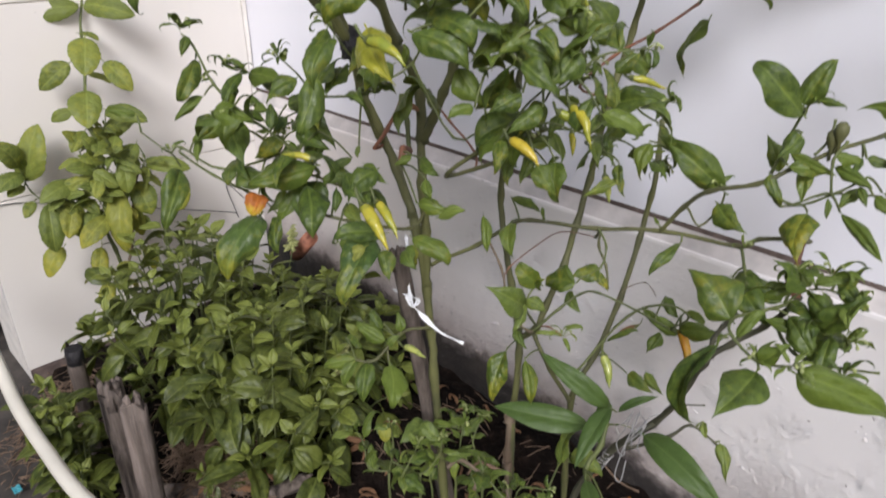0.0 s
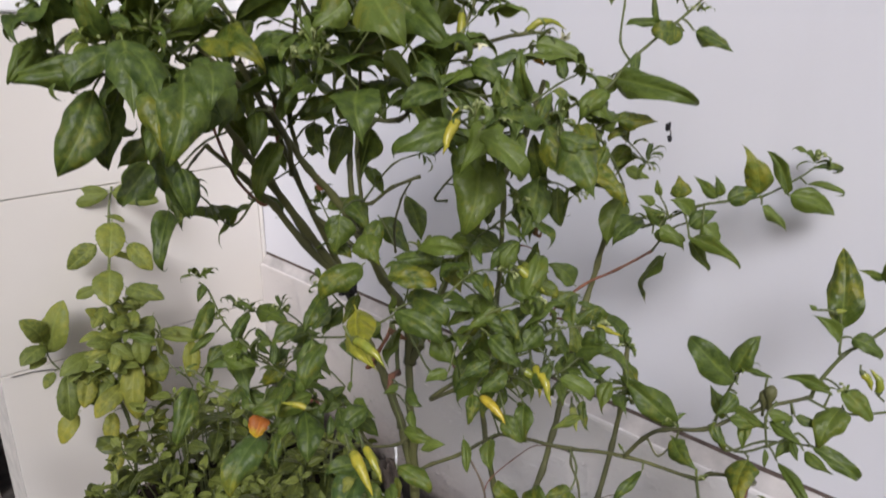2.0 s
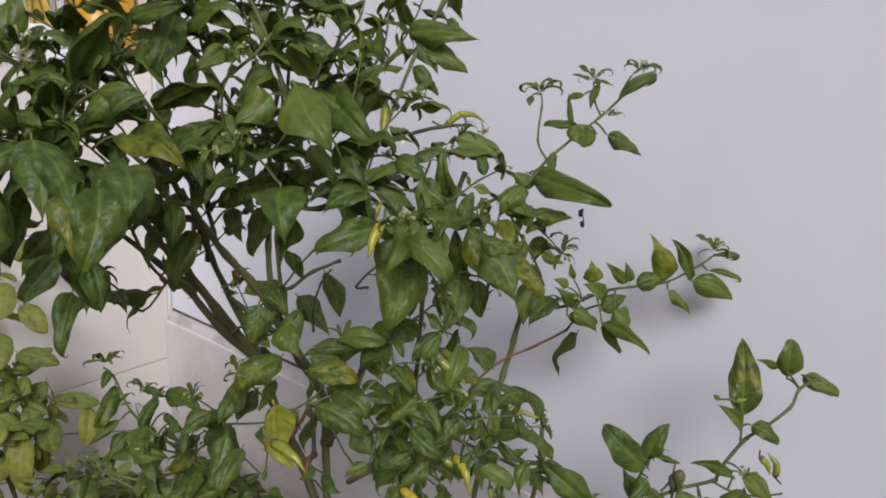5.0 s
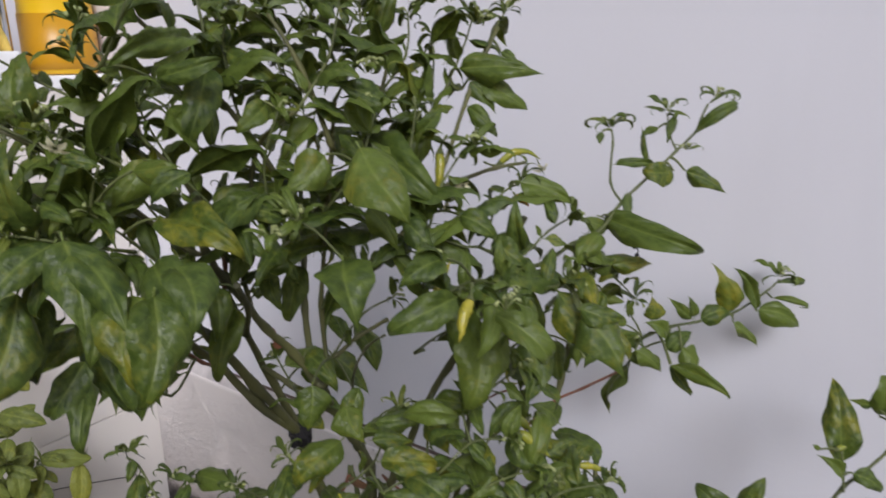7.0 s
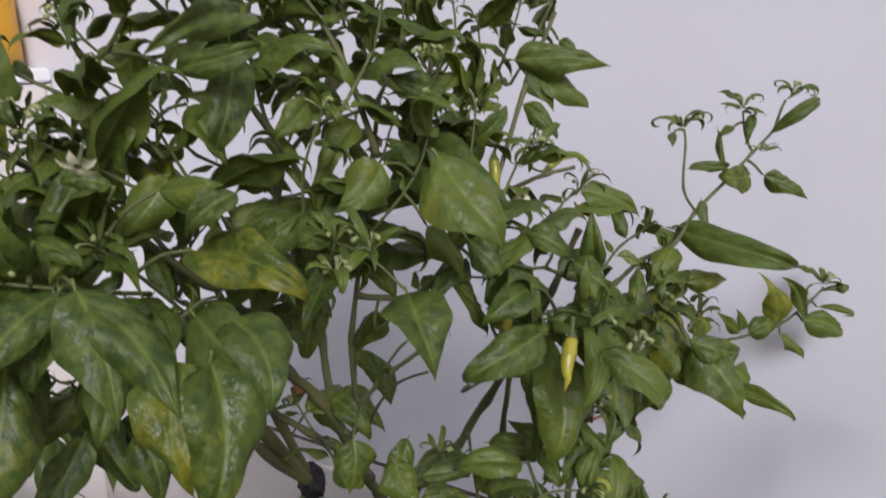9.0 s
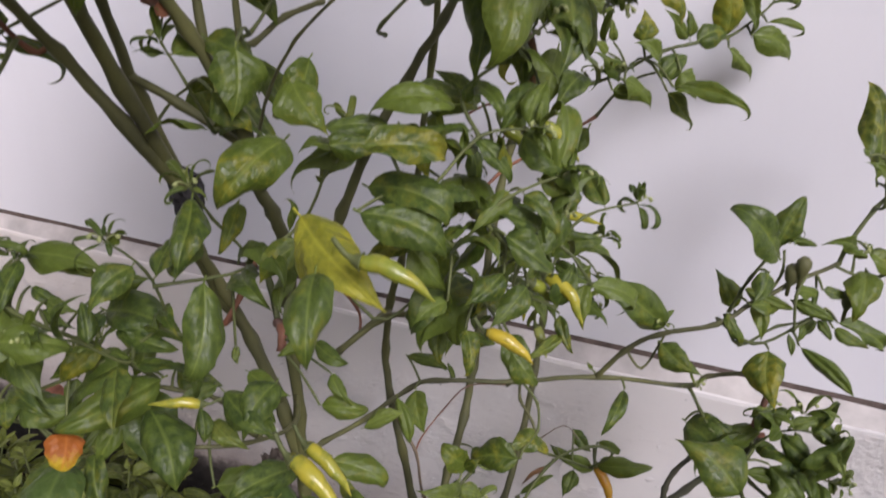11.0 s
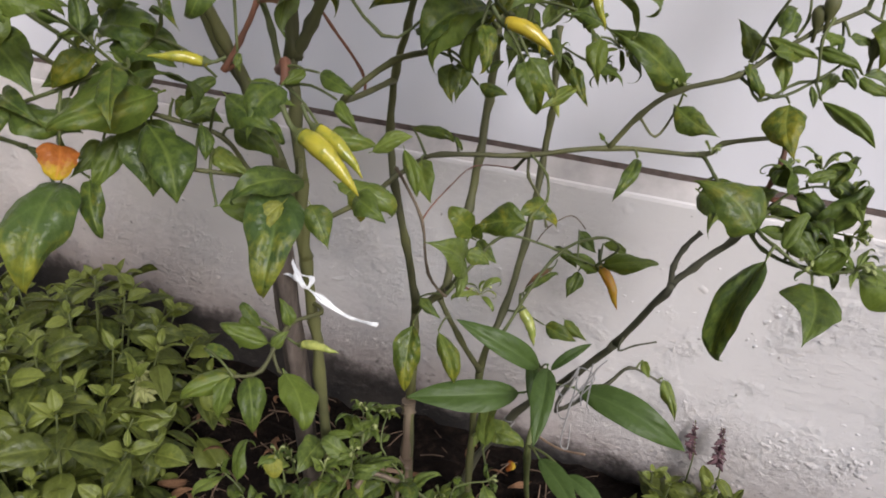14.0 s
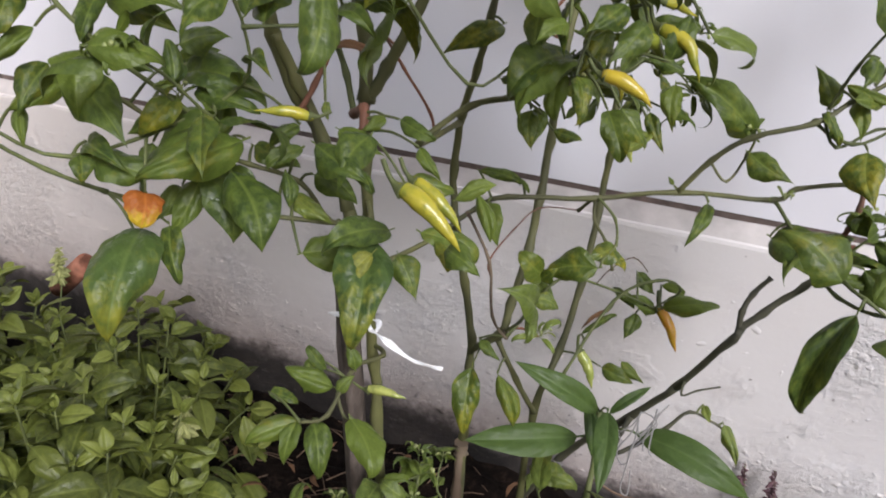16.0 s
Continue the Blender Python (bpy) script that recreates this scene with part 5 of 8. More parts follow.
leaves(chili, [
    (-0.311, 0.394, 0.646, -0.293, 0.404, 0.618, 49, 1.1),
    (-0.266, 0.430, 0.701, -0.245, 0.442, 0.669, 55, 1.2),
    (-0.256, 0.433, 0.678, -0.236, 0.452, 0.669, 51, 1.1),
    (-0.268, 0.419, 0.674, -0.281, 0.399, 0.656, -49, 0.9),
    (-0.265, 0.409, 0.633, -0.279, 0.390, 0.620, -46, 1),
    (-0.274, 0.529, 0.662, -0.295, 0.513, 0.680, -56, 1.3),
    (-0.264, 0.441, 0.724, -0.276, 0.420, 0.701, -51, 1)], "g")
leaves(chili, [
    (-0.286, 0.410, 0.701, -0.272, 0.416, 0.679, 53, 0.9),
    (-0.254, 0.553, 0.626, -0.275, 0.536, 0.642, -54, 1),
    (-0.286, 0.384, 0.624, -0.297, 0.369, 0.616, -46, 1.2),
    (-0.273, 0.411, 0.665, -0.255, 0.426, 0.651, 50, 1)], "g")
leaves(chili, [
    (-0.330, 0.422, 0.699, -0.315, 0.428, 0.670, 50, 1.1),
    (-0.360, 0.360, 0.701, -0.378, 0.332, 0.673, -57, 1.2),
    (-0.277, 0.472, 0.679, -0.258, 0.487, 0.665, 54, 1.2),
    (-0.277, 0.450, 0.617, -0.287, 0.432, 0.592, -46, 1.1),
    (-0.396, 0.358, 0.719, -0.382, 0.366, 0.700, 48, 1.3),
    (-0.313, 0.444, 0.666, -0.294, 0.454, 0.636, 53, 1),
    (-0.261, 0.518, 0.631, -0.249, 0.535, 0.646, 45, 1)], "i")
leaves(chili, [
    (-0.421, 0.328, 0.797, -0.415, 0.305, 0.754, -37, 0.9),
    (-0.422, 0.247, 0.829, -0.418, 0.225, 0.794, -48, 1),
    (-0.390, 0.274, 0.852, -0.389, 0.248, 0.817, -52, 1.2),
    (-0.435, 0.218, 0.874, -0.437, 0.192, 0.848, -62, 1.1),
    (-0.257, 0.431, 0.808, -0.258, 0.407, 0.781, -36, 1.1),
    (-0.256, 0.451, 0.772, -0.251, 0.427, 0.731, -25, 1.2)], "g")
shoot(chili, [(-0.443, 0.280, 0.922), (-0.466, 0.287, 0.915), (-0.476, 0.261, 0.928), (-0.489, 0.246, 0.945)], 10, 0.028, 0.0011, "ggkn", 0.7, wide=0.95)
shoot(chili, [(-0.467, 0.285, 0.916), (-0.472, 0.280, 0.906), (-0.479, 0.256, 0.918), (-0.493, 0.237, 0.924)], 10, 0.028, 0.0011, "ggkn", 0.7, wide=0.95)
shoot(chili, [(-0.466, 0.287, 0.915), (-0.478, 0.313, 0.941), (-0.493, 0.299, 0.964), (-0.506, 0.297, 0.982)], 8, 0.028, 0.0011, "ggkn", 0.7, wide=0.95)
shoot(chili, [(-0.478, 0.313, 0.941), (-0.480, 0.364, 0.954), (-0.473, 0.378, 0.983), (-0.470, 0.386, 1.003)], 9, 0.03, 0.0011, "ggkn", 0.7, wide=0.95)
shoot(chili, [(-0.422, 0.400, 0.969), (-0.453, 0.404, 0.954), (-0.445, 0.417, 0.978), (-0.436, 0.429, 0.998)], 10, 0.03, 0.0011, "ggkn", 0.7, wide=0.95)
shoot(chili, [(-0.420, 0.418, 0.971), (-0.425, 0.449, 0.964), (-0.422, 0.458, 0.985), (-0.412, 0.470, 1.003)], 10, 0.028, 0.0011, "ggkn", 0.7, wide=0.95)
shoot(chili, [(-0.355, 0.467, 0.946), (-0.387, 0.474, 0.935), (-0.378, 0.488, 0.961), (-0.368, 0.499, 0.975)], 8, 0.03, 0.0011, "ggkn", 0.7, wide=0.95)
leaves(chili, [
    (-0.427, 0.403, 0.844, -0.410, 0.401, 0.818, 40, 1),
    (-0.408, 0.410, 0.837, -0.385, 0.410, 0.809, 47, 1.1),
    (-0.422, 0.373, 0.823, -0.407, 0.373, 0.805, 42, 1),
    (-0.444, 0.379, 0.805, -0.427, 0.376, 0.777, 32, 1),
    (-0.420, 0.411, 0.767, -0.396, 0.413, 0.744, 45, 0.9),
    (-0.427, 0.395, 0.737, -0.400, 0.398, 0.710, 42, 1.1),
    (-0.433, 0.351, 0.839, -0.425, 0.330, 0.808, -20, 1)], "g")
tuft(chili, (-0.336, 0.291, 0.865), 0.02, 5, "k", 7, (0, 0, 1))
tuft(chili, (-0.327, 0.305, 0.876), 0.02, 5, "k", 7, (0, 0, 1))
tuft(chili, (-0.220, 0.345, 0.834), 0.02, 5, "k", 7, (0, 0, 1))
tuft(chili, (-0.416, 0.369, 0.992), 0.02, 5, "k", 7, (0, 0, 1))
tuft(chili, (-0.401, 0.387, 0.996), 0.02, 5, "k", 7, (0, 0, 1))
tuft(chili, (-0.330, 0.488, 0.981), 0.02, 5, "k", 7, (0, 0, 1))
tuft(chili, (-0.424, 0.220, 0.932), 0.02, 5, "k", 7, (0, 0, 1))
tuft(chili, (-0.352, 0.394, 0.951), 0.02, 5, "k", 7, (0, 0, 1))
tuft(chili, (-0.309, 0.453, 0.901), 0.02, 5, "k", 7, (0, 0, 1))
tuft(chili, (-0.510, 0.301, 0.999), 0.02, 5, "k", 7, (0, 0, 1))
tuft(chili, (-0.490, 0.286, 0.982), 0.02, 5, "k", 7, (0, 0, 1))
leaves(chili, [
    (-0.535, 0.302, 0.652, -0.533, 0.294, 0.637, -46, 0.9),
    (-0.544, 0.311, 0.631, -0.542, 0.289, 0.599, -52, 0.9),
    (-0.536, 0.317, 0.583, -0.539, 0.296, 0.558, -58, 0.9),
    (-0.527, 0.330, 0.589, -0.519, 0.315, 0.556, -29, 1.4),
    (-0.526, 0.350, 0.616, -0.480, 0.361, 0.609, 47, 0.9),
    (-0.513, 0.335, 0.620, -0.513, 0.318, 0.597, -50, 0.8),
    (-0.494, 0.366, 0.591, -0.475, 0.388, 0.594, 60, 1.3),
    (-0.520, 0.344, 0.598, -0.501, 0.353, 0.582, 44, 0.7),
    (-0.529, 0.306, 0.603, -0.539, 0.282, 0.584, -64, 0.6),
    (-0.502, 0.376, 0.572, -0.452, 0.384, 0.555, 39, 1.1),
    (-0.495, 0.358, 0.559, -0.508, 0.335, 0.546, -59, 0.9)], "g")
leaves(chili, [
    (-0.484, 0.387, 0.561, -0.482, 0.370, 0.533, -39, 1),
    (-0.471, 0.374, 0.524, -0.454, 0.349, 0.487, -18, 1.5),
    (-0.524, 0.325, 0.533, -0.495, 0.346, 0.519, 47, 1.3),
    (-0.512, 0.335, 0.484, -0.519, 0.311, 0.460, -54, 1.3),
    (-0.494, 0.357, 0.511, -0.502, 0.336, 0.493, -55, 1),
    (-0.464, 0.388, 0.533, -0.441, 0.402, 0.519, 48, 1.2),
    (-0.424, 0.389, 0.522, -0.401, 0.400, 0.504, 46, 1),
    (-0.409, 0.350, 0.491, -0.384, 0.379, 0.495, 50, 1),
    (-0.373, 0.409, 0.520, -0.350, 0.427, 0.512, 51, 1),
    (-0.353, 0.384, 0.503, -0.327, 0.397, 0.482, 45, 1.2),
    (-0.614, 0.278, 0.575, -0.633, 0.260, 0.577, -54, 0.9)], "g")
leaves(chili, [
    (-0.579, 0.296, 0.527, -0.572, 0.270, 0.479, -42, 0.9)], "g")
tuft(chili, (-0.540, 0.302, 0.658), 0.018, 6, "k", 2, (0, 0, 1))
tuft(chili, (-0.524, 0.328, 0.627), 0.018, 6, "k", 2, (0, 0, 1))
tuft(chili, (-0.516, 0.334, 0.622), 0.014, 5, "k", 2, (0, 0, 1))
tuft(chili, (-0.487, 0.356, 0.567), 0.016, 5, "k", 2, (0, 0, 1))
tuft(chili, (-0.536, 0.307, 0.614), 0.014, 5, "k", 2, (0, 0, 1))
tuft(chili, (-0.578, 0.289, 0.548), 0.012, 4, "k", 2, (0, 0, 1))
leaves(chili, [
    (-0.485, 0.514, 0.710, -0.455, 0.508, 0.668, 30, 1.0),
    (-0.478, 0.472, 0.695, -0.446, 0.486, 0.656, 40, 1.0),
    (-0.470, 0.440, 0.703, -0.452, 0.432, 0.680, 10, 1.1),
    (-0.582, 0.314, 0.743, -0.562, 0.300, 0.700, -10, 1.0),
    (-0.602, 0.312, 0.748, -0.628, 0.292, 0.712, -40, 1.2),
    (-0.562, 0.290, 0.722, -0.548, 0.276, 0.672, 5, 0.9)], "g")
leaves(chili, [
    (-0.358, 0.364, 0.728, -0.338, 0.362, 0.705, 30, 1.4)], "i")
stem(chili, [(-0.452, 0.470, 0.665), (-0.430, 0.452, 0.700), (-0.400, 0.436, 0.735), (-0.366, 0.418, 0.759)], 0.0014, 0.0009)
stem(chili, [(-0.490, 0.300, 0.790), (-0.530, 0.306, 0.772), (-0.582, 0.313, 0.746), (-0.604, 0.313, 0.748)], 0.0016, 0.001)
stem(chili, [(-0.432, 0.372, 0.752), (-0.446, 0.378, 0.756), (-0.452, 0.374, 0.764)], 0.0036, 0.0032, M_RED, name="cut_stub")
for place, way in (((-0.300, 0.534, 0.874), (0.5, -0.3, -0.6)), ((-0.326, 0.443, 0.858), (0.2, -0.6, -0.7)), ((-0.318, 0.452, 0.872), (0.6, -0.5, 0.2)), ((-0.359, 0.197, 0.927), (0.3, -0.5, -0.6))):
    flower(chili, place, way)
gall(chili, (-0.474, 0.424, 0.638))

# slender chili plant
chili_b = thing("chili_plant", (-0.370, 0.500, 0.030), "slender chili plant with thin upright green stems and yellow peppers", "chili plant", "chili plants in the bed")
stem(chili_b, [(-0.350, 0.515, 0.000), (-0.353, 0.525, 0.140), (-0.356, 0.529, 0.238), (-0.360, 0.540, 0.309), (-0.360, 0.536, 0.342), (-0.370, 0.534, 0.394), (-0.381, 0.533, 0.443), (-0.386, 0.531, 0.490), (-0.383, 0.532, 0.534), (-0.374, 0.530, 0.568), (-0.367, 0.528, 0.604), (-0.360, 0.525, 0.660), (-0.352, 0.520, 0.720), (-0.345, 0.510, 0.780)], 0.0046, 0.0024, M_STEM, name="stem")
stem(chili_b, [(-0.350, 0.515, 0.000), (-0.3535, 0.523, 0.130), (-0.357, 0.524, 0.180), (-0.356, 0.528, 0.236)], 0.0052, 0.0047, M_BROWN, name="woody_foot")
for z in (0.234, 0.165):
    stem(chili_b, [(-0.3545, 0.5215, z - 0.006), (-0.3555, 0.5225, z), (-0.356, 0.5235, z + 0.006)], 0.0062, 0.0058, M_BROWN, name="joint", steps=2)
stem(chili_b, [(-0.353, 0.515, 0.160), (-0.363, 0.503, 0.170), (-0.380, 0.500, 0.167), (-0.394, 0.497, 0.141)], 0.0024, 0.0016, M_STRAW, name="root")
stem(chili_b, [(-0.350, 0.515, 0.150), (-0.330, 0.500, 0.130), (-0.310, 0.490, 0.090), (-0.300, 0.487, 0.040)], 0.0026, 0.0018, M_BROWN, name="root")
stem(chili_b, [(-0.360, 0.537, 0.330), (-0.335, 0.534, 0.355), (-0.331, 0.543, 0.379), (-0.327, 0.563, 0.423), (-0.327, 0.579, 0.462), (-0.328, 0.597, 0.505), (-0.330, 0.607, 0.535), (-0.331, 0.620, 0.569), (-0.331, 0.633, 0.602), (-0.328, 0.645, 0.640), (-0.322, 0.652, 0.685), (-0.318, 0.655, 0.710)], 0.004, 0.0034, M_STEM, name="stem")
stem(chili_b, [(-0.336, 0.532, 0.350), (-0.318, 0.540, 0.310), (-0.302, 0.558, 0.268)], 0.0026, 0.0028)
stem(chili_b, [(-0.300, 0.568, 0.010), (-0.303, 0.565, 0.150), (-0.302, 0.561, 0.268), (-0.292, 0.583, 0.322), (-0.285, 0.607, 0.381), (-0.284, 0.629, 0.443), (-0.284, 0.642, 0.486), (-0.287, 0.651, 0.523), (-0.290, 0.655, 0.560)], 0.0038, 0.003, M_STEM, name="stem")
stem(chili_b, [(-0.384, 0.532, 0.527), (-0.387, 0.457, 0.529), (-0.358, 0.470, 0.556), (-0.328, 0.463, 0.568), (-0.296, 0.458, 0.583), (-0.280, 0.458, 0.595)], 0.0026, 0.002)
stem(chili_b, [(-0.353, 0.468, 0.485), (-0.336, 0.477, 0.447), (-0.332, 0.487, 0.398), (-0.324, 0.509, 0.368), (-0.334, 0.536, 0.359)], 0.0013, 0.0012, M_BROWN)
stem(chili_b, [(-0.327, 0.518, 0.363), (-0.310, 0.538, 0.389), (-0.302, 0.558, 0.400), (-0.286, 0.566, 0.405), (-0.254, 0.582, 0.393), (-0.221, 0.597, 0.378)], 0.0018, 0.001, M_TWIG)
stem(chili_b, [(-0.335, 0.480, 0.435), (-0.341, 0.495, 0.439), (-0.332, 0.519, 0.455), (-0.319, 0.542, 0.468), (-0.292, 0.561, 0.465)], 0.0008, 0.0006, M_RED)
stem(chili_b, [(-0.270, 0.574, 0.399), (-0.260, 0.570, 0.418), (-0.245, 0.580, 0.427), (-0.232, 0.579, 0.418)], 0.0006, 0.0005, M_BROWN)
stem(chili_b, [(-0.292, 0.561, 0.465), (-0.280, 0.550, 0.480), (-0.277, 0.544, 0.467), (-0.265, 0.540, 0.452), (-0.256, 0.533, 0.434)], 0.0016, 0.0012)
stem(chili_b, [(-0.280, 0.530, 0.330), (-0.253, 0.569, 0.391), (-0.222, 0.583, 0.411), (-0.204, 0.595, 0.401), (-0.221, 0.597, 0.378)], 0.0016, 0.001, M_TWIG)
leaves(chili_b, [
    (-0.298, 0.466, 0.597, -0.322, 0.433, 0.572, -43, 1.3),
    (-0.285, 0.484, 0.601, -0.287, 0.474, 0.583, -17, 1.2),
    (-0.280, 0.500, 0.607, -0.299, 0.496, 0.610, -66, 1),
    (-0.275, 0.500, 0.602, -0.260, 0.509, 0.608, 58, 1),
    (-0.307, 0.465, 0.578, -0.316, 0.471, 0.596, -39, 1),
    (-0.300, 0.490, 0.553, -0.292, 0.496, 0.560, 49, 1),
    (-0.310, 0.483, 0.593, -0.324, 0.471, 0.578, -51, 1),
    (-0.259, 0.525, 0.594, -0.236, 0.528, 0.584, 67, 1),
    (-0.267, 0.526, 0.602, -0.235, 0.540, 0.607, 61, 1.1),
    (-0.250, 0.533, 0.581, -0.238, 0.542, 0.589, 51, 1),
    (-0.307, 0.494, 0.543, -0.288, 0.498, 0.538, 59, 1)], "g")
leaves(chili_b, [
    (-0.317, 0.465, 0.561, -0.311, 0.455, 0.539, 19, 1.1),
    (-0.271, 0.461, 0.569, -0.258, 0.452, 0.542, 39, 1.2),
    (-0.251, 0.521, 0.558, -0.237, 0.514, 0.534, 51, 0.7),
    (-0.240, 0.545, 0.573, -0.235, 0.532, 0.544, 17, 1),
    (-0.356, 0.518, 0.601, -0.389, 0.496, 0.580, -60, 0.7),
    (-0.348, 0.504, 0.336, -0.343, 0.480, 0.287, -2, 0.9),
    (-0.327, 0.509, 0.332, -0.307, 0.497, 0.295, 31, 0.9),
    (-0.317, 0.487, 0.558, -0.316, 0.474, 0.534, -7, 1)], "i")
leaves(chili_b, [
    (-0.316, 0.558, 0.397, -0.296, 0.556, 0.381, 49, 1),
    (-0.248, 0.516, 0.546, -0.268, 0.500, 0.528, -44, 0.6)], "n")
leaves(chili_b, [
    (-0.241, 0.619, 0.397, -0.223, 0.617, 0.380, 54, 1.1),
    (-0.219, 0.622, 0.388, -0.201, 0.624, 0.380, 54, 1),
    (-0.215, 0.605, 0.376, -0.170, 0.613, 0.384, 47, 0.8),
    (-0.235, 0.605, 0.365, -0.240, 0.592, 0.343, -17, 1),
    (-0.257, 0.606, 0.383, -0.237, 0.605, 0.368, 52, 0.9),
    (-0.219, 0.611, 0.366, -0.249, 0.605, 0.375, -50, 1),
    (-0.274, 0.572, 0.351, -0.250, 0.588, 0.365, 39, 0.5),
    (-0.347, 0.515, 0.357, -0.328, 0.514, 0.342, 43, 0.8),
    (-0.253, 0.585, 0.315, -0.224, 0.589, 0.304, 46, 1),
    (-0.238, 0.593, 0.321, -0.215, 0.593, 0.304, 49, 0.7)], "g")
# side twigs at half height, one hanging from the long branch
stem(chili_b, [(-0.330, 0.530, 0.362), (-0.312, 0.495, 0.395), (-0.302, 0.472, 0.424), (-0.300, 0.482, 0.440)], 0.0014, 0.0009, M_TWIG)
stem(chili_b, [(-0.276, 0.539, 0.486), (-0.261, 0.531, 0.476), (-0.256, 0.517, 0.463), (-0.262, 0.497, 0.457)], 0.0013, 0.0009, M_TWIG)
stem(chili_b, [(-0.334, 0.533, 0.358), (-0.318, 0.532, 0.366), (-0.304, 0.536, 0.360)], 0.0014, 0.0009, M_RED)
leaves(chili_b, [
    (-0.302, 0.469, 0.424, -0.318, 0.435, 0.451, -65, 1.05),
    (-0.299, 0.470, 0.431, -0.283, 0.478, 0.422, 52, 1.2),
    (-0.302, 0.472, 0.428, -0.300, 0.455, 0.404, -17, 0.8)], "n")
leaves(chili_b, [
    (-0.298, 0.489, 0.440, -0.318, 0.480, 0.458, -58, 1.5),
    (-0.300, 0.482, 0.440, -0.288, 0.482, 0.452, 63, 1.4),
    (-0.263, 0.491, 0.454, -0.298, 0.499, 0.433, -62, 1.25),
    (-0.256, 0.516, 0.461, -0.272, 0.495, 0.455, -33, 1.5),
    (-0.258, 0.512, 0.459, -0.246, 0.517, 0.442, 57, 0.9)], "i")
tuft(chili_b, (-0.303, 0.536, 0.360), 0.022, 7, "n", 3, (0.3, -0.6, 0.6))
pepper(chili_b, (-0.258, 0.600, 0.364), (-0.277, 0.592, 0.343), 0.0026, 0.1, M_DRY, "withered brown pepper")
pepper(chili_b, (-0.270, 0.406, 0.599), (-0.243, 0.405, 0.587), 0.0046, 0.12, M_PEPPER_WARM)
pepper(chili_b, (-0.251, 0.447, 0.620), (-0.225, 0.438, 0.596), 0.0046, 0.18)
pepper(chili_b, (-0.273, 0.482, 0.588), (-0.266, 0.476, 0.572), 0.003, 0.12)
pepper(chili_b, (-0.217, 0.612, 0.372), (-0.196, 0.598, 0.340), 0.0056, 0.08, M_PEPPER_ORANGE)
pepper(chili_b, (-0.273, 0.566, 0.339), (-0.256, 0.558, 0.309), 0.0056, 0.08, M_PEPPER_GREEN)
pepper(chili_b, (-0.268, 0.528, 0.542), (-0.257, 0.521, 0.522), 0.0042, 0.06, M_PEPPER_GREEN)
pepper(chili_b, (-0.258, 0.534, 0.625), (-0.236, 0.554, 0.616), 0.0036, 0.05)
pepper(chili_b, (-0.257, 0.430, 0.707), (-0.239, 0.443, 0.687), 0.0044, 0.08)
pepper(chili_b, (-0.257, 0.441, 0.616), (-0.244, 0.451, 0.601), 0.0044, 0.08)
leaves(chili_b, [
    (-0.297, 0.435, 0.672, -0.312, 0.406, 0.647, -51, 0.9),
    (-0.326, 0.377, 0.679, -0.291, 0.388, 0.660, 45, 1.1),
    (-0.248, 0.447, 0.659, -0.257, 0.425, 0.634, -44, 1.2),
    (-0.261, 0.481, 0.661, -0.246, 0.501, 0.669, 51, 1.2),
    (-0.292, 0.437, 0.668, -0.301, 0.439, 0.689, -29, 1),
    (-0.297, 0.454, 0.710, -0.320, 0.439, 0.727, -59, 1),
    (-0.315, 0.434, 0.706, -0.309, 0.428, 0.683, 2, 1),
    (-0.241, 0.442, 0.605, -0.237, 0.457, 0.626, 37, 1)], "g")
leaves(chili_b, [
    (-0.283, 0.409, 0.596, -0.280, 0.400, 0.573, -20, 1),
    (-0.348, 0.379, 0.696, -0.325, 0.400, 0.692, 56, 0.9),
    (-0.260, 0.424, 0.580, -0.245, 0.429, 0.558, 46, 1.2),
    (-0.326, 0.426, 0.715, -0.299, 0.450, 0.706, 59, 1)], "i")
shoot(chili_b, [(-0.307, 0.460, 0.578), (-0.304, 0.463, 0.575), (-0.291, 0.475, 0.588), (-0.276, 0.501, 0.583), (-0.263, 0.519, 0.565)], 3, 0.04, 0.0013, "ggn", 0.6)
shoot(chili_b, [(-0.263, 0.519, 0.565), (-0.305, 0.549, 0.558), (-0.279, 0.560, 0.564), (-0.254, 0.564, 0.555), (-0.237, 0.566, 0.549)], 4, 0.04, 0.0013, "ggn", 0.6)
shoot(chili_b, [(-0.331, 0.628, 0.588), (-0.324, 0.629, 0.587), (-0.282, 0.602, 0.578), (-0.245, 0.579, 0.577), (-0.228, 0.556, 0.567)], 4, 0.042, 0.0013, "ggi", 0.6)
shoot(chili_b, [(-0.280, 0.458, 0.595), (-0.284, 0.430, 0.609), (-0.274, 0.452, 0.630), (-0.249, 0.470, 0.647)], 4, 0.042, 0.0013, "ggn", 0.5)
shoot(chili_b, [(-0.274, 0.504, 0.580), (-0.261, 0.506, 0.592), (-0.253, 0.537, 0.606), (-0.233, 0.558, 0.606)], 5, 0.042, 0.0013, "ggn", 0.5, bare=(4,))
shoot(chili_b, [(-0.274, 0.452, 0.630), (-0.302, 0.455, 0.662), (-0.293, 0.472, 0.679), (-0.281, 0.487, 0.683)], 3, 0.038, 0.0013, "ggi", 0.5)
pepper(chili_b, (-0.288, 0.471, 0.694), (-0.271, 0.479, 0.677), 0.0045, 0.08)
pepper(chili_b, (-0.306, 0.400, 0.801), (-0.304, 0.416, 0.828), 0.004, 0.06)
stem(chili_b, [(-0.331, 0.624, 0.580), (-0.341, 0.585, 0.595), (-0.330, 0.620, 0.620), (-0.297, 0.633, 0.644), (-0.261, 0.637, 0.672)], 0.0016, 0.0015, M_RED)
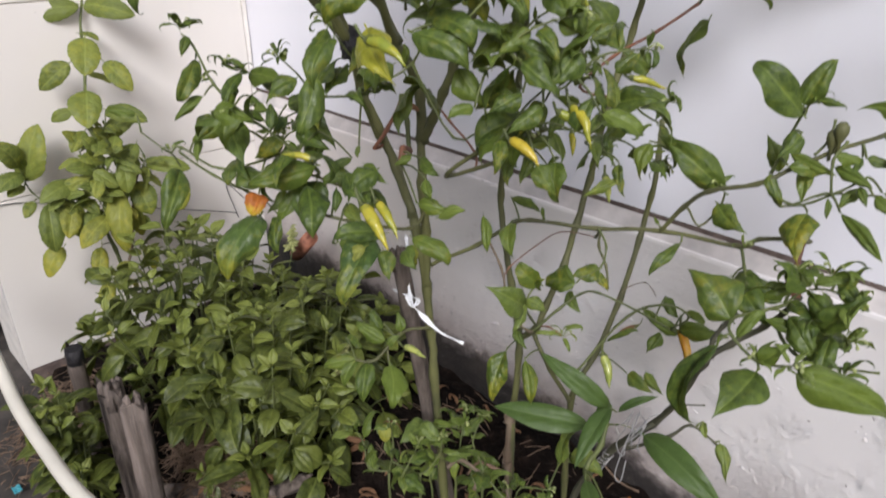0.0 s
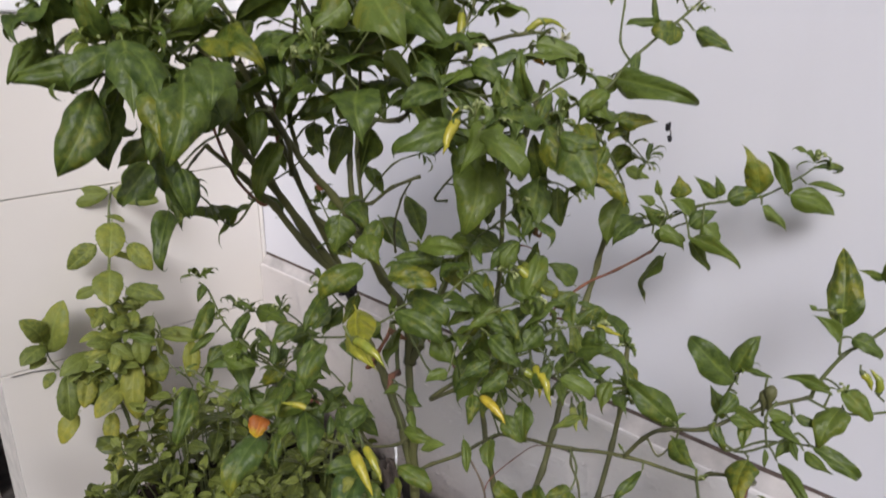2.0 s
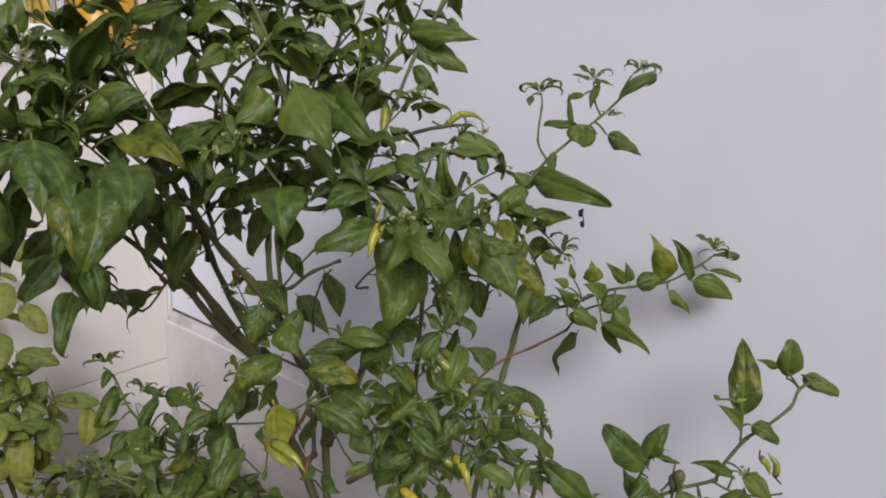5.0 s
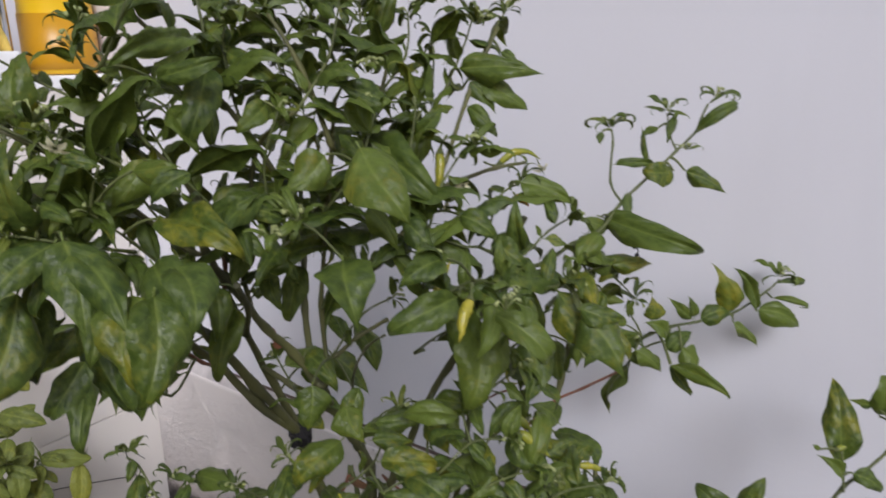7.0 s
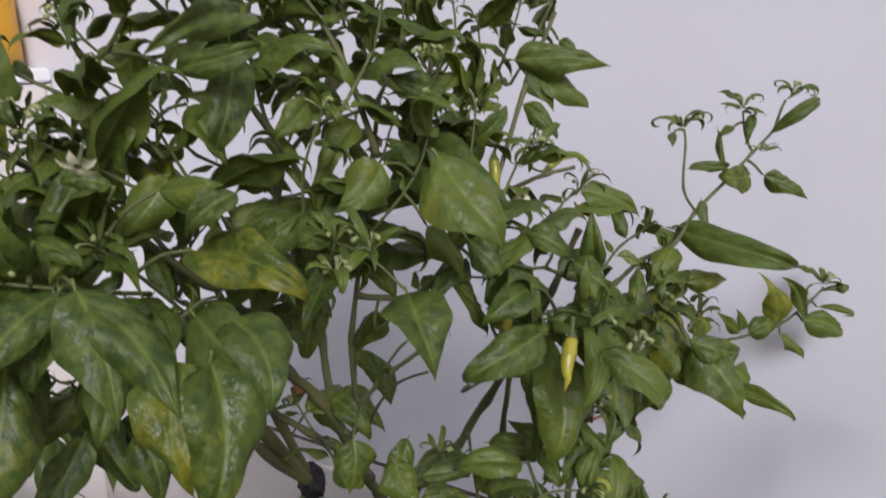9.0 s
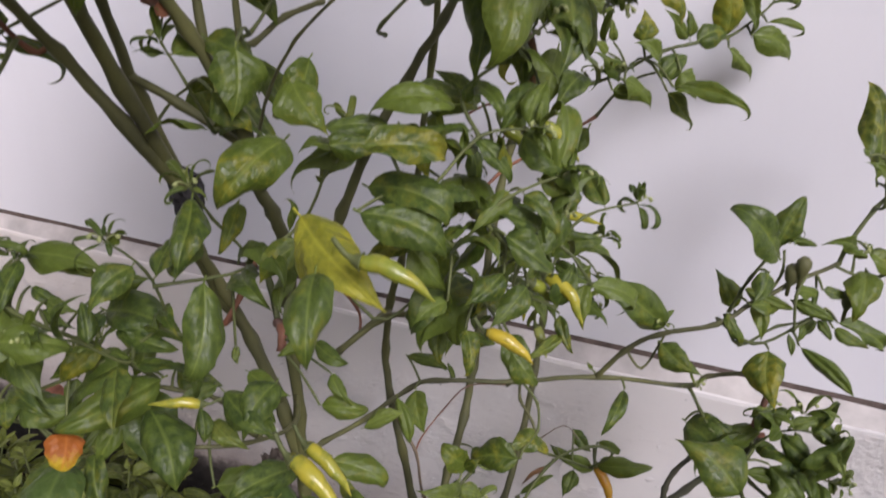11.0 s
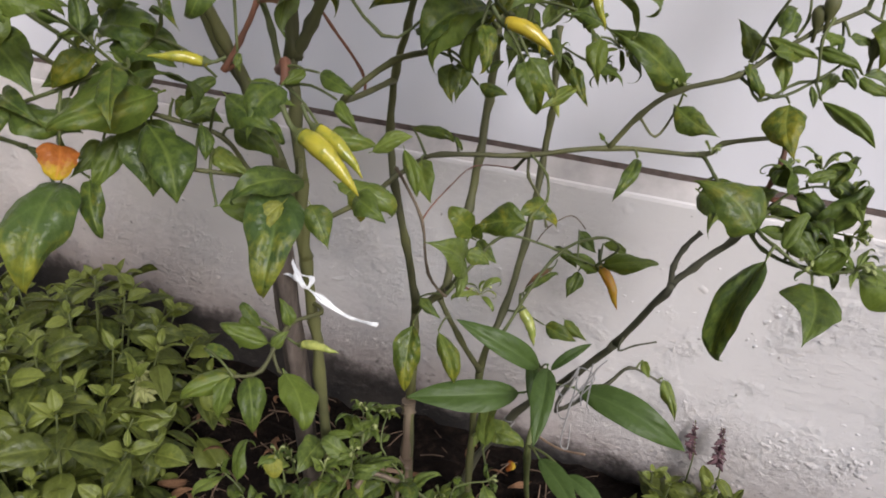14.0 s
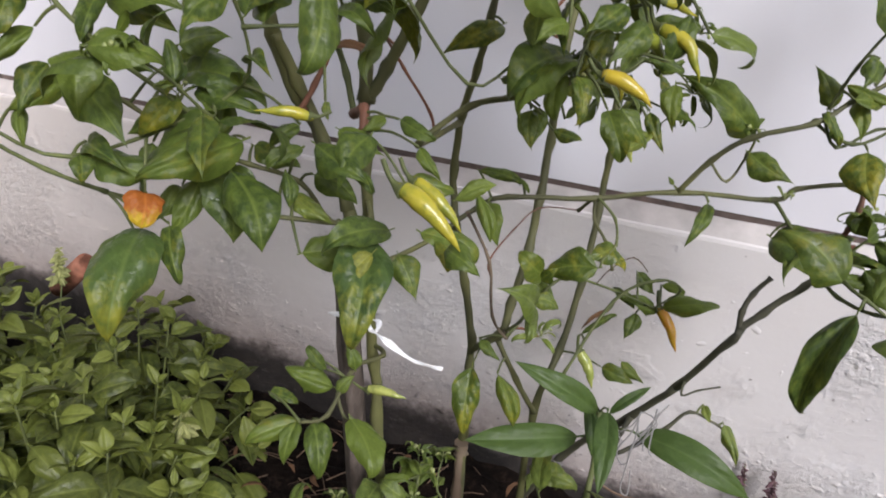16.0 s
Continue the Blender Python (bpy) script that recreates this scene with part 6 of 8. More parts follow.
stem(chili_b, [(-0.320, 0.653, 0.698), (-0.315, 0.634, 0.699), (-0.267, 0.624, 0.698), (-0.221, 0.637, 0.724), (-0.202, 0.644, 0.730), (-0.177, 0.673, 0.735), (-0.157, 0.699, 0.751), (-0.149, 0.711, 0.761)], 0.0019, 0.0009, M_TWIG)
stem(chili_b, [(-0.261, 0.637, 0.672), (-0.242, 0.636, 0.699), (-0.223, 0.644, 0.708)], 0.0014, 0.001, M_TWIG)
leaves(chili_b, [
    (-0.179, 0.671, 0.736, -0.198, 0.666, 0.780, -69, 1),
    (-0.272, 0.683, 0.652, -0.287, 0.680, 0.596, -30, 1.0),
    (-0.210, 0.611, 0.700, -0.194, 0.619, 0.674, 67, 0.8),
    (-0.204, 0.643, 0.734, -0.223, 0.630, 0.754, -68, 0.8),
    (-0.234, 0.626, 0.731, -0.237, 0.629, 0.753, 7, 1.5)], "i")
leaves(chili_b, [
    (-0.162, 0.690, 0.737, -0.182, 0.680, 0.774, -74, 0.7),
    (-0.160, 0.691, 0.736, -0.129, 0.718, 0.717, 64, 0.95),
    (-0.203, 0.645, 0.735, -0.210, 0.644, 0.754, -64, 0.9),
    (-0.198, 0.649, 0.732, -0.178, 0.672, 0.737, 52, 1.1),
    (-0.204, 0.621, 0.713, -0.191, 0.629, 0.694, 68, 1.5),
    (-0.205, 0.602, 0.705, -0.160, 0.599, 0.688, 45, 0.6),
    (-0.240, 0.610, 0.706, -0.221, 0.623, 0.684, 65, 1.2),
    (-0.217, 0.621, 0.709, -0.202, 0.641, 0.722, 47, 1.1),
    (-0.295, 0.632, 0.720, -0.297, 0.613, 0.673, -35, 1.2),
    (-0.274, 0.634, 0.703, -0.288, 0.609, 0.676, -47, 1.2),
    (-0.247, 0.632, 0.704, -0.267, 0.617, 0.721, -63, 1)], "g")
leaves(chili_b, [
    (-0.221, 0.634, 0.716, -0.239, 0.619, 0.730, -63, 1.3),
    (-0.248, 0.614, 0.697, -0.228, 0.633, 0.689, 57, 1)], "g")
leaves(chili_b, [
    (-0.151, 0.708, 0.758, -0.129, 0.730, 0.754, 59, 0.7),
    (-0.151, 0.704, 0.745, -0.128, 0.724, 0.733, 64, 0.6)], "k")
leaves(chili_b, [
    (-0.175, 0.671, 0.727, -0.156, 0.684, 0.703, 71, 0.75),
    (-0.257, 0.627, 0.721, -0.270, 0.616, 0.729, -62, 1),
    (-0.255, 0.632, 0.729, -0.259, 0.633, 0.743, -50, 1),
    (-0.271, 0.595, 0.759, -0.254, 0.609, 0.749, 63, 1),
    (-0.288, 0.602, 0.743, -0.273, 0.611, 0.721, 66, 1)], "n")
tuft(chili_b, (-0.150, 0.711, 0.764), 0.02, 7, "k", 4, (0, 0, 1))
tuft(chili_b, (-0.242, 0.624, 0.710), 0.014, 5, "k", 2, (0, 0, 1))
tuft(chili_b, (-0.259, 0.621, 0.707), 0.014, 5, "k", 2, (0, 0, 1))
stem(chili_b, [(-0.266, 0.442, 0.823), (-0.264, 0.473, 0.819), (-0.255, 0.500, 0.828), (-0.237, 0.509, 0.839), (-0.229, 0.523, 0.858), (-0.213, 0.539, 0.878), (-0.203, 0.555, 0.892), (-0.192, 0.565, 0.907)], 0.0019, 0.001, M_TWIG)
stem(chili_b, [(-0.229, 0.523, 0.858), (-0.237, 0.520, 0.872), (-0.239, 0.526, 0.898), (-0.241, 0.527, 0.908)], 0.0011, 0.0008, M_TWIG)
stem(chili_b, [(-0.202, 0.556, 0.892), (-0.208, 0.554, 0.904), (-0.211, 0.555, 0.918)], 0.001, 0.0007, M_TWIG)
stem(chili_b, [(-0.255, 0.500, 0.828), (-0.242, 0.506, 0.802), (-0.236, 0.520, 0.781), (-0.237, 0.540, 0.756)], 0.0014, 0.001, M_TWIG)
leaves(chili_b, [
    (-0.240, 0.520, 0.845, -0.174, 0.526, 0.828, 61, 0.7),
    (-0.194, 0.553, 0.879, -0.167, 0.562, 0.864, 64, 0.8),
    (-0.236, 0.525, 0.884, -0.217, 0.544, 0.882, 67, 0.6),
    (-0.227, 0.528, 0.864, -0.224, 0.525, 0.846, -12, 0.9),
    (-0.206, 0.553, 0.917, -0.207, 0.546, 0.898, -34, 0.7),
    (-0.246, 0.522, 0.907, -0.246, 0.519, 0.898, -28, 1.3),
    (-0.238, 0.522, 0.837, -0.254, 0.508, 0.846, -67, 1.3),
    (-0.238, 0.507, 0.837, -0.247, 0.489, 0.814, -52, 1.2),
    (-0.247, 0.496, 0.832, -0.231, 0.506, 0.814, 67, 1.1)], "g")
leaves(chili_b, [
    (-0.203, 0.550, 0.879, -0.220, 0.533, 0.879, -65, 1.7),
    (-0.228, 0.510, 0.814, -0.206, 0.532, 0.813, 60, 0.9),
    (-0.217, 0.537, 0.884, -0.224, 0.539, 0.911, -41, 0.4),
    (-0.215, 0.548, 0.909, -0.223, 0.537, 0.902, -60, 0.8),
    (-0.231, 0.500, 0.796, -0.236, 0.485, 0.769, -45, 1),
    (-0.232, 0.533, 0.805, -0.242, 0.519, 0.795, -54, 1)], "i")
leaves(chili_b, [
    (-0.193, 0.563, 0.905, -0.165, 0.584, 0.925, 67, 0.8),
    (-0.214, 0.553, 0.920, -0.224, 0.543, 0.923, -71, 0.6),
    (-0.209, 0.558, 0.920, -0.199, 0.567, 0.914, 75, 0.5),
    (-0.188, 0.574, 0.925, -0.180, 0.585, 0.931, 60, 0.5)], "k")
tuft(chili_b, (-0.242, 0.528, 0.910), 0.02, 6, "k", 5, (0, 0, 1))
tuft(chili_b, (-0.211, 0.556, 0.920), 0.016, 5, "k", 4, (0, 0, 1))
tuft(chili_b, (-0.185, 0.580, 0.930), 0.016, 6, "k", 4, (0, 0, 1))
tuft(chili_b, (-0.198, 0.560, 0.893), 0.012, 4, "k", 2, (0, 0, 1))
shoot(chili_b, [(-0.244, 0.505, 0.807), (-0.246, 0.519, 0.809), (-0.230, 0.531, 0.795), (-0.223, 0.548, 0.778)], 5, 0.04, 0.001, "nni", 0.4)
shoot(chili_b, [(-0.257, 0.493, 0.826), (-0.248, 0.491, 0.823), (-0.248, 0.484, 0.800), (-0.241, 0.484, 0.778)], 5, 0.045, 0.001, "gi", 0.6)

# leaning chili plant
chili_c = thing("chili_plant", (-0.310, 0.570, 0.030), "leaning chili plant with a tied grey branch and hanging leaves", "chili plant", "chili plants in the bed")
stem(chili_c, [(-0.330, 0.600, 0.000), (-0.315, 0.612, 0.090), (-0.273, 0.614, 0.186), (-0.222, 0.595, 0.262), (-0.190, 0.570, 0.325)], 0.0046, 0.0036, M_BRANCH, name="stem")
stem(chili_c, [(-0.190, 0.570, 0.325), (-0.162, 0.545, 0.395), (-0.159, 0.547, 0.402), (-0.146, 0.553, 0.418), (-0.124, 0.558, 0.444), (-0.113, 0.558, 0.460), (-0.104, 0.555, 0.480)], 0.0035, 0.0024, M_BRANCH)
stem(chili_c, [(-0.159, 0.547, 0.401), (-0.160, 0.550, 0.416), (-0.156, 0.554, 0.430), (-0.147, 0.557, 0.445)], 0.0027, 0.002, M_BRANCH)
stem(chili_c, [(-0.219, 0.593, 0.267), (-0.227, 0.551, 0.254), (-0.190, 0.567, 0.283), (-0.175, 0.572, 0.303), (-0.150, 0.575, 0.295), (-0.138, 0.574, 0.285)], 0.0028, 0.0008, M_BRANCH)
stem(chili_c, [(-0.185, 0.566, 0.337), (-0.186, 0.548, 0.333), (-0.175, 0.554, 0.337), (-0.159, 0.557, 0.344)], 0.0011, 0.0008, M_BRANCH)
stem(chili_c, [(-0.104, 0.555, 0.480), (-0.114, 0.550, 0.484), (-0.112, 0.549, 0.495), (-0.110, 0.549, 0.510), (-0.110, 0.553, 0.524)], 0.0022, 0.002, M_RED)
stem(chili_c, [(-0.418, 0.465, 0.424), (-0.414, 0.480, 0.427), (-0.386, 0.499, 0.446), (-0.358, 0.516, 0.471), (-0.339, 0.521, 0.480), (-0.280, 0.539, 0.485), (-0.223, 0.553, 0.497), (-0.159, 0.565, 0.500), (-0.147, 0.568, 0.510), (-0.113, 0.573, 0.518), (-0.110, 0.553, 0.524)], 0.0024, 0.0018)
stem(chili_c, [(-0.223, 0.553, 0.497), (-0.206, 0.553, 0.524), (-0.185, 0.548, 0.545), (-0.150, 0.551, 0.560), (-0.131, 0.562, 0.575), (-0.111, 0.571, 0.590), (-0.083, 0.583, 0.606)], 0.0023, 0.0017)
stem(chili_c, [(-0.207, 0.553, 0.522), (-0.206, 0.561, 0.520), (-0.193, 0.559, 0.509), (-0.184, 0.571, 0.524)], 0.0012, 0.001)
stem(chili_c, [(-0.147, 0.553, 0.562), (-0.149, 0.563, 0.558), (-0.125, 0.556, 0.549), (-0.101, 0.565, 0.562), (-0.085, 0.573, 0.577)], 0.0016, 0.0009, M_TWIG)
stem(chili_c, [(-0.158, 0.565, 0.499), (-0.148, 0.552, 0.490), (-0.139, 0.540, 0.484)], 0.0016, 0.0012, M_TWIG)
stem(chili_c, [(-0.121, 0.566, 0.586), (-0.116, 0.574, 0.597), (-0.117, 0.581, 0.610)], 0.0012, 0.001, M_TWIG)
stem(chili_c, [(-0.102, 0.568, 0.600), (-0.106, 0.560, 0.587), (-0.102, 0.560, 0.563), (-0.103, 0.565, 0.561)], 0.0012, 0.001, M_TWIG)
stem(chili_c, [(-0.117, 0.558, 0.454), (-0.106, 0.543, 0.447), (-0.085, 0.526, 0.448), (-0.059, 0.526, 0.452), (-0.035, 0.526, 0.460)], 0.0018, 0.001, M_TWIG)
leaves(chili_c, [
    (-0.183, 0.568, 0.541, -0.239, 0.553, 0.579, -72, 0.85),
    (-0.183, 0.563, 0.531, -0.151, 0.554, 0.517, 56, 1),
    (-0.141, 0.562, 0.569, -0.158, 0.570, 0.593, -59, 0.9),
    (-0.137, 0.565, 0.584, -0.104, 0.571, 0.573, 68, 0.6),
    (-0.126, 0.571, 0.575, -0.120, 0.559, 0.550, 27, 0.9),
    (-0.106, 0.568, 0.580, -0.081, 0.571, 0.570, 70, 0.8),
    (-0.088, 0.568, 0.570, -0.079, 0.565, 0.559, 67, 1),
    (-0.077, 0.570, 0.565, -0.054, 0.572, 0.555, 70, 0.8),
    (-0.094, 0.567, 0.548, -0.058, 0.555, 0.526, 61, 0.6)], "g")
leaves(chili_c, [
    (-0.155, 0.554, 0.476, -0.114, 0.534, 0.457, 49, 1.1),
    (-0.095, 0.545, 0.489, -0.069, 0.545, 0.472, 63, 1.1),
    (-0.078, 0.530, 0.473, -0.055, 0.543, 0.504, 38, 1),
    (-0.113, 0.544, 0.476, -0.139, 0.544, 0.491, -61, 1.1),
    (-0.100, 0.526, 0.477, -0.072, 0.520, 0.450, 61, 1),
    (-0.079, 0.548, 0.506, -0.055, 0.548, 0.491, 65, 1),
    (-0.128, 0.540, 0.478, -0.105, 0.553, 0.487, 44, 1),
    (-0.348, 0.503, 0.480, -0.335, 0.493, 0.452, 25, 1.1),
    (-0.362, 0.520, 0.497, -0.333, 0.525, 0.489, 55, 0.8)], "g")
leaves(chili_c, [
    (-0.332, 0.528, 0.493, -0.325, 0.525, 0.484, 38, 0.8),
    (-0.227, 0.555, 0.501, -0.232, 0.556, 0.506, -56, 1)], "g")
# twig that reaches forward with the large hanging leaves
stem(chili_c, [(-0.106, 0.555, 0.474), (-0.118, 0.515, 0.478), (-0.121, 0.478, 0.487), (-0.112, 0.456, 0.488), (-0.091, 0.453, 0.478), (-0.070, 0.453, 0.484)], 0.0017, 0.001, M_TWIG)
leaves(chili_c, [
    (-0.116, 0.447, 0.482, -0.121, 0.455, 0.406, 52, 0.56),
    (-0.089, 0.450, 0.472, -0.094, 0.403, 0.458, -5, 1.35),
    (-0.067, 0.454, 0.480, -0.017, 0.507, 0.439, 52, 0.66),
    (-0.121, 0.475, 0.487, -0.164, 0.486, 0.507, -47, 1.25),
    (-0.090, 0.453, 0.478, -0.076, 0.462, 0.494, 43, 1.1),
    (-0.108, 0.455, 0.488, -0.098, 0.470, 0.503, 29, 1)], "g")
tuft(chili_c, (-0.070, 0.453, 0.485), 0.016, 6, "n", 3, (0.4, -0.3, 0.6))
tuft(chili_c, (-0.092, 0.452, 0.480), 0.014, 5, "n", 3, (0.2, -0.5, 0.6))
leaves(chili_c, [
    (-0.114, 0.558, 0.545, -0.104, 0.533, 0.515, 27, 1.2),
    (-0.058, 0.532, 0.464, -0.064, 0.535, 0.474, -57, 1)], "i")
leaves(chili_c, [
    (-0.202, 0.548, 0.494, -0.211, 0.520, 0.470, -17, 0.9)], "k")
leaves(chili_c, [
    (-0.104, 0.563, 0.558, -0.100, 0.557, 0.545, 37, 0.8),
    (-0.146, 0.577, 0.296, -0.129, 0.566, 0.264, 40, 0.7),
    (-0.165, 0.578, 0.309, -0.157, 0.574, 0.296, 42, 1),
    (-0.116, 0.544, 0.500, -0.099, 0.552, 0.504, 47, 1),
    (-0.092, 0.541, 0.501, -0.076, 0.549, 0.506, 46, 1),
    (-0.097, 0.548, 0.494, -0.107, 0.551, 0.507, -60, 1)], "n")
shoot(chili_c, [(-0.110, 0.552, 0.483), (-0.110, 0.545, 0.476), (-0.099, 0.545, 0.491), (-0.081, 0.544, 0.499), (-0.064, 0.542, 0.495)], 7, 0.036, 0.0013, "ggn", 0.5)
shoot(chili_c, [(-0.092, 0.532, 0.447), (-0.090, 0.535, 0.468), (-0.075, 0.532, 0.473), (-0.056, 0.527, 0.475)], 6, 0.036, 0.0012, "ggn", 0.5)
tuft(chili_c, (-0.185, 0.564, 0.545), 0.014, 5, "k", 3, (0, 0, 1))
tuft(chili_c, (-0.154, 0.558, 0.504), 0.01, 4, "k", 2, (0, 0, 1))
tuft(chili_c, (-0.107, 0.544, 0.505), 0.018, 6, "k", 2, (0, 0, 1))
tuft(chili_c, (-0.085, 0.548, 0.509), 0.018, 6, "k", 2, (0, 0, 1))
tuft(chili_c, (-0.054, 0.516, 0.454), 0.016, 6, "k", 2, (0, 0, 1))
leaves(chili_c, [
    (-0.126, 0.539, 0.620, -0.161, 0.527, 0.650, -55, 1.1),
    (-0.127, 0.540, 0.626, -0.118, 0.558, 0.653, 37, 1.1),
    (-0.127, 0.548, 0.604, -0.135, 0.531, 0.587, -33, 1.2),
    (-0.132, 0.554, 0.578, -0.113, 0.571, 0.572, 48, 1),
    (-0.145, 0.555, 0.568, -0.133, 0.557, 0.545, 55, 0.9),
    (-0.121, 0.544, 0.630, -0.106, 0.557, 0.623, 54, 0.5),
    (-0.106, 0.564, 0.589, -0.090, 0.577, 0.582, 51, 1.2),
    (-0.089, 0.574, 0.589, -0.078, 0.583, 0.584, 51, 1.2),
    (-0.074, 0.578, 0.566, -0.045, 0.592, 0.545, 53, 0.8),
    (-0.074, 0.592, 0.609, -0.100, 0.563, 0.623, -54, 0.6),
    (-0.066, 0.595, 0.614, -0.049, 0.603, 0.593, 66, 1.2)], "g")
leaves(chili_c, [
    (-0.090, 0.584, 0.563, -0.097, 0.570, 0.549, -30, 1),
    (-0.093, 0.577, 0.588, -0.095, 0.569, 0.575, -22, 0.7)], "g")
leaves(chili_c, [
    (-0.064, 0.595, 0.599, -0.068, 0.572, 0.571, -18, 1.3)], "i")
pepper(chili_c, (-0.045, 0.609, 0.614), (-0.054, 0.609, 0.632), 0.0036, 0.2)
tuft(chili_c, (-0.124, 0.543, 0.627), 0.012, 4, "k", 4, (0, 0, 1))
tuft(chili_c, (-0.064, 0.596, 0.612), 0.012, 4, "k", 4, (0, 0, 1))
bud_cup(chili_c, (-0.106, 0.563, 0.603))
bud_cup(chili_c, (-0.072, 0.579, 0.580))
bud_cup(chili_c, (-0.111, 0.566, 0.596))
stem(chili_c, [(-0.083, 0.583, 0.606), (-0.081, 0.585, 0.617), (-0.069, 0.595, 0.643), (-0.058, 0.607, 0.654), (-0.045, 0.619, 0.671), (-0.042, 0.627, 0.686), (-0.031, 0.635, 0.697)], 0.0018, 0.0012, M_TWIG)
stem(chili_c, [(-0.085, 0.581, 0.605), (-0.069, 0.588, 0.598), (-0.053, 0.600, 0.596), (-0.038, 0.611, 0.600)], 0.0013, 0.001, M_TWIG)
stem(chili_c, [(-0.146, 0.557, 0.566), (-0.133, 0.557, 0.545), (-0.110, 0.574, 0.557), (-0.078, 0.594, 0.558)], 0.0013, 0.001, M_TWIG)
stem(chili_c, [(-0.144, 0.556, 0.569), (-0.136, 0.552, 0.598), (-0.126, 0.544, 0.623)], 0.0014, 0.001, M_TWIG)
stem(chili_c, [(-0.069, 0.595, 0.643), (-0.068, 0.579, 0.650), (-0.070, 0.582, 0.665), (-0.073, 0.584, 0.678)], 0.0012, 0.001, M_TWIG)
leaves(chili_c, [
    (-0.074, 0.593, 0.663, -0.089, 0.619, 0.719, -11, 0.85)], "i")
leaves(chili_c, [
    (-0.070, 0.581, 0.660, -0.088, 0.569, 0.678, -65, 0.9),
    (-0.064, 0.588, 0.661, -0.048, 0.600, 0.645, 64, 1.2),
    (-0.061, 0.634, 0.697, -0.077, 0.619, 0.704, -57, 0.7),
    (-0.055, 0.638, 0.689, -0.058, 0.644, 0.721, -8, 1.4),
    (-0.043, 0.637, 0.694, -0.022, 0.654, 0.677, 66, 1),
    (-0.086, 0.572, 0.682, -0.091, 0.568, 0.686, -62, 1)], "g")
pepper(chili_c, (-0.076, 0.581, 0.680), (-0.070, 0.588, 0.681), 0.0025, 0.1)
pepper(chili_c, (-0.054, 0.590, 0.636), (-0.046, 0.594, 0.622), 0.0032, 0.1)

# young plant with long smooth leaves
lance = thing("seedling", (-0.245, 0.540, 0.030), "young seedling with long smooth lance-shaped green leaves", "seedling")
stem(lance, [(-0.253, 0.660, 0.020), (-0.240, 0.509, 0.229), (-0.241, 0.528, 0.264), (-0.245, 0.545, 0.298)], 0.0032, 0.0026, M_TWIG, name="stem")
leaves(lance, [
    (-0.247, 0.545, 0.298, -0.317, 0.521, 0.341, -49, 1),
    (-0.258, 0.530, 0.278, -0.341, 0.480, 0.282, -39, 1.1),
    (-0.238, 0.531, 0.310, -0.231, 0.469, 0.280, -0, 1.1),
    (-0.212, 0.557, 0.277, -0.117, 0.542, 0.257, 40, 1.1),
    (-0.226, 0.482, 0.258, -0.186, 0.444, 0.250, 24, 1.2),
    (-0.202, 0.477, 0.255, -0.167, 0.460, 0.245, 31, 1.3),
    (-0.257, 0.554, 0.300, -0.243, 0.527, 0.264, 13, 1)], "l")
leaves(lance, [
    (-0.237, 0.547, 0.297, -0.209, 0.569, 0.319, 35, 0.8)], "l")

# pale weed against the tiles
weed = thing("weed_plant", (-1.110, 0.380, 0.000), "tall pale green weed with soft rounded leaves by the tiles", "weed")
stem(weed, [(-1.105, 0.365, 0.010), (-1.110, 0.380, 0.098), (-1.110, 0.388, 0.172), (-1.112, 0.383, 0.228), (-1.115, 0.377, 0.267), (-1.112, 0.388, 0.339), (-1.120, 0.398, 0.400), (-1.134, 0.390, 0.440), (-1.166, 0.415, 0.508), (-1.201, 0.433, 0.563), (-1.214, 0.450, 0.612)], 0.0042, 0.002, M_TWIG, name="stem")
stem(weed, [(-1.110, 0.388, 0.172), (-1.100, 0.409, 0.234), (-1.095, 0.420, 0.300), (-1.098, 0.440, 0.350)], 0.003, 0.0014, M_BROWN)
stem(weed, [(-1.115, 0.377, 0.267), (-1.125, 0.345, 0.325), (-1.140, 0.310, 0.325), (-1.165, 0.295, 0.340), (-1.178, 0.292, 0.362)], 0.002, 0.0012, M_TWIG)
stem(weed, [(-1.112, 0.388, 0.339), (-1.098, 0.395, 0.370), (-1.085, 0.400, 0.385)], 0.0018, 0.0012, M_TWIG)
leaves(weed, [
    (-1.205, 0.441, 0.603, -1.267, 0.370, 0.592, -66, 0.75),
    (-1.201, 0.447, 0.605, -1.128, 0.497, 0.591, 56, 0.75),
    (-1.161, 0.425, 0.562, -1.121, 0.400, 0.513, -13, 1.3),
    (-1.166, 0.395, 0.527, -1.185, 0.349, 0.489, -70, 1),
    (-1.128, 0.435, 0.528, -1.083, 0.453, 0.487, 36, 0.9),
    (-1.203, 0.431, 0.563, -1.177, 0.451, 0.553, 11, 0.8),
    (-1.173, 0.421, 0.506, -1.141, 0.443, 0.491, 11, 0.8),
    (-1.134, 0.401, 0.489, -1.093, 0.378, 0.441, -11, 1.3),
    (-1.138, 0.377, 0.461, -1.157, 0.347, 0.446, -66, 0.9),
    (-1.101, 0.415, 0.461, -1.041, 0.451, 0.447, 47, 0.8)], "w")
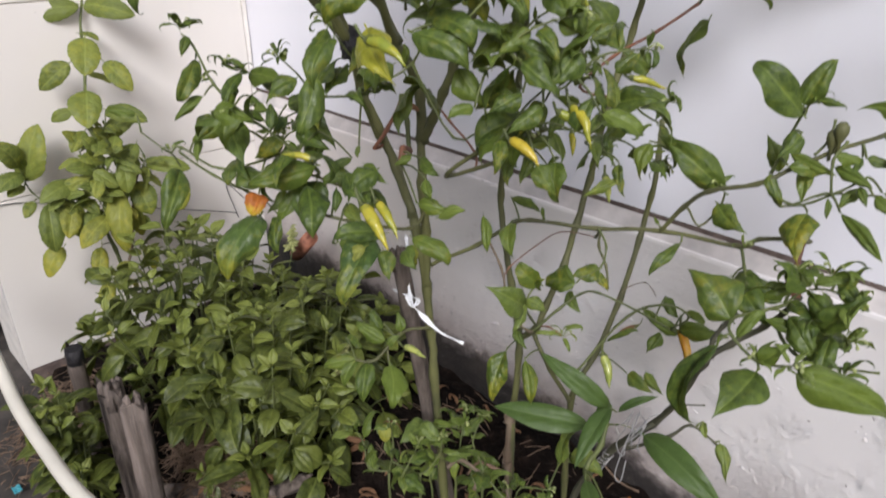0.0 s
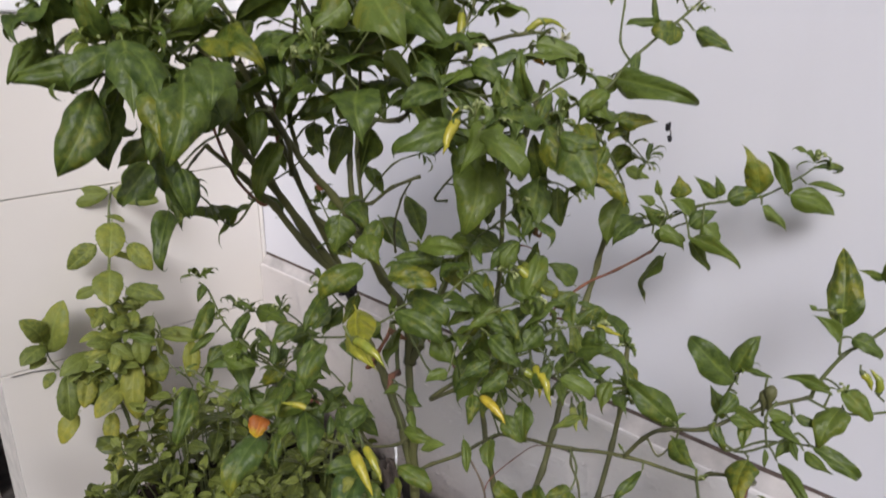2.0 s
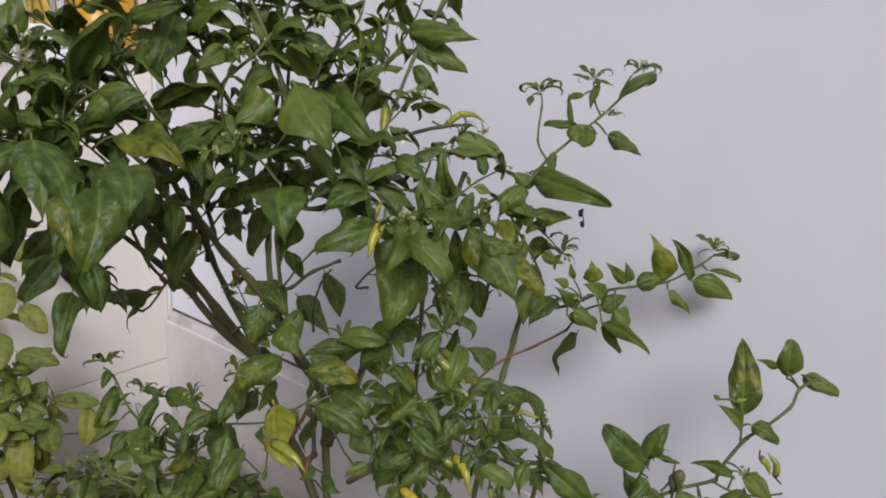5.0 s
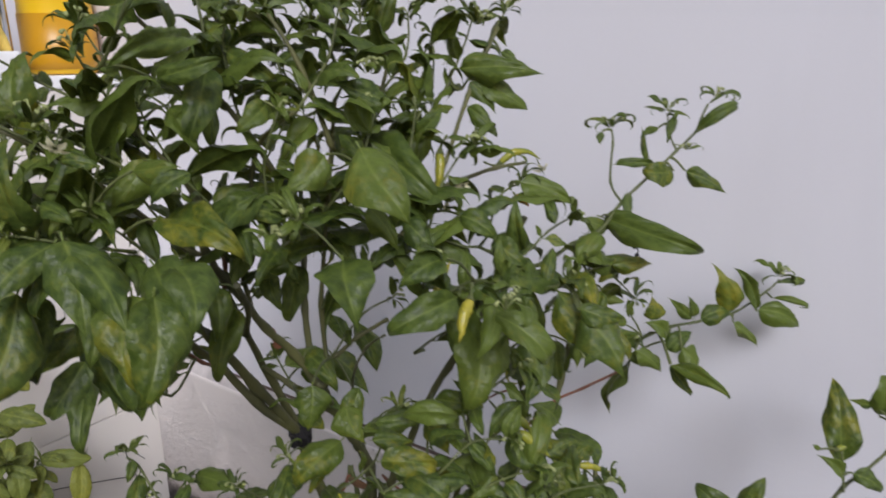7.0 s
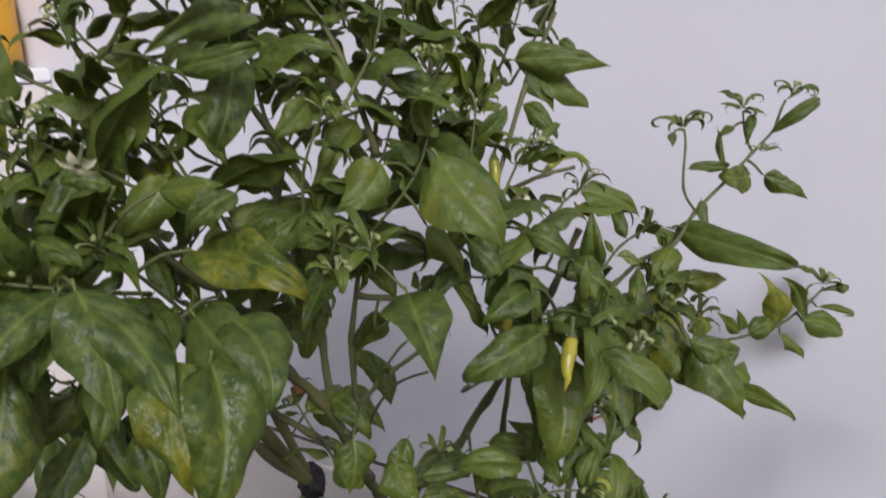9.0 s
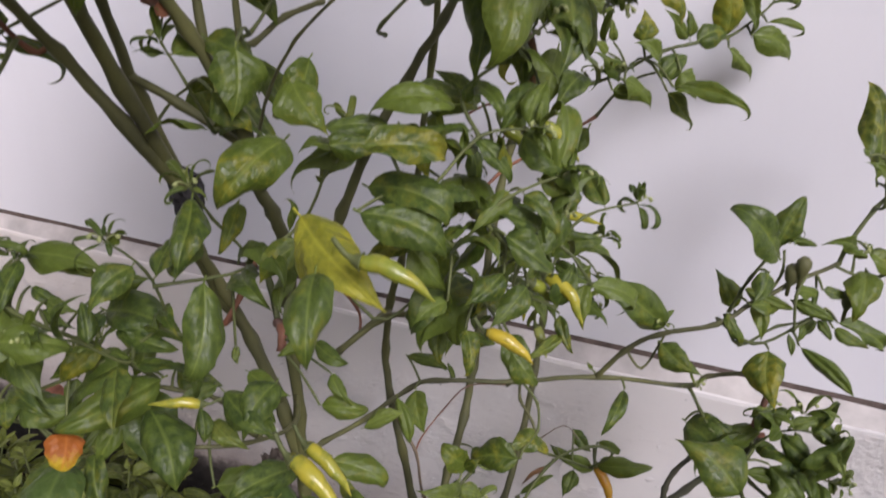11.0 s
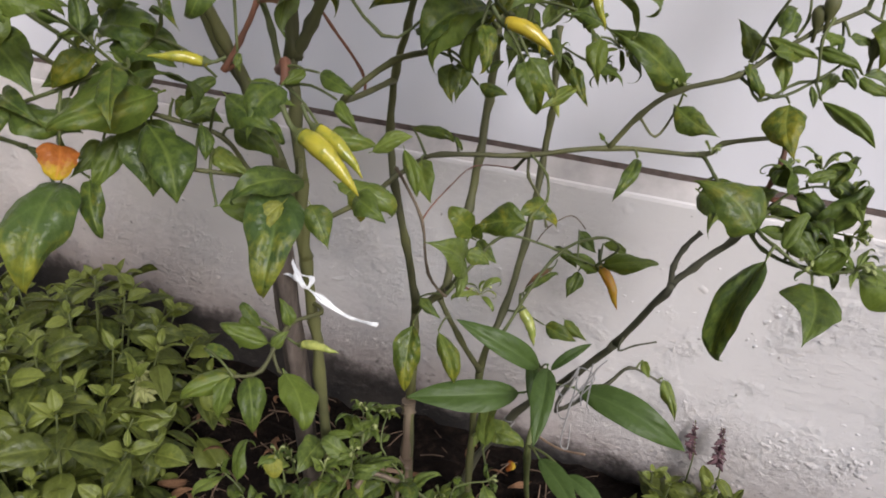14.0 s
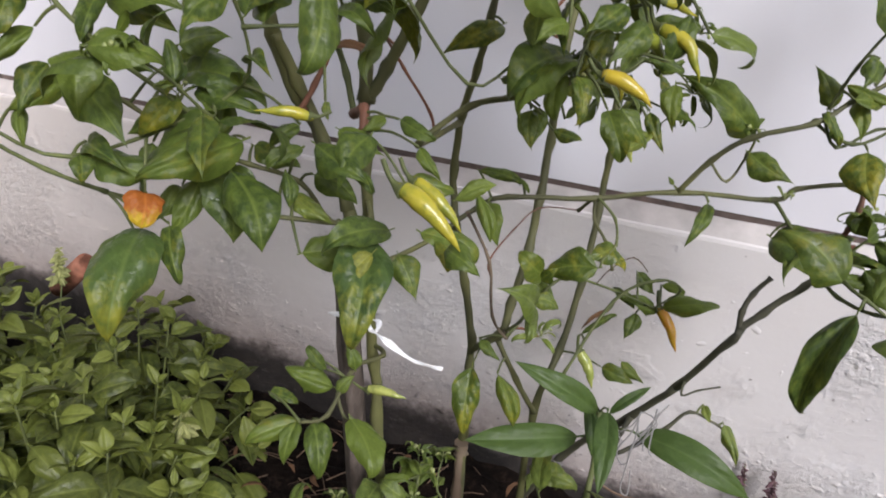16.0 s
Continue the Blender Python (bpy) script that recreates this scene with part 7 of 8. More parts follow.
leaves(weed, [
    (-1.180, 0.294, 0.353, -1.175, 0.332, 0.441, 53, 0.97),
    (-1.175, 0.291, 0.369, -1.160, 0.248, 0.352, -28, 1.19),
    (-1.170, 0.288, 0.382, -1.165, 0.260, 0.429, -73, 1.3),
    (-1.180, 0.290, 0.347, -1.160, 0.260, 0.342, -30, 1.08),
    (-1.180, 0.299, 0.373, -1.170, 0.285, 0.400, -119, 1.08),
    (-1.100, 0.398, 0.382, -1.090, 0.354, 0.398, -48, 1.08),
    (-1.100, 0.407, 0.380, -1.100, 0.452, 0.396, 47, 1.08),
    (-1.090, 0.403, 0.362, -1.080, 0.443, 0.358, 40, 1.08),
    (-1.100, 0.435, 0.337, -1.070, 0.439, 0.286, 25, 1.19),
    (-1.100, 0.456, 0.361, -1.060, 0.514, 0.350, 49, 0.7),
    (-1.080, 0.368, 0.378, -1.060, 0.393, 0.350, 44, 1.08)], "w")
leaves(weed, [
    (-1.100, 0.387, 0.371, -1.090, 0.332, 0.387, -55, 0.86),
    (-1.120, 0.351, 0.354, -1.100, 0.288, 0.341, -38, 0.86),
    (-1.130, 0.310, 0.328, -1.100, 0.348, 0.308, 42, 0.86),
    (-1.130, 0.306, 0.327, -1.110, 0.294, 0.252, -14, 0.81),
    (-1.150, 0.292, 0.329, -1.140, 0.271, 0.309, -40, 1.08),
    (-1.110, 0.346, 0.333, -1.080, 0.362, 0.307, 26, 0.97),
    (-1.120, 0.335, 0.320, -1.100, 0.333, 0.269, 7, 1.19),
    (-1.100, 0.427, 0.299, -1.080, 0.445, 0.341, 86, 0.97),
    (-1.100, 0.382, 0.329, -1.080, 0.342, 0.358, -51, 1.08),
    (-1.090, 0.393, 0.333, -1.070, 0.424, 0.353, 49, 1.08),
    (-1.100, 0.384, 0.400, -1.090, 0.365, 0.429, -88, 1.3),
    (-1.120, 0.413, 0.396, -1.100, 0.387, 0.438, -75, 1.08)], "w")
leaves(weed, [
    (-1.130, 0.412, 0.415, -1.110, 0.469, 0.449, 53, 0.86),
    (-1.100, 0.447, 0.399, -1.090, 0.418, 0.366, -33, 0.97),
    (-1.120, 0.381, 0.431, -1.100, 0.349, 0.407, -32, 0.97),
    (-1.090, 0.455, 0.358, -1.080, 0.442, 0.336, -37, 1.08),
    (-1.080, 0.413, 0.384, -1.060, 0.406, 0.336, -9, 0.97),
    (-1.110, 0.326, 0.351, -1.090, 0.366, 0.366, 42, 0.97),
    (-1.080, 0.359, 0.355, -1.060, 0.379, 0.328, 46, 1.08),
    (-1.100, 0.367, 0.311, -1.080, 0.341, 0.287, -18, 1.08),
    (-1.100, 0.432, 0.279, -1.080, 0.435, 0.260, 22, 1.08),
    (-1.120, 0.375, 0.404, -1.110, 0.345, 0.439, -62, 0.97),
    (-1.100, 0.419, 0.419, -1.080, 0.400, 0.391, -14, 1.08),
    (-1.070, 0.374, 0.365, -1.050, 0.353, 0.344, -25, 0.97)], "w")
leaves(weed, [
    (-1.080, 0.402, 0.331, -1.060, 0.383, 0.239, -5, 0.81),
    (-1.080, 0.376, 0.300, -1.070, 0.321, 0.263, -41, 0.86),
    (-1.135, 0.312, 0.246, -1.130, 0.277, 0.206, -34, 1.24),
    (-1.120, 0.365, 0.234, -1.100, 0.346, 0.179, -15, 0.86),
    (-1.120, 0.340, 0.325, -1.090, 0.312, 0.277, -28, 0.97),
    (-1.120, 0.365, 0.168, -1.100, 0.341, 0.123, -20, 0.97),
    (-1.120, 0.364, 0.116, -1.100, 0.335, 0.080, -17, 0.86),
    (-1.100, 0.433, 0.222, -1.090, 0.432, 0.178, -52, 0.97),
    (-1.090, 0.421, 0.297, -1.080, 0.421, 0.250, -42, 0.97)], "v", "soft leaf yellowing in patches")
shoot(weed, [(-1.112, 0.383, 0.300), (-1.090, 0.370, 0.322), (-1.078, 0.364, 0.345)], 7, 0.044, 0.0014, "w", 0.4, tip=False)
shoot(weed, [(-1.098, 0.440, 0.350), (-1.090, 0.450, 0.366), (-1.085, 0.452, 0.378)], 6, 0.042, 0.0012, "w", 0.4, tip=False)
shoot(weed, [(-1.112, 0.388, 0.339), (-1.118, 0.372, 0.375), (-1.122, 0.366, 0.404)], 7, 0.044, 0.0014, "w", 0.4, tip=False)
shoot(weed, [(-1.085, 0.400, 0.385), (-1.075, 0.402, 0.396), (-1.070, 0.402, 0.402)], 6, 0.034, 0.0012, "w", 0.1, tip=False)
shoot(weed, [(-1.115, 0.377, 0.267), (-1.095, 0.400, 0.290), (-1.080, 0.410, 0.320)], 7, 0.046, 0.0014, "wwv", 0.5, tip=False)
shoot(weed, [(-1.125, 0.345, 0.325), (-1.110, 0.335, 0.330), (-1.100, 0.322, 0.345)], 6, 0.042, 0.0014, "w", 0.5, tip=False)
shoot(weed, [(-1.120, 0.398, 0.400), (-1.110, 0.400, 0.425), (-1.105, 0.410, 0.440)], 6, 0.042, 0.0014, "w", 0.5, tip=False)
shoot(weed, [(-1.110, 0.388, 0.172), (-1.100, 0.375, 0.190), (-1.095, 0.365, 0.205)], 5, 0.046, 0.0014, "v", 0.6, tip=False)
leaves(weed, [
    (-1.070, 0.500, 0.345, -1.055, 0.480, 0.285, -39, 0.9),
    (-1.098, 0.436, 0.320, -1.080, 0.452, 0.290, -7, 0.8)], "v")

# small sprouts on the soil
sprout = thing("chili_seedling", (-0.420, 0.360, 0.030), "young chili seedlings sprouting from the soil", "seedling")
shoot(sprout, [(-0.409, 0.391, 0.204), (-0.407, 0.397, 0.236), (-0.415, 0.401, 0.258)], 5, 0.034, 0.0012, "nng", 0.3, wide=1.1)
shoot(sprout, [(-0.408, 0.394, 0.220), (-0.377, 0.407, 0.214), (-0.366, 0.423, 0.235), (-0.362, 0.425, 0.259)], 7, 0.034, 0.0012, "nng", 0.3, wide=1.1)
shoot(sprout, [(-0.367, 0.422, 0.234), (-0.371, 0.455, 0.210), (-0.375, 0.468, 0.236), (-0.379, 0.478, 0.258)], 6, 0.034, 0.0012, "nng", 0.3, wide=1.1)
shoot(sprout, [(-0.370, 0.444, 0.218), (-0.328, 0.451, 0.220), (-0.355, 0.463, 0.236), (-0.359, 0.483, 0.255)], 5, 0.034, 0.0012, "nng", 0.3, wide=1.1)
shoot(sprout, [(-0.409, 0.392, 0.206), (-0.425, 0.377, 0.210), (-0.439, 0.383, 0.229), (-0.454, 0.384, 0.240)], 6, 0.034, 0.0012, "nng", 0.3, wide=1.1)
shoot(sprout, [(-0.388, 0.403, 0.216), (-0.381, 0.386, 0.221), (-0.379, 0.398, 0.241), (-0.377, 0.406, 0.255)], 6, 0.034, 0.0012, "nng", 0.3, wide=1.1)
shoot(sprout, [(-0.328, 0.451, 0.220), (-0.292, 0.453, 0.201), (-0.288, 0.464, 0.218), (-0.263, 0.475, 0.225)], 5, 0.034, 0.0012, "nng", 0.3, wide=1.1)
shoot(sprout, [(-0.376, 0.468, 0.238), (-0.397, 0.443, 0.248), (-0.380, 0.450, 0.249), (-0.364, 0.459, 0.257)], 4, 0.034, 0.0012, "nng", 0.3, wide=1.1)
shoot(sprout, [(-0.263, 0.475, 0.225), (-0.296, 0.552, 0.211), (-0.288, 0.547, 0.198), (-0.279, 0.553, 0.203)], 3, 0.034, 0.0012, "nng", 0.3, wide=1.1)
leaves(sprout, [
    (-0.415, 0.397, 0.262, -0.412, 0.389, 0.246, -8, 1.5)], "v", "small yellow seedling leaf")
for x, y, z in ((-0.409, 0.391, 0.204), (-0.377, 0.407, 0.214), (-0.371, 0.455, 0.210), (-0.328, 0.451, 0.220), (-0.292, 0.453, 0.201)):
    stem(sprout, [(x + 0.006, y + 0.01, 0.02), (x - 0.004, y + 0.004, z * 0.55), (x, y, z)], 0.0022, 0.0014, M_TWIG)
for x, y, z, k in ((-0.400, 0.520, 0.150, 6), (-0.375, 0.545, 0.130, 5), (-0.320, 0.560, 0.110, 6), (-0.275, 0.580, 0.095, 5), (-0.240, 0.560, 0.110, 5), (-0.440, 0.480, 0.180, 6), (-0.335, 0.520, 0.150, 5), (-0.290, 0.520, 0.140, 6)):
    shoot(sprout, [(x, y, 0.02), (x + 0.008, y - 0.006, z * 0.6), (x - 0.006, y - 0.012, z)], k, 0.04, 0.0015, "ggn", 0.35, wide=1.25)
stem(sprout, [(-0.364, 0.435, 0.213), (-0.356, 0.444, 0.224), (-0.332, 0.449, 0.219)], 0.0026, 0.0022, M_BROWN)
stem(sprout, [(-0.332, 0.449, 0.219), (-0.330, 0.440, 0.202)], 0.0022, 0.002, M_BROWN)
stalks()

# lines of strings, sticks and pipes
STAKE_TOP = [(-0.422, 0.426, 0.447)]
STAKE_FOOT = [(-0.450, 0.530, -0.030)]
PIPE = [(-1.110, 0.162, 0.230), (-0.956, 0.154, 0.175), (-0.874, 0.149, 0.161), (-0.778, 0.149, 0.156), (-0.662, 0.154, 0.153), (-0.527, 0.180, 0.152)]
TIE = [(-0.441, 0.451, 0.452), (-0.432, 0.446, 0.449), (-0.418, 0.434, 0.419), (-0.403, 0.425, 0.404), (-0.391, 0.425, 0.396), (-0.373, 0.434, 0.379), (-0.354, 0.447, 0.369)]
TIE_LOOP = [(-0.438, 0.430, 0.402), (-0.415, 0.428, 0.405), (-0.400, 0.425, 0.401), (-0.396, 0.429, 0.406), (-0.405, 0.427, 0.408)]
CORD_A = [(-0.193, 0.546, 0.322), (-0.200, 0.534, 0.315), (-0.201, 0.526, 0.291), (-0.198, 0.524, 0.285)]
CORD_B = [(-0.213, 0.541, 0.303), (-0.213, 0.528, 0.291), (-0.215, 0.520, 0.267), (-0.215, 0.516, 0.249), (-0.209, 0.517, 0.246), (-0.211, 0.526, 0.264)]
CORD_C = [(-0.199, 0.541, 0.316), (-0.210, 0.528, 0.299), (-0.213, 0.540, 0.312), (-0.199, 0.532, 0.311), (-0.212, 0.526, 0.287)]
TWINE = [(-0.238, 0.536, 0.233), (-0.216, 0.530, 0.231), (-0.194, 0.528, 0.235)]
SPIKE_A = [(-0.062, 0.681, 0.087), (-0.067, 0.710, 0.164)]
SPIKE_B = [(-0.090, 0.695, 0.086), (-0.095, 0.720, 0.157)]
HEAD = [(-0.648, 0.490, 0.112), (-0.663, 0.522, 0.184)]
HEAD_B = [(-0.894, 0.578, 0.189), (-0.913, 0.610, 0.263)]
RUST = [(-0.897, 0.632, 0.238), (-0.957, 0.636, 0.183)]
SPRIG = [(-0.076, 0.677, 0.109), (-0.116, 0.667, 0.093), (-0.050, 0.673, 0.108)]
LOG = [(-0.765, 0.248, 0.020), (-0.684, 0.322, 0.018), (-0.618, 0.397, 0.020)]
LOG_B = [(-0.633, 0.354, 0.030), (-0.605, 0.401, 0.050)]
FARTWIG = [(-0.497, 0.146, 0.942), (-0.473, 0.167, 0.932), (-0.459, 0.181, 0.926)]
DEAD_A = [(-0.302, 0.469, 0.750), (-0.294, 0.478, 0.752), (-0.284, 0.486, 0.745), (-0.281, 0.489, 0.742)]
DEAD_B = [(-0.311, 0.472, 0.698), (-0.300, 0.486, 0.703), (-0.290, 0.494, 0.696), (-0.293, 0.486, 0.681)]
DRYLEAF = [(-0.289, 0.480, 0.742), (-0.284, 0.478, 0.719), (-0.283, 0.488, 0.745), (-0.276, 0.483, 0.712)]
DARKBUD = [(-0.261, 0.647, 0.792), (-0.258, 0.646, 0.781)]


# ---------------------------------------------------------------- basil
def basil(name, at, ax, ay, height, shoots, seed, label, size=0.046, group="basil plants"):
    """A mound of basil: upright shoots that end in crossed pairs of leaves."""
    rnd = random.Random(seed)
    plant = thing(name, at, label, "basil", group)
    at = Vector(at)
    for i in range(shoots):
        rho = math.sqrt((i + 0.5) / shoots)
        a = i * 2.39996 + rnd.uniform(-0.25, 0.25)
        top = at + Vector((ax * rho * math.cos(a), ay * rho * math.sin(a), height * (1 - rho ** 3.2) ** 0.6 * rnd.uniform(0.82, 1.06) + 0.02))
        foot = at + Vector((ax * 0.55 * rho * math.cos(a), ay * 0.55 * rho * math.sin(a), 0.0))
        lean = (top - foot).normalized()
        mid = foot.lerp(top, 0.5) + Vector((0, 0, 0.015))
        line = smooth([foot, mid, top], 5)
        bm = bmesh.new()
        tube(bm, line, lambda s: 0.0019 - 0.0009 * s, 5)
        under(part("stem", bm, M_TWIG), plant)
        turn, grown = rnd.uniform(0, 3.14), rnd.uniform(0.75, 1.2)
        for level, (back, scale, rise) in enumerate(((0.0, 0.36, 1.0), (0.006, 0.6, 0.55), (0.02, 1.0, 0.1), (0.042, 1.12, -0.3), (0.07, 1.05, -0.5), (0.1, 0.9, -0.6))):
            if level > 3 and (rho < 0.35 or top.z - back < 0.03):
                continue
            p = top - lean * back
            side = Matrix.Rotation(turn + level * 1.5708, 3, lean) @ lean.orthogonal().normalized()
            for sign in (1, -1):
                if level > 1 and rnd.random() < 0.16:
                    continue
                d = (side * sign + lean * (rise + rnd.uniform(-0.35, 0.25)) + Vector((rnd.uniform(-0.25, 0.25), rnd.uniform(-0.25, 0.25), rnd.uniform(-0.3, 0.2)))).normalized()
                long = size * scale * grown * rnd.uniform(0.75, 1.25)
                leaf(plant, p + d * long * 0.14, p + d * long * 1.14, rnd.uniform(-45, 45), rnd.uniform(0.85, 1.15), "c" if level < 2 else "b")
    return plant


basil("basil_plant", (-0.945, 0.43, 0.0), 0.165, 0.195, 0.27, 50, 1, "leafy green basil plant growing in a dense mound", 0.043)
basil("basil_plant", (-0.77, 0.52, 0.01), 0.17, 0.165, 0.21, 46, 2, "leafy green basil plant growing in a dense mound", 0.043)
basil("basil_plant", (-0.72, 0.405, 0.01), 0.165, 0.11, 0.22, 38, 3, "leafy green basil plant growing in a dense mound", 0.046)
basil("basil_plant", (-0.845, 0.185, -0.01), 0.07, 0.035, 0.165, 17, 4, "small basil sprig in front of the wooden stakes", 0.038)


def seed_spike(name, foot, tip, material, label, count=26, r=0.0028):
    """A basil flower spike: whorls of small ragged cups on a thin stalk."""
    plant = thing(name, foot, label, "flower spike", "flower spikes")
    foot, tip = Vector(foot), Vector(tip)
    dice = own_dice(foot)
    bm = bmesh.new()
    tube(bm, smooth([foot, foot.lerp(tip, 0.5) + Vector((0.004, 0, 0)), tip], 4), lambda s: 0.0012 - 0.0008 * s, 5)
    under(part("stalk", bm, M_TWIG), plant)
    bm = bmesh.new()
    count *= 2
    for i in range(count):
        s = 0.5 + 0.5 * (i // 4) / (count // 4) + dice.uniform(0, 0.02)
        p = foot.lerp(tip, s)
        a = i * 1.65 + dice.uniform(-0.4, 0.4)
        out = Vector((math.cos(a), math.sin(a), dice.uniform(-0.5, 0.7))).normalized()
        rr = 1.7 * r * (1.1 - 0.7 * (i / count)) * dice.uniform(0.5, 1.1)
        tube(bm, [p, p + out * rr * 1.1, p + out * rr * 2.2 + Vector((0, 0, -rr * 0.4))], lambda q: rr * (0.25, 0.55, 0.12)[round(q * 2)], 5, False)
    under(part("seed_head", bm, material), plant)
    return plant


seed_spike("basil_spike", SPIKE_A[0], SPIKE_A[1], M_PURPLE, "purple-brown basil flower spike near the damp plinth")
seed_spike("basil_spike", SPIKE_B[0], SPIKE_B[1], M_PURPLE, "purple-brown basil flower spike near the damp plinth", 18)
seed_spike("basil_spike", HEAD[0], HEAD[1], M_SEED, "green basil seed head among the leaves", 44, 0.005)
seed_spike("basil_spike", HEAD_B[0], HEAD_B[1], M_SEED, "green basil seed head among the leaves", 40, 0.0042)
for k, p in enumerate(SPRIG):
    basil("basil_plant", (p[0], min(p[1], 0.69), 0.02), 0.028, 0.018, 0.07, 5, 20 + k, "tiny basil sprig at the foot of the plinth", 0.034)

# ---------------------------------------------------------------- sticks and pipes


def post(name, foot, top, r, label, material, category, taper=0.8, group="", burnt=0.0):
    """A weathered stick with splits and a ragged top."""
    foot, top = Vector(foot), Vector(top)
    ob = thing(name, foot, label, category, group)
    rnd = random.Random(round(r * 1e5 + foot.x * 1e4))
    line = [foot.lerp(top, i / 12) + Vector((rnd.uniform(-1, 1), rnd.uniform(-1, 1), 0)) * r * 0.08 for i in range(13)]
    bm = bmesh.new()
    tube(bm, line, lambda s: r * (1 + (taper - 1) * s), 22)
    along = (top - foot).normalized()
    for v in bm.verts:
        s = (v.co - foot).dot(along) / (top - foot).length
        core = foot.lerp(top, s)
        d = v.co - core
        ang = math.atan2(d.y, d.x) if abs(along.z) > 0.4 else math.atan2(d.z, d.y)
        v.co = core + d * (1 + 0.3 * noise.noise(Vector((ang * 1.6, s * 1.5, r * 900))) + 0.3 * min(0, noise.noise(Vector((ang * 5, s * 1.2, 4)))) )
        if s > 0.97:
            v.co += along * r * 1.6 * noise.noise(Vector((ang * 1.7, 2.0, foot.x * 30)))
    under(part("shaft", bm, material), ob)
    if burnt:
        bm = bmesh.new()
        tube(bm, [top - along * burnt, top - along * burnt * 0.4, top + along * 0.003], r * taper * 1.12, 14)
        under(part("ferrule", bm, M_BLACK, None, "blackened ring at the top"), ob)
    else:
        for k in range(5):
            a = k * 1.3 + rnd.uniform(-0.3, 0.3)
            side = Matrix.Rotation(a, 3, along) @ along.orthogonal().normalized() * r * taper * rnd.uniform(0.35, 0.75)
            high = r * rnd.uniform(0.3, 1.3)
            bm = bmesh.new()
            tube(bm, [top - along * r * 1.5 + side, top + along * high * 0.5 + side, top + along * high + side * 0.9], lambda s: r * (0.34, 0.26, 0.08)[round(s * 2)], 6)
            for v in bm.verts:
                v.co += noise.noise_vector(v.co * 160) * r * 0.12
            under(part("splinter", bm, M_WOOD), ob)
    return ob


post("wooden_stake", STAKE_FOOT[0], STAKE_TOP[0], 0.0102, "grey weathered wooden stake tied to the chili stem", M_WOOD, "stake", 0.85)
post("edging_stake", (-0.945, 0.235, -0.05), (-0.941, 0.244, 0.172), 0.0115, "grey stake with a blackened ring round its top", M_WOOD, "stake", 0.95, "stakes along the bed", 0.022)
post("edging_stake", (-0.765, 0.235, -0.05), (-0.777, 0.238, 0.197), 0.0185, "broken grey wooden stake with a split top", M_WOOD, "stake", 0.9, "stakes along the bed")
post("edging_stake", (-0.668, 0.225, -0.05), (-0.656, 0.227, 0.246), 0.0145, "cracked grey wooden stake edging the bed", M_WOOD, "stake", 0.92, "stakes along the bed")
post("edging_stake", (-0.70, 0.245, -0.05), (-0.708, 0.243, 0.16), 0.009, "thin grey stake leaning on the others", M_WOOD, "stake", 0.8, "stakes along the bed")
post("log", LOG[0], LOG[2], 0.013, "grey weathered log lying along the edge of the bed", M_WOOD, "log", 0.9)
post("branch_piece", LOG_B[0], LOG_B[1], 0.011, "short broken piece of grey branch", M_WOOD, "branch", 0.9)

bm = bmesh.new()
tube(bm, smooth(PIPE, 6), 0.0088, 16)
tagged(part("water_pipe", bm, M_PIPE), "bent cream plastic water pipe beside the bed", "pipe")

bm = bmesh.new()
a, b = Vector(RUST[0]), Vector(RUST[1])
ax = (a - b).normalized()
tube(bm, [b, b.lerp(a, 0.5), a, a, a - ax * 0.012], lambda s: (0.0125, 0.0128, 0.0125, 0.009, 0.008)[round(s * 4)], 16)
tagged(part("pipe_stub", bm, M_RUST), "short rusty brown pipe stub leaning in the basil", "pipe")


def cord(name, lines, r, label, material, flat=1.0):
    ob = thing(name, lines[0][0], label, "string")
    for pts in lines:
        bm = bmesh.new()
        tube(bm, smooth(pts, 6 if len(pts) < 20 else 2), r, 6)
        under(part("strand", bm, material), ob)
    return ob


tie = thing("plastic_tie", TIE[0], "white plastic ribbon knotted round the stake and stem", "string")
KNOT = Vector(TIE[3])
for pts, half in ((TIE, 0.0026), (TIE_LOOP, 0.002), ([KNOT + Vector((-0.004, -0.003, 0.008)), KNOT + Vector((0.002, -0.006, 0.003)), KNOT + Vector((0.007, -0.004, -0.001)), KNOT + Vector((0.008, 0.0, 0.006))], 0.0022)):
    line = smooth(pts, 6)
    bm = bmesh.new()
    rows = []
    for i, p in enumerate(line):
        along = (line[min(i + 1, len(line) - 1)] - line[max(i - 1, 0)]).normalized()
        w = along.cross(Vector((0.3, -0.9, 0.2))).normalized()
        w.rotate(Matrix.Rotation(0.9 * math.sin(i * 0.55 + half * 900), 3, along))
        k = half * (0.75 + 0.3 * math.sin(i * 0.8)) * (0.45 if (p - KNOT).length < 0.006 else 1.0)
        f = along.cross(w) * k * 0.35
        rows.append([bm.verts.new(p + w * k * e + f * h) for e, h in ((-1, -0.3), (-0.5, 0.5), (0, -0.4), (0.5, 0.6), (1, -0.2))])
    for p, q in zip(rows, rows[1:]):
        for k in range(4):
            bm.faces.new((p[k], q[k], q[k + 1], p[k + 1]))
    ob = under(part("strand", bm, M_STRING), tie)
    ob.modifiers.new("thick", 'SOLIDIFY').thickness = 0.0003
wound = []
for i in range(60):
    a = Vector((-0.315, 0.612, 0.09)).lerp(Vector((-0.273, 0.614, 0.186)), 0.55 + 0.35 * i / 59)
    q = i * 0.62
    rr = 0.0058 + 0.0012 * noise.noise(Vector((i * 0.4, 0, 0)))
    wound.append(a + Vector((math.cos(q) * rr, math.sin(q) * rr, 0.006 * noise.noise(Vector((i * 0.3, 3, 0))))))
fray = random.Random(8)
hanging = []
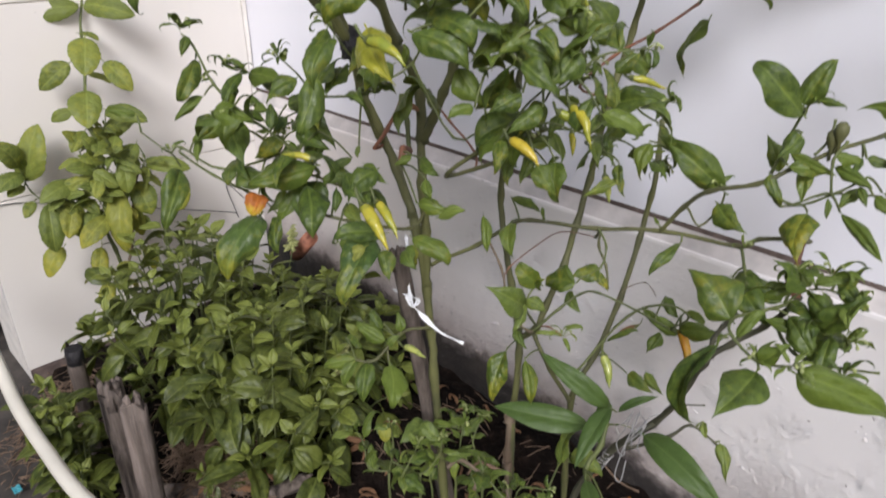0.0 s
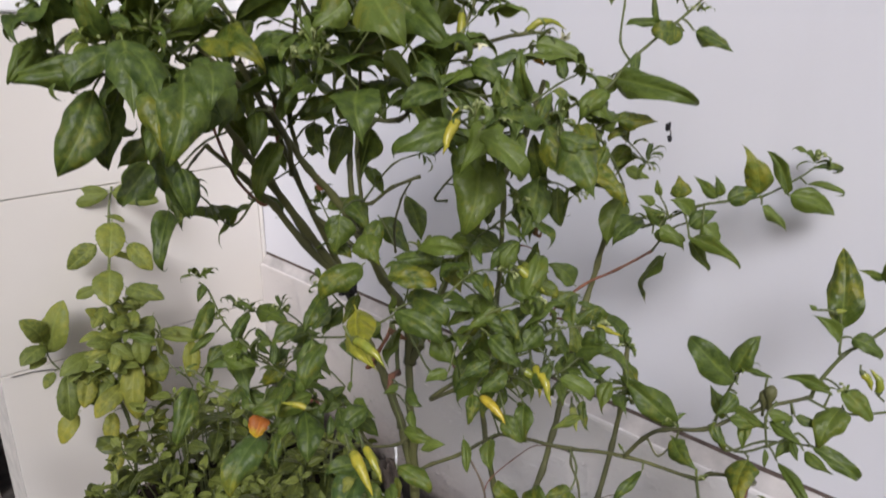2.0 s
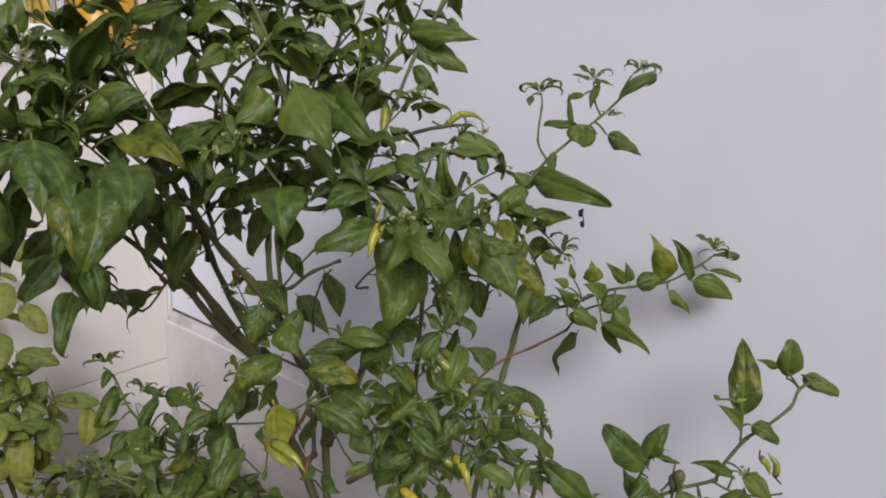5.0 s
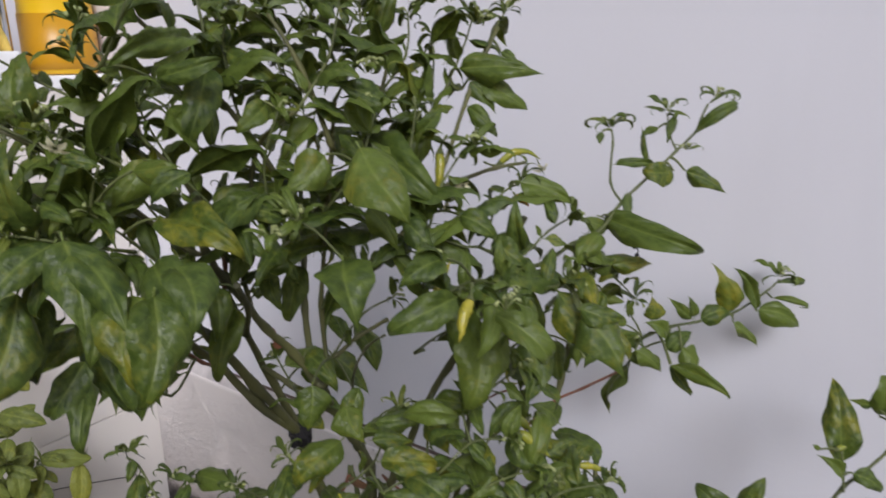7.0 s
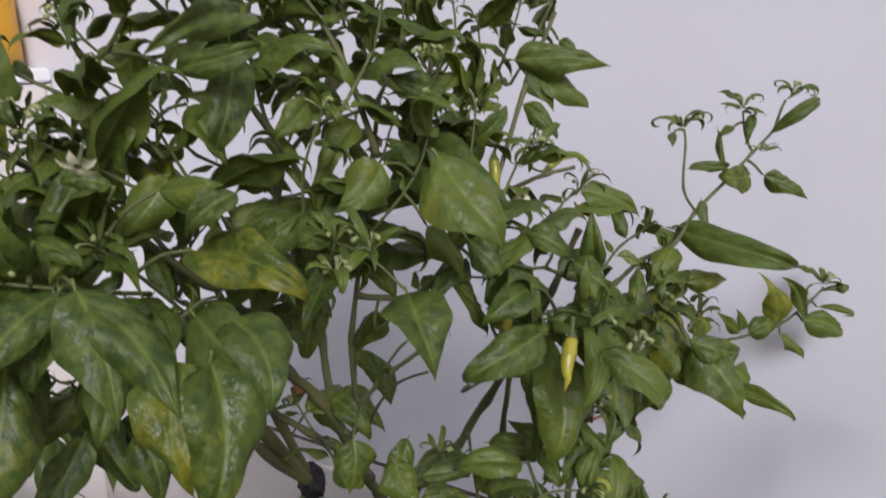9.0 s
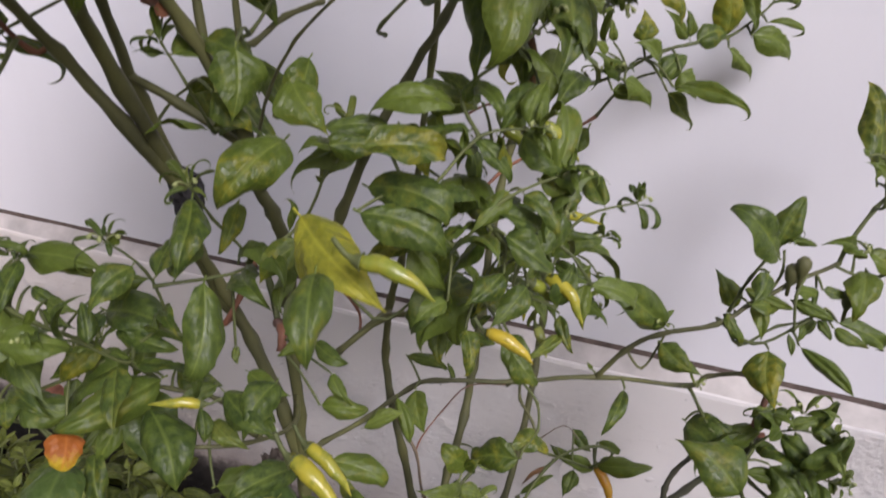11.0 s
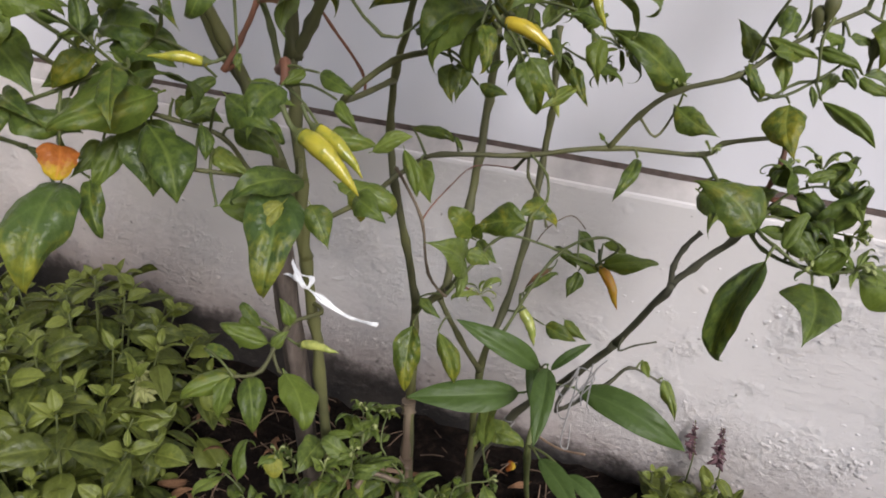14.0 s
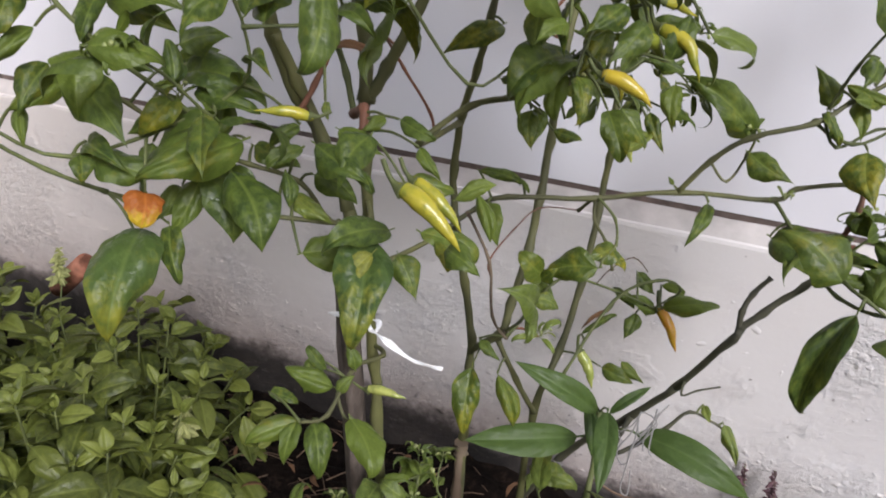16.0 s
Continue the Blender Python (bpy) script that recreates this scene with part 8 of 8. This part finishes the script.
for i in range(3):
    top = Vector((-0.210 + fray.uniform(-0.006, 0.008), 0.526 + fray.uniform(-0.006, 0.004), 0.332 + fray.uniform(-0.014, 0.008)))
    long = fray.uniform(0.02, 0.07)
    sway = fray.uniform(-0.013, 0.006)
    line = [top, top + Vector((0.3 * sway, -0.003, -0.35 * long)), top + Vector((sway, fray.uniform(-0.004, 0.004), -0.75 * long)), top + Vector((0.7 * sway, 0, -long))]
    if i % 3 == 0:
        line += [line[-1] + Vector((0.006, -0.002, 0.003)), line[-1] + Vector((0.007, -0.001, 0.02)), top + Vector((0.012, 0.002, -0.01))]
    hanging.append(line)
cord("nylon_cord", [CORD_A, CORD_B, CORD_C, wound, *hanging], 0.0006, "frayed pale nylon cord round the leaning branch", plain("pale_cord", (0.27, 0.26, 0.255), 0.6))
cord("twine", [TWINE], 0.001, "loose piece of pale twine on the soil", M_STRAW)

wire = thing("wire", (-1.2165, 0.26, 0.312), "thin grey wire strung over the tiled wall", "wire")
for pts in ([(-1.2175, 0.24, 0.312), (-1.217, 0.296, 0.306), (-1.2165, 0.40, 0.268), (-1.217, 0.538, 0.222), (-1.217, 0.664, 0.176)], [(-1.2165, 0.683, 0.203), (-1.214, 0.647, 0.244), (-1.2165, 0.665, 0.166)]):
    bm = bmesh.new()
    tube(bm, smooth(pts, 4), 0.0008, 6)
    under(part("strand", bm, M_RUBBER), wire)

# withered bits on the slender plant
stem(chili_b, DEAD_A, 0.0007, 0.0005, M_RED)
stem(chili_b, DEAD_B, 0.0009, 0.0006, M_RED)
leaf(chili_b, DRYLEAF[0], DRYLEAF[1], 60, 0.7, "y", "withered yellow leaf")
leaf(chili_b, DRYLEAF[2], DRYLEAF[3], 50, 0.8, "d", "withered brown leaf")
stem(chili, FARTWIG, 0.0012, 0.0016, M_TWIG)
bm = bmesh.new()
for place, size in ((DARKBUD[0], 0.0026), (DARKBUD[1], 0.0021)):
    made = bmesh.ops.create_icosphere(bm, subdivisions=2, radius=size)
    for v in made["verts"]:
        v.co = Vector(place) + Vector((v.co.x, v.co.y, v.co.z * 1.5)) * (1 + 0.7 * noise.noise(v.co * 700))
tube(bm, [Vector(DARKBUD[0]), Vector(DARKBUD[0]).lerp(Vector(DARKBUD[1]), 0.5) + Vector((0.002, 0, 0)), Vector(DARKBUD[1])], 0.0006, 5)
under(part("dead_flower", bm, M_BLACK, None, "shrivelled black flower"), chili_b)

# ---------------------------------------------------------------- litter on the soil
lit = random.Random(5)


def ground_at(x, y):
    e = max(0.0, min(1.0, (y - 0.18) / 0.12))
    return -0.03 + e * (0.055 + 0.02 * (y - 0.3)) - (0.03 * min(1, (-0.95 - x) / 0.15) if x < -0.95 else 0)


bm = bmesh.new()
for i in range(2600):
    if i % 3 == 0:
        x, y = lit.gauss(-0.73, 0.045), lit.gauss(0.335, 0.03)
    elif i % 3 == 1:
        x, y = lit.gauss(-1.07, 0.06), lit.gauss(0.21, 0.05)
    else:
        x, y = lit.uniform(-1.15, 0.2), lit.uniform(0.2, 0.71)
    a, up = lit.uniform(0, 3.14), lit.uniform(-0.25, 0.35)
    l = lit.uniform(0.008, 0.05)
    d = Vector((math.cos(a), math.sin(a), up)).normalized() * l
    heap = 0.035 * math.exp(-((x + 0.73) ** 2 + (y - 0.335) ** 2) / 0.004) + 0.04 * math.exp(-((x + 1.07) ** 2 + (y - 0.21) ** 2) / 0.008)
    p = Vector((x, y, ground_at(x, y) + lit.uniform(0.002, 0.014) + heap * lit.random()))
    if p.y + d.y > 0.715 or p.y - d.y > 0.715:
        continue
    tube(bm, [p - d * 0.5, p + Vector((0, 0, 0.002)), p + d * 0.5], lit.uniform(0.0003, 0.0009), 4, False)
tagged(part("straw_litter", bm, M_STRAW), "dry straw and broken twigs strewn on the soil", "litter", kind="stuff")

bm = bmesh.new()
for i in range(420):
    x, y = lit.uniform(-1.15, 0.25), lit.uniform(0.22, 0.7)
    r = lit.uniform(0.003, 0.011)
    made = bmesh.ops.create_icosphere(bm, subdivisions=1, radius=r)
    z = ground_at(x, y)
    for v in made["verts"]:
        v.co = Vector((x, y, z)) + v.co * (1 + 0.4 * noise.noise(v.co * 150 + Vector((i, 0, 0))))
tagged(part("soil_clods", bm, M_SOIL), "crumbly clods of dark soil on the bed", "soil", kind="stuff")

fallen = thing("fallen_leaves", (-0.4, 0.45, 0.03), "dry brown and reddish leaves fallen on the soil", "leaf litter", kind="stuff")
for i in range(130):
    x, y = lit.uniform(-0.7, 0.1), lit.uniform(0.3, 0.69)
    a = lit.uniform(0, 6.28)
    p = Vector((x, y, ground_at(x, y) + 0.012))
    leaf(fallen, p, p + Vector((math.cos(a), math.sin(a), lit.uniform(-0.2, 0.3))) * lit.uniform(0.012, 0.035), lit.uniform(-50, 50), 0.9, "d")

leaf(fallen, (-0.288, 0.692, 0.036), (-0.277, 0.689, 0.041), 40, 0.9, "o", "bright red-orange fallen leaf")

# a torn bit of blue plastic beside the pipe
bm = bmesh.new()
bmesh.ops.create_grid(bm, x_segments=6, y_segments=4, size=0.5)
for v in bm.verts:
    v.co = Vector((-0.957 + 0.018 * v.co.x, 0.125 + 0.011 * v.co.y, -0.026 + 0.004 * noise.noise(v.co * 5) + 0.003 * abs(v.co.x)))
scrap = tagged(part("plastic_scrap", bm, M_TEAL), "crumpled scrap of blue plastic lying on the earth", "scrap")
scrap.modifiers.new("thick", 'SOLIDIFY').thickness = 0.0006

# ---------------------------------------------------------------- on the kitchen sill
SX = WX - 0.075
bottle = thing("yellow_container", (SX, 0.685, 0.926), "opaque yellow plastic container standing on the sill", "container")
bm = turned(bmesh.new(), [(0.05, 0.926), (0.056, 0.932), (0.058, 0.95), (0.0575, 1.02), (0.056, 1.04), (0.057, 1.044), (0.047, 1.075), (0.034, 1.1), (0.027, 1.115), (0.026, 1.15)], 28, (SX, 0.685, 0))
under(part("body", bm, M_YELLOW), bottle)
bm = turned(bmesh.new(), [(0.0585, 0.934), (0.0592, 0.95), (0.0587, 1.022)], 28, (SX, 0.685, 0))
under(part("liquid", bm, M_AMBER, None, "darker amber lower half"), bottle)
bm = turned(bmesh.new(), [(0.029, 1.15), (0.03, 1.152), (0.03, 1.178), (0.027, 1.182)], 20, (SX, 0.685, 0))
under(part("cap", bm, M_YELLOW), bottle)

spray = thing("cleaner_bottle", (WX - 0.17, 0.55, 0.926), "white bottle with a teal side on the sill", "bottle")
bm = turned(bmesh.new(), [(0.028, 0.926), (0.032, 0.93), (0.033, 1.04), (0.03, 1.07), (0.015, 1.1), (0.013, 1.13)], 22, (WX - 0.17, 0.552, 0))
under(part("body", bm, M_WHITE), spray)
bm = bmesh.new()
tube(bm, smooth([(WX - 0.14, 0.528, 0.93), (WX - 0.14, 0.523, 0.99), (WX - 0.14, 0.52, 1.06)], 4), 0.011, 12)
under(part("handle", bm, M_TEAL, None, "teal plastic handle"), spray)
bm = turned(bmesh.new(), [(0.02, 1.105), (0.03, 1.115), (0.034, 1.14), (0.026, 1.17), (0.01, 1.18)], 18, (WX - 0.165, 0.54, 0))
under(part("cap", bm, M_WHITE), spray)

tap = thing("water_tap", (WX - 0.06, 0.54, 0.926), "chrome water tap over the sill", "tap")
bm = bmesh.new()
tube(bm, smooth([(WX + 0.002, 0.52, 1.064), (WX, 0.545, 1.068), (WX - 0.03, 0.575, 1.07), (WX - 0.06, 0.592, 1.07)], 4), 0.0075, 16)
under(part("neck", bm, M_CHROME), tap)
bm = bmesh.new()
axis = Vector((-0.1, 1.0, 0.32)).normalized()
tube(bm, [Vector((WX + 0.006, 0.491, 1.053)) + axis * d for d in (0.006, 0.0, 0.002, 0.008, 0.022, 0.033, 0.036)], lambda s: (0.016, 0.0215, 0.0235, 0.0225, 0.016, 0.0115, 0.008)[round(s * 6)], 22)
under(part("handle", bm, M_CHROME), tap)
bm = turned(bmesh.new(), [(0.016, 0.926), (0.016, 0.935), (0.0095, 0.94), (0.009, 1.06), (0.012, 1.065), (0.012, 1.078)], 16, (WX - 0.06, 0.592, 0))
under(part("riser", bm, M_CHROME), tap)

cloth = thing("cloth", (WX - 0.045, 0.566, 1.08), "crumpled yellow cloth hanging over the tap", "cloth")
bm = bmesh.new()
vs = []
for i in range(15):
    row = []
    for j in range(13):
        s, w = i / 14, j / 12 - 0.5
        y = 0.566 + w * (0.022 + 0.022 * s) + 0.004 * math.sin(s * 9)
        x = WX - 0.046 + 0.011 * math.sin(w * 16 + s * 3) + 0.006 * math.sin(s * 8 + w * 5) + 0.004 * noise.noise(Vector((s * 7, w * 9, 2)))
        row.append(bm.verts.new((x, y, 1.085 - 0.145 * s + 0.01 * math.sin(w * 9))))
    vs.append(row)
for p, q in zip(vs, vs[1:]):
    for k in range(12):
        bm.faces.new((p[k], p[k + 1], q[k + 1], q[k])).smooth = True
ob = under(part("fabric", bm, M_CLOTH), cloth)
ob.modifiers.new("thick", 'SOLIDIFY').thickness = 0.003

rod = thing("rubber_rod", (WX, 0.3, SILL + 0.03), "black rubber rod with a ring lying on the sill", "rod")
bm = bmesh.new()
tube(bm, [Vector((WX - 0.006, y, SILL + 0.0335)) for y in (0.1, 0.2, 0.3, 0.372)], 0.0035, 10)
under(part("bar", bm, M_RUBBER), rod)
bm = bmesh.new()
ring = [Vector((WX - 0.006, 0.383 + 0.009 * math.cos(q), SILL + 0.0375 + 0.009 * math.sin(q))) for q in (2 * math.pi * k / 20 for k in range(21))]
tube(bm, ring, 0.0042, 8, False)
under(part("ring", bm, M_RUBBER), rod)

latch = thing("window_latch", (WX - 0.155, 0.438, 1.06), "small chrome window latch", "latch")
bm = turned(bmesh.new(), [(0.004, 1.2), (0.005, 1.12), (0.005, 1.085), (0.009, 1.08), (0.011, 1.06), (0.009, 1.05), (0.004, 1.047)], 14, (WX - 0.15, 0.438, 0))
under(part("pull", bm, M_CHROME), latch)

jars = random.Random(3)
for k in range(5):
    y = 0.3 + 0.05 * k
    jar = thing("jar", (WX - 1.35, y, 1.145), "small dim jar on the kitchen shelf", "jar", "jars on the shelf")
    h = jars.uniform(0.08, 0.14)
    bm = turned(bmesh.new(), [(0.018, 1.145), (0.02, 1.15), (0.02, 1.145 + h * 0.7), (0.012, 1.145 + h * 0.8)], 14, (WX - 1.35, y, 0))
    under(part("body", bm, (M_WHITE, M_TEAL, M_RUST)[k % 3]), jar)
    bm = turned(bmesh.new(), [(0.014, 1.145 + h * 0.8), (0.014, 1.145 + h)], 14, (WX - 1.35, y, 0))
    under(part("lid", bm, M_RUBBER), jar)
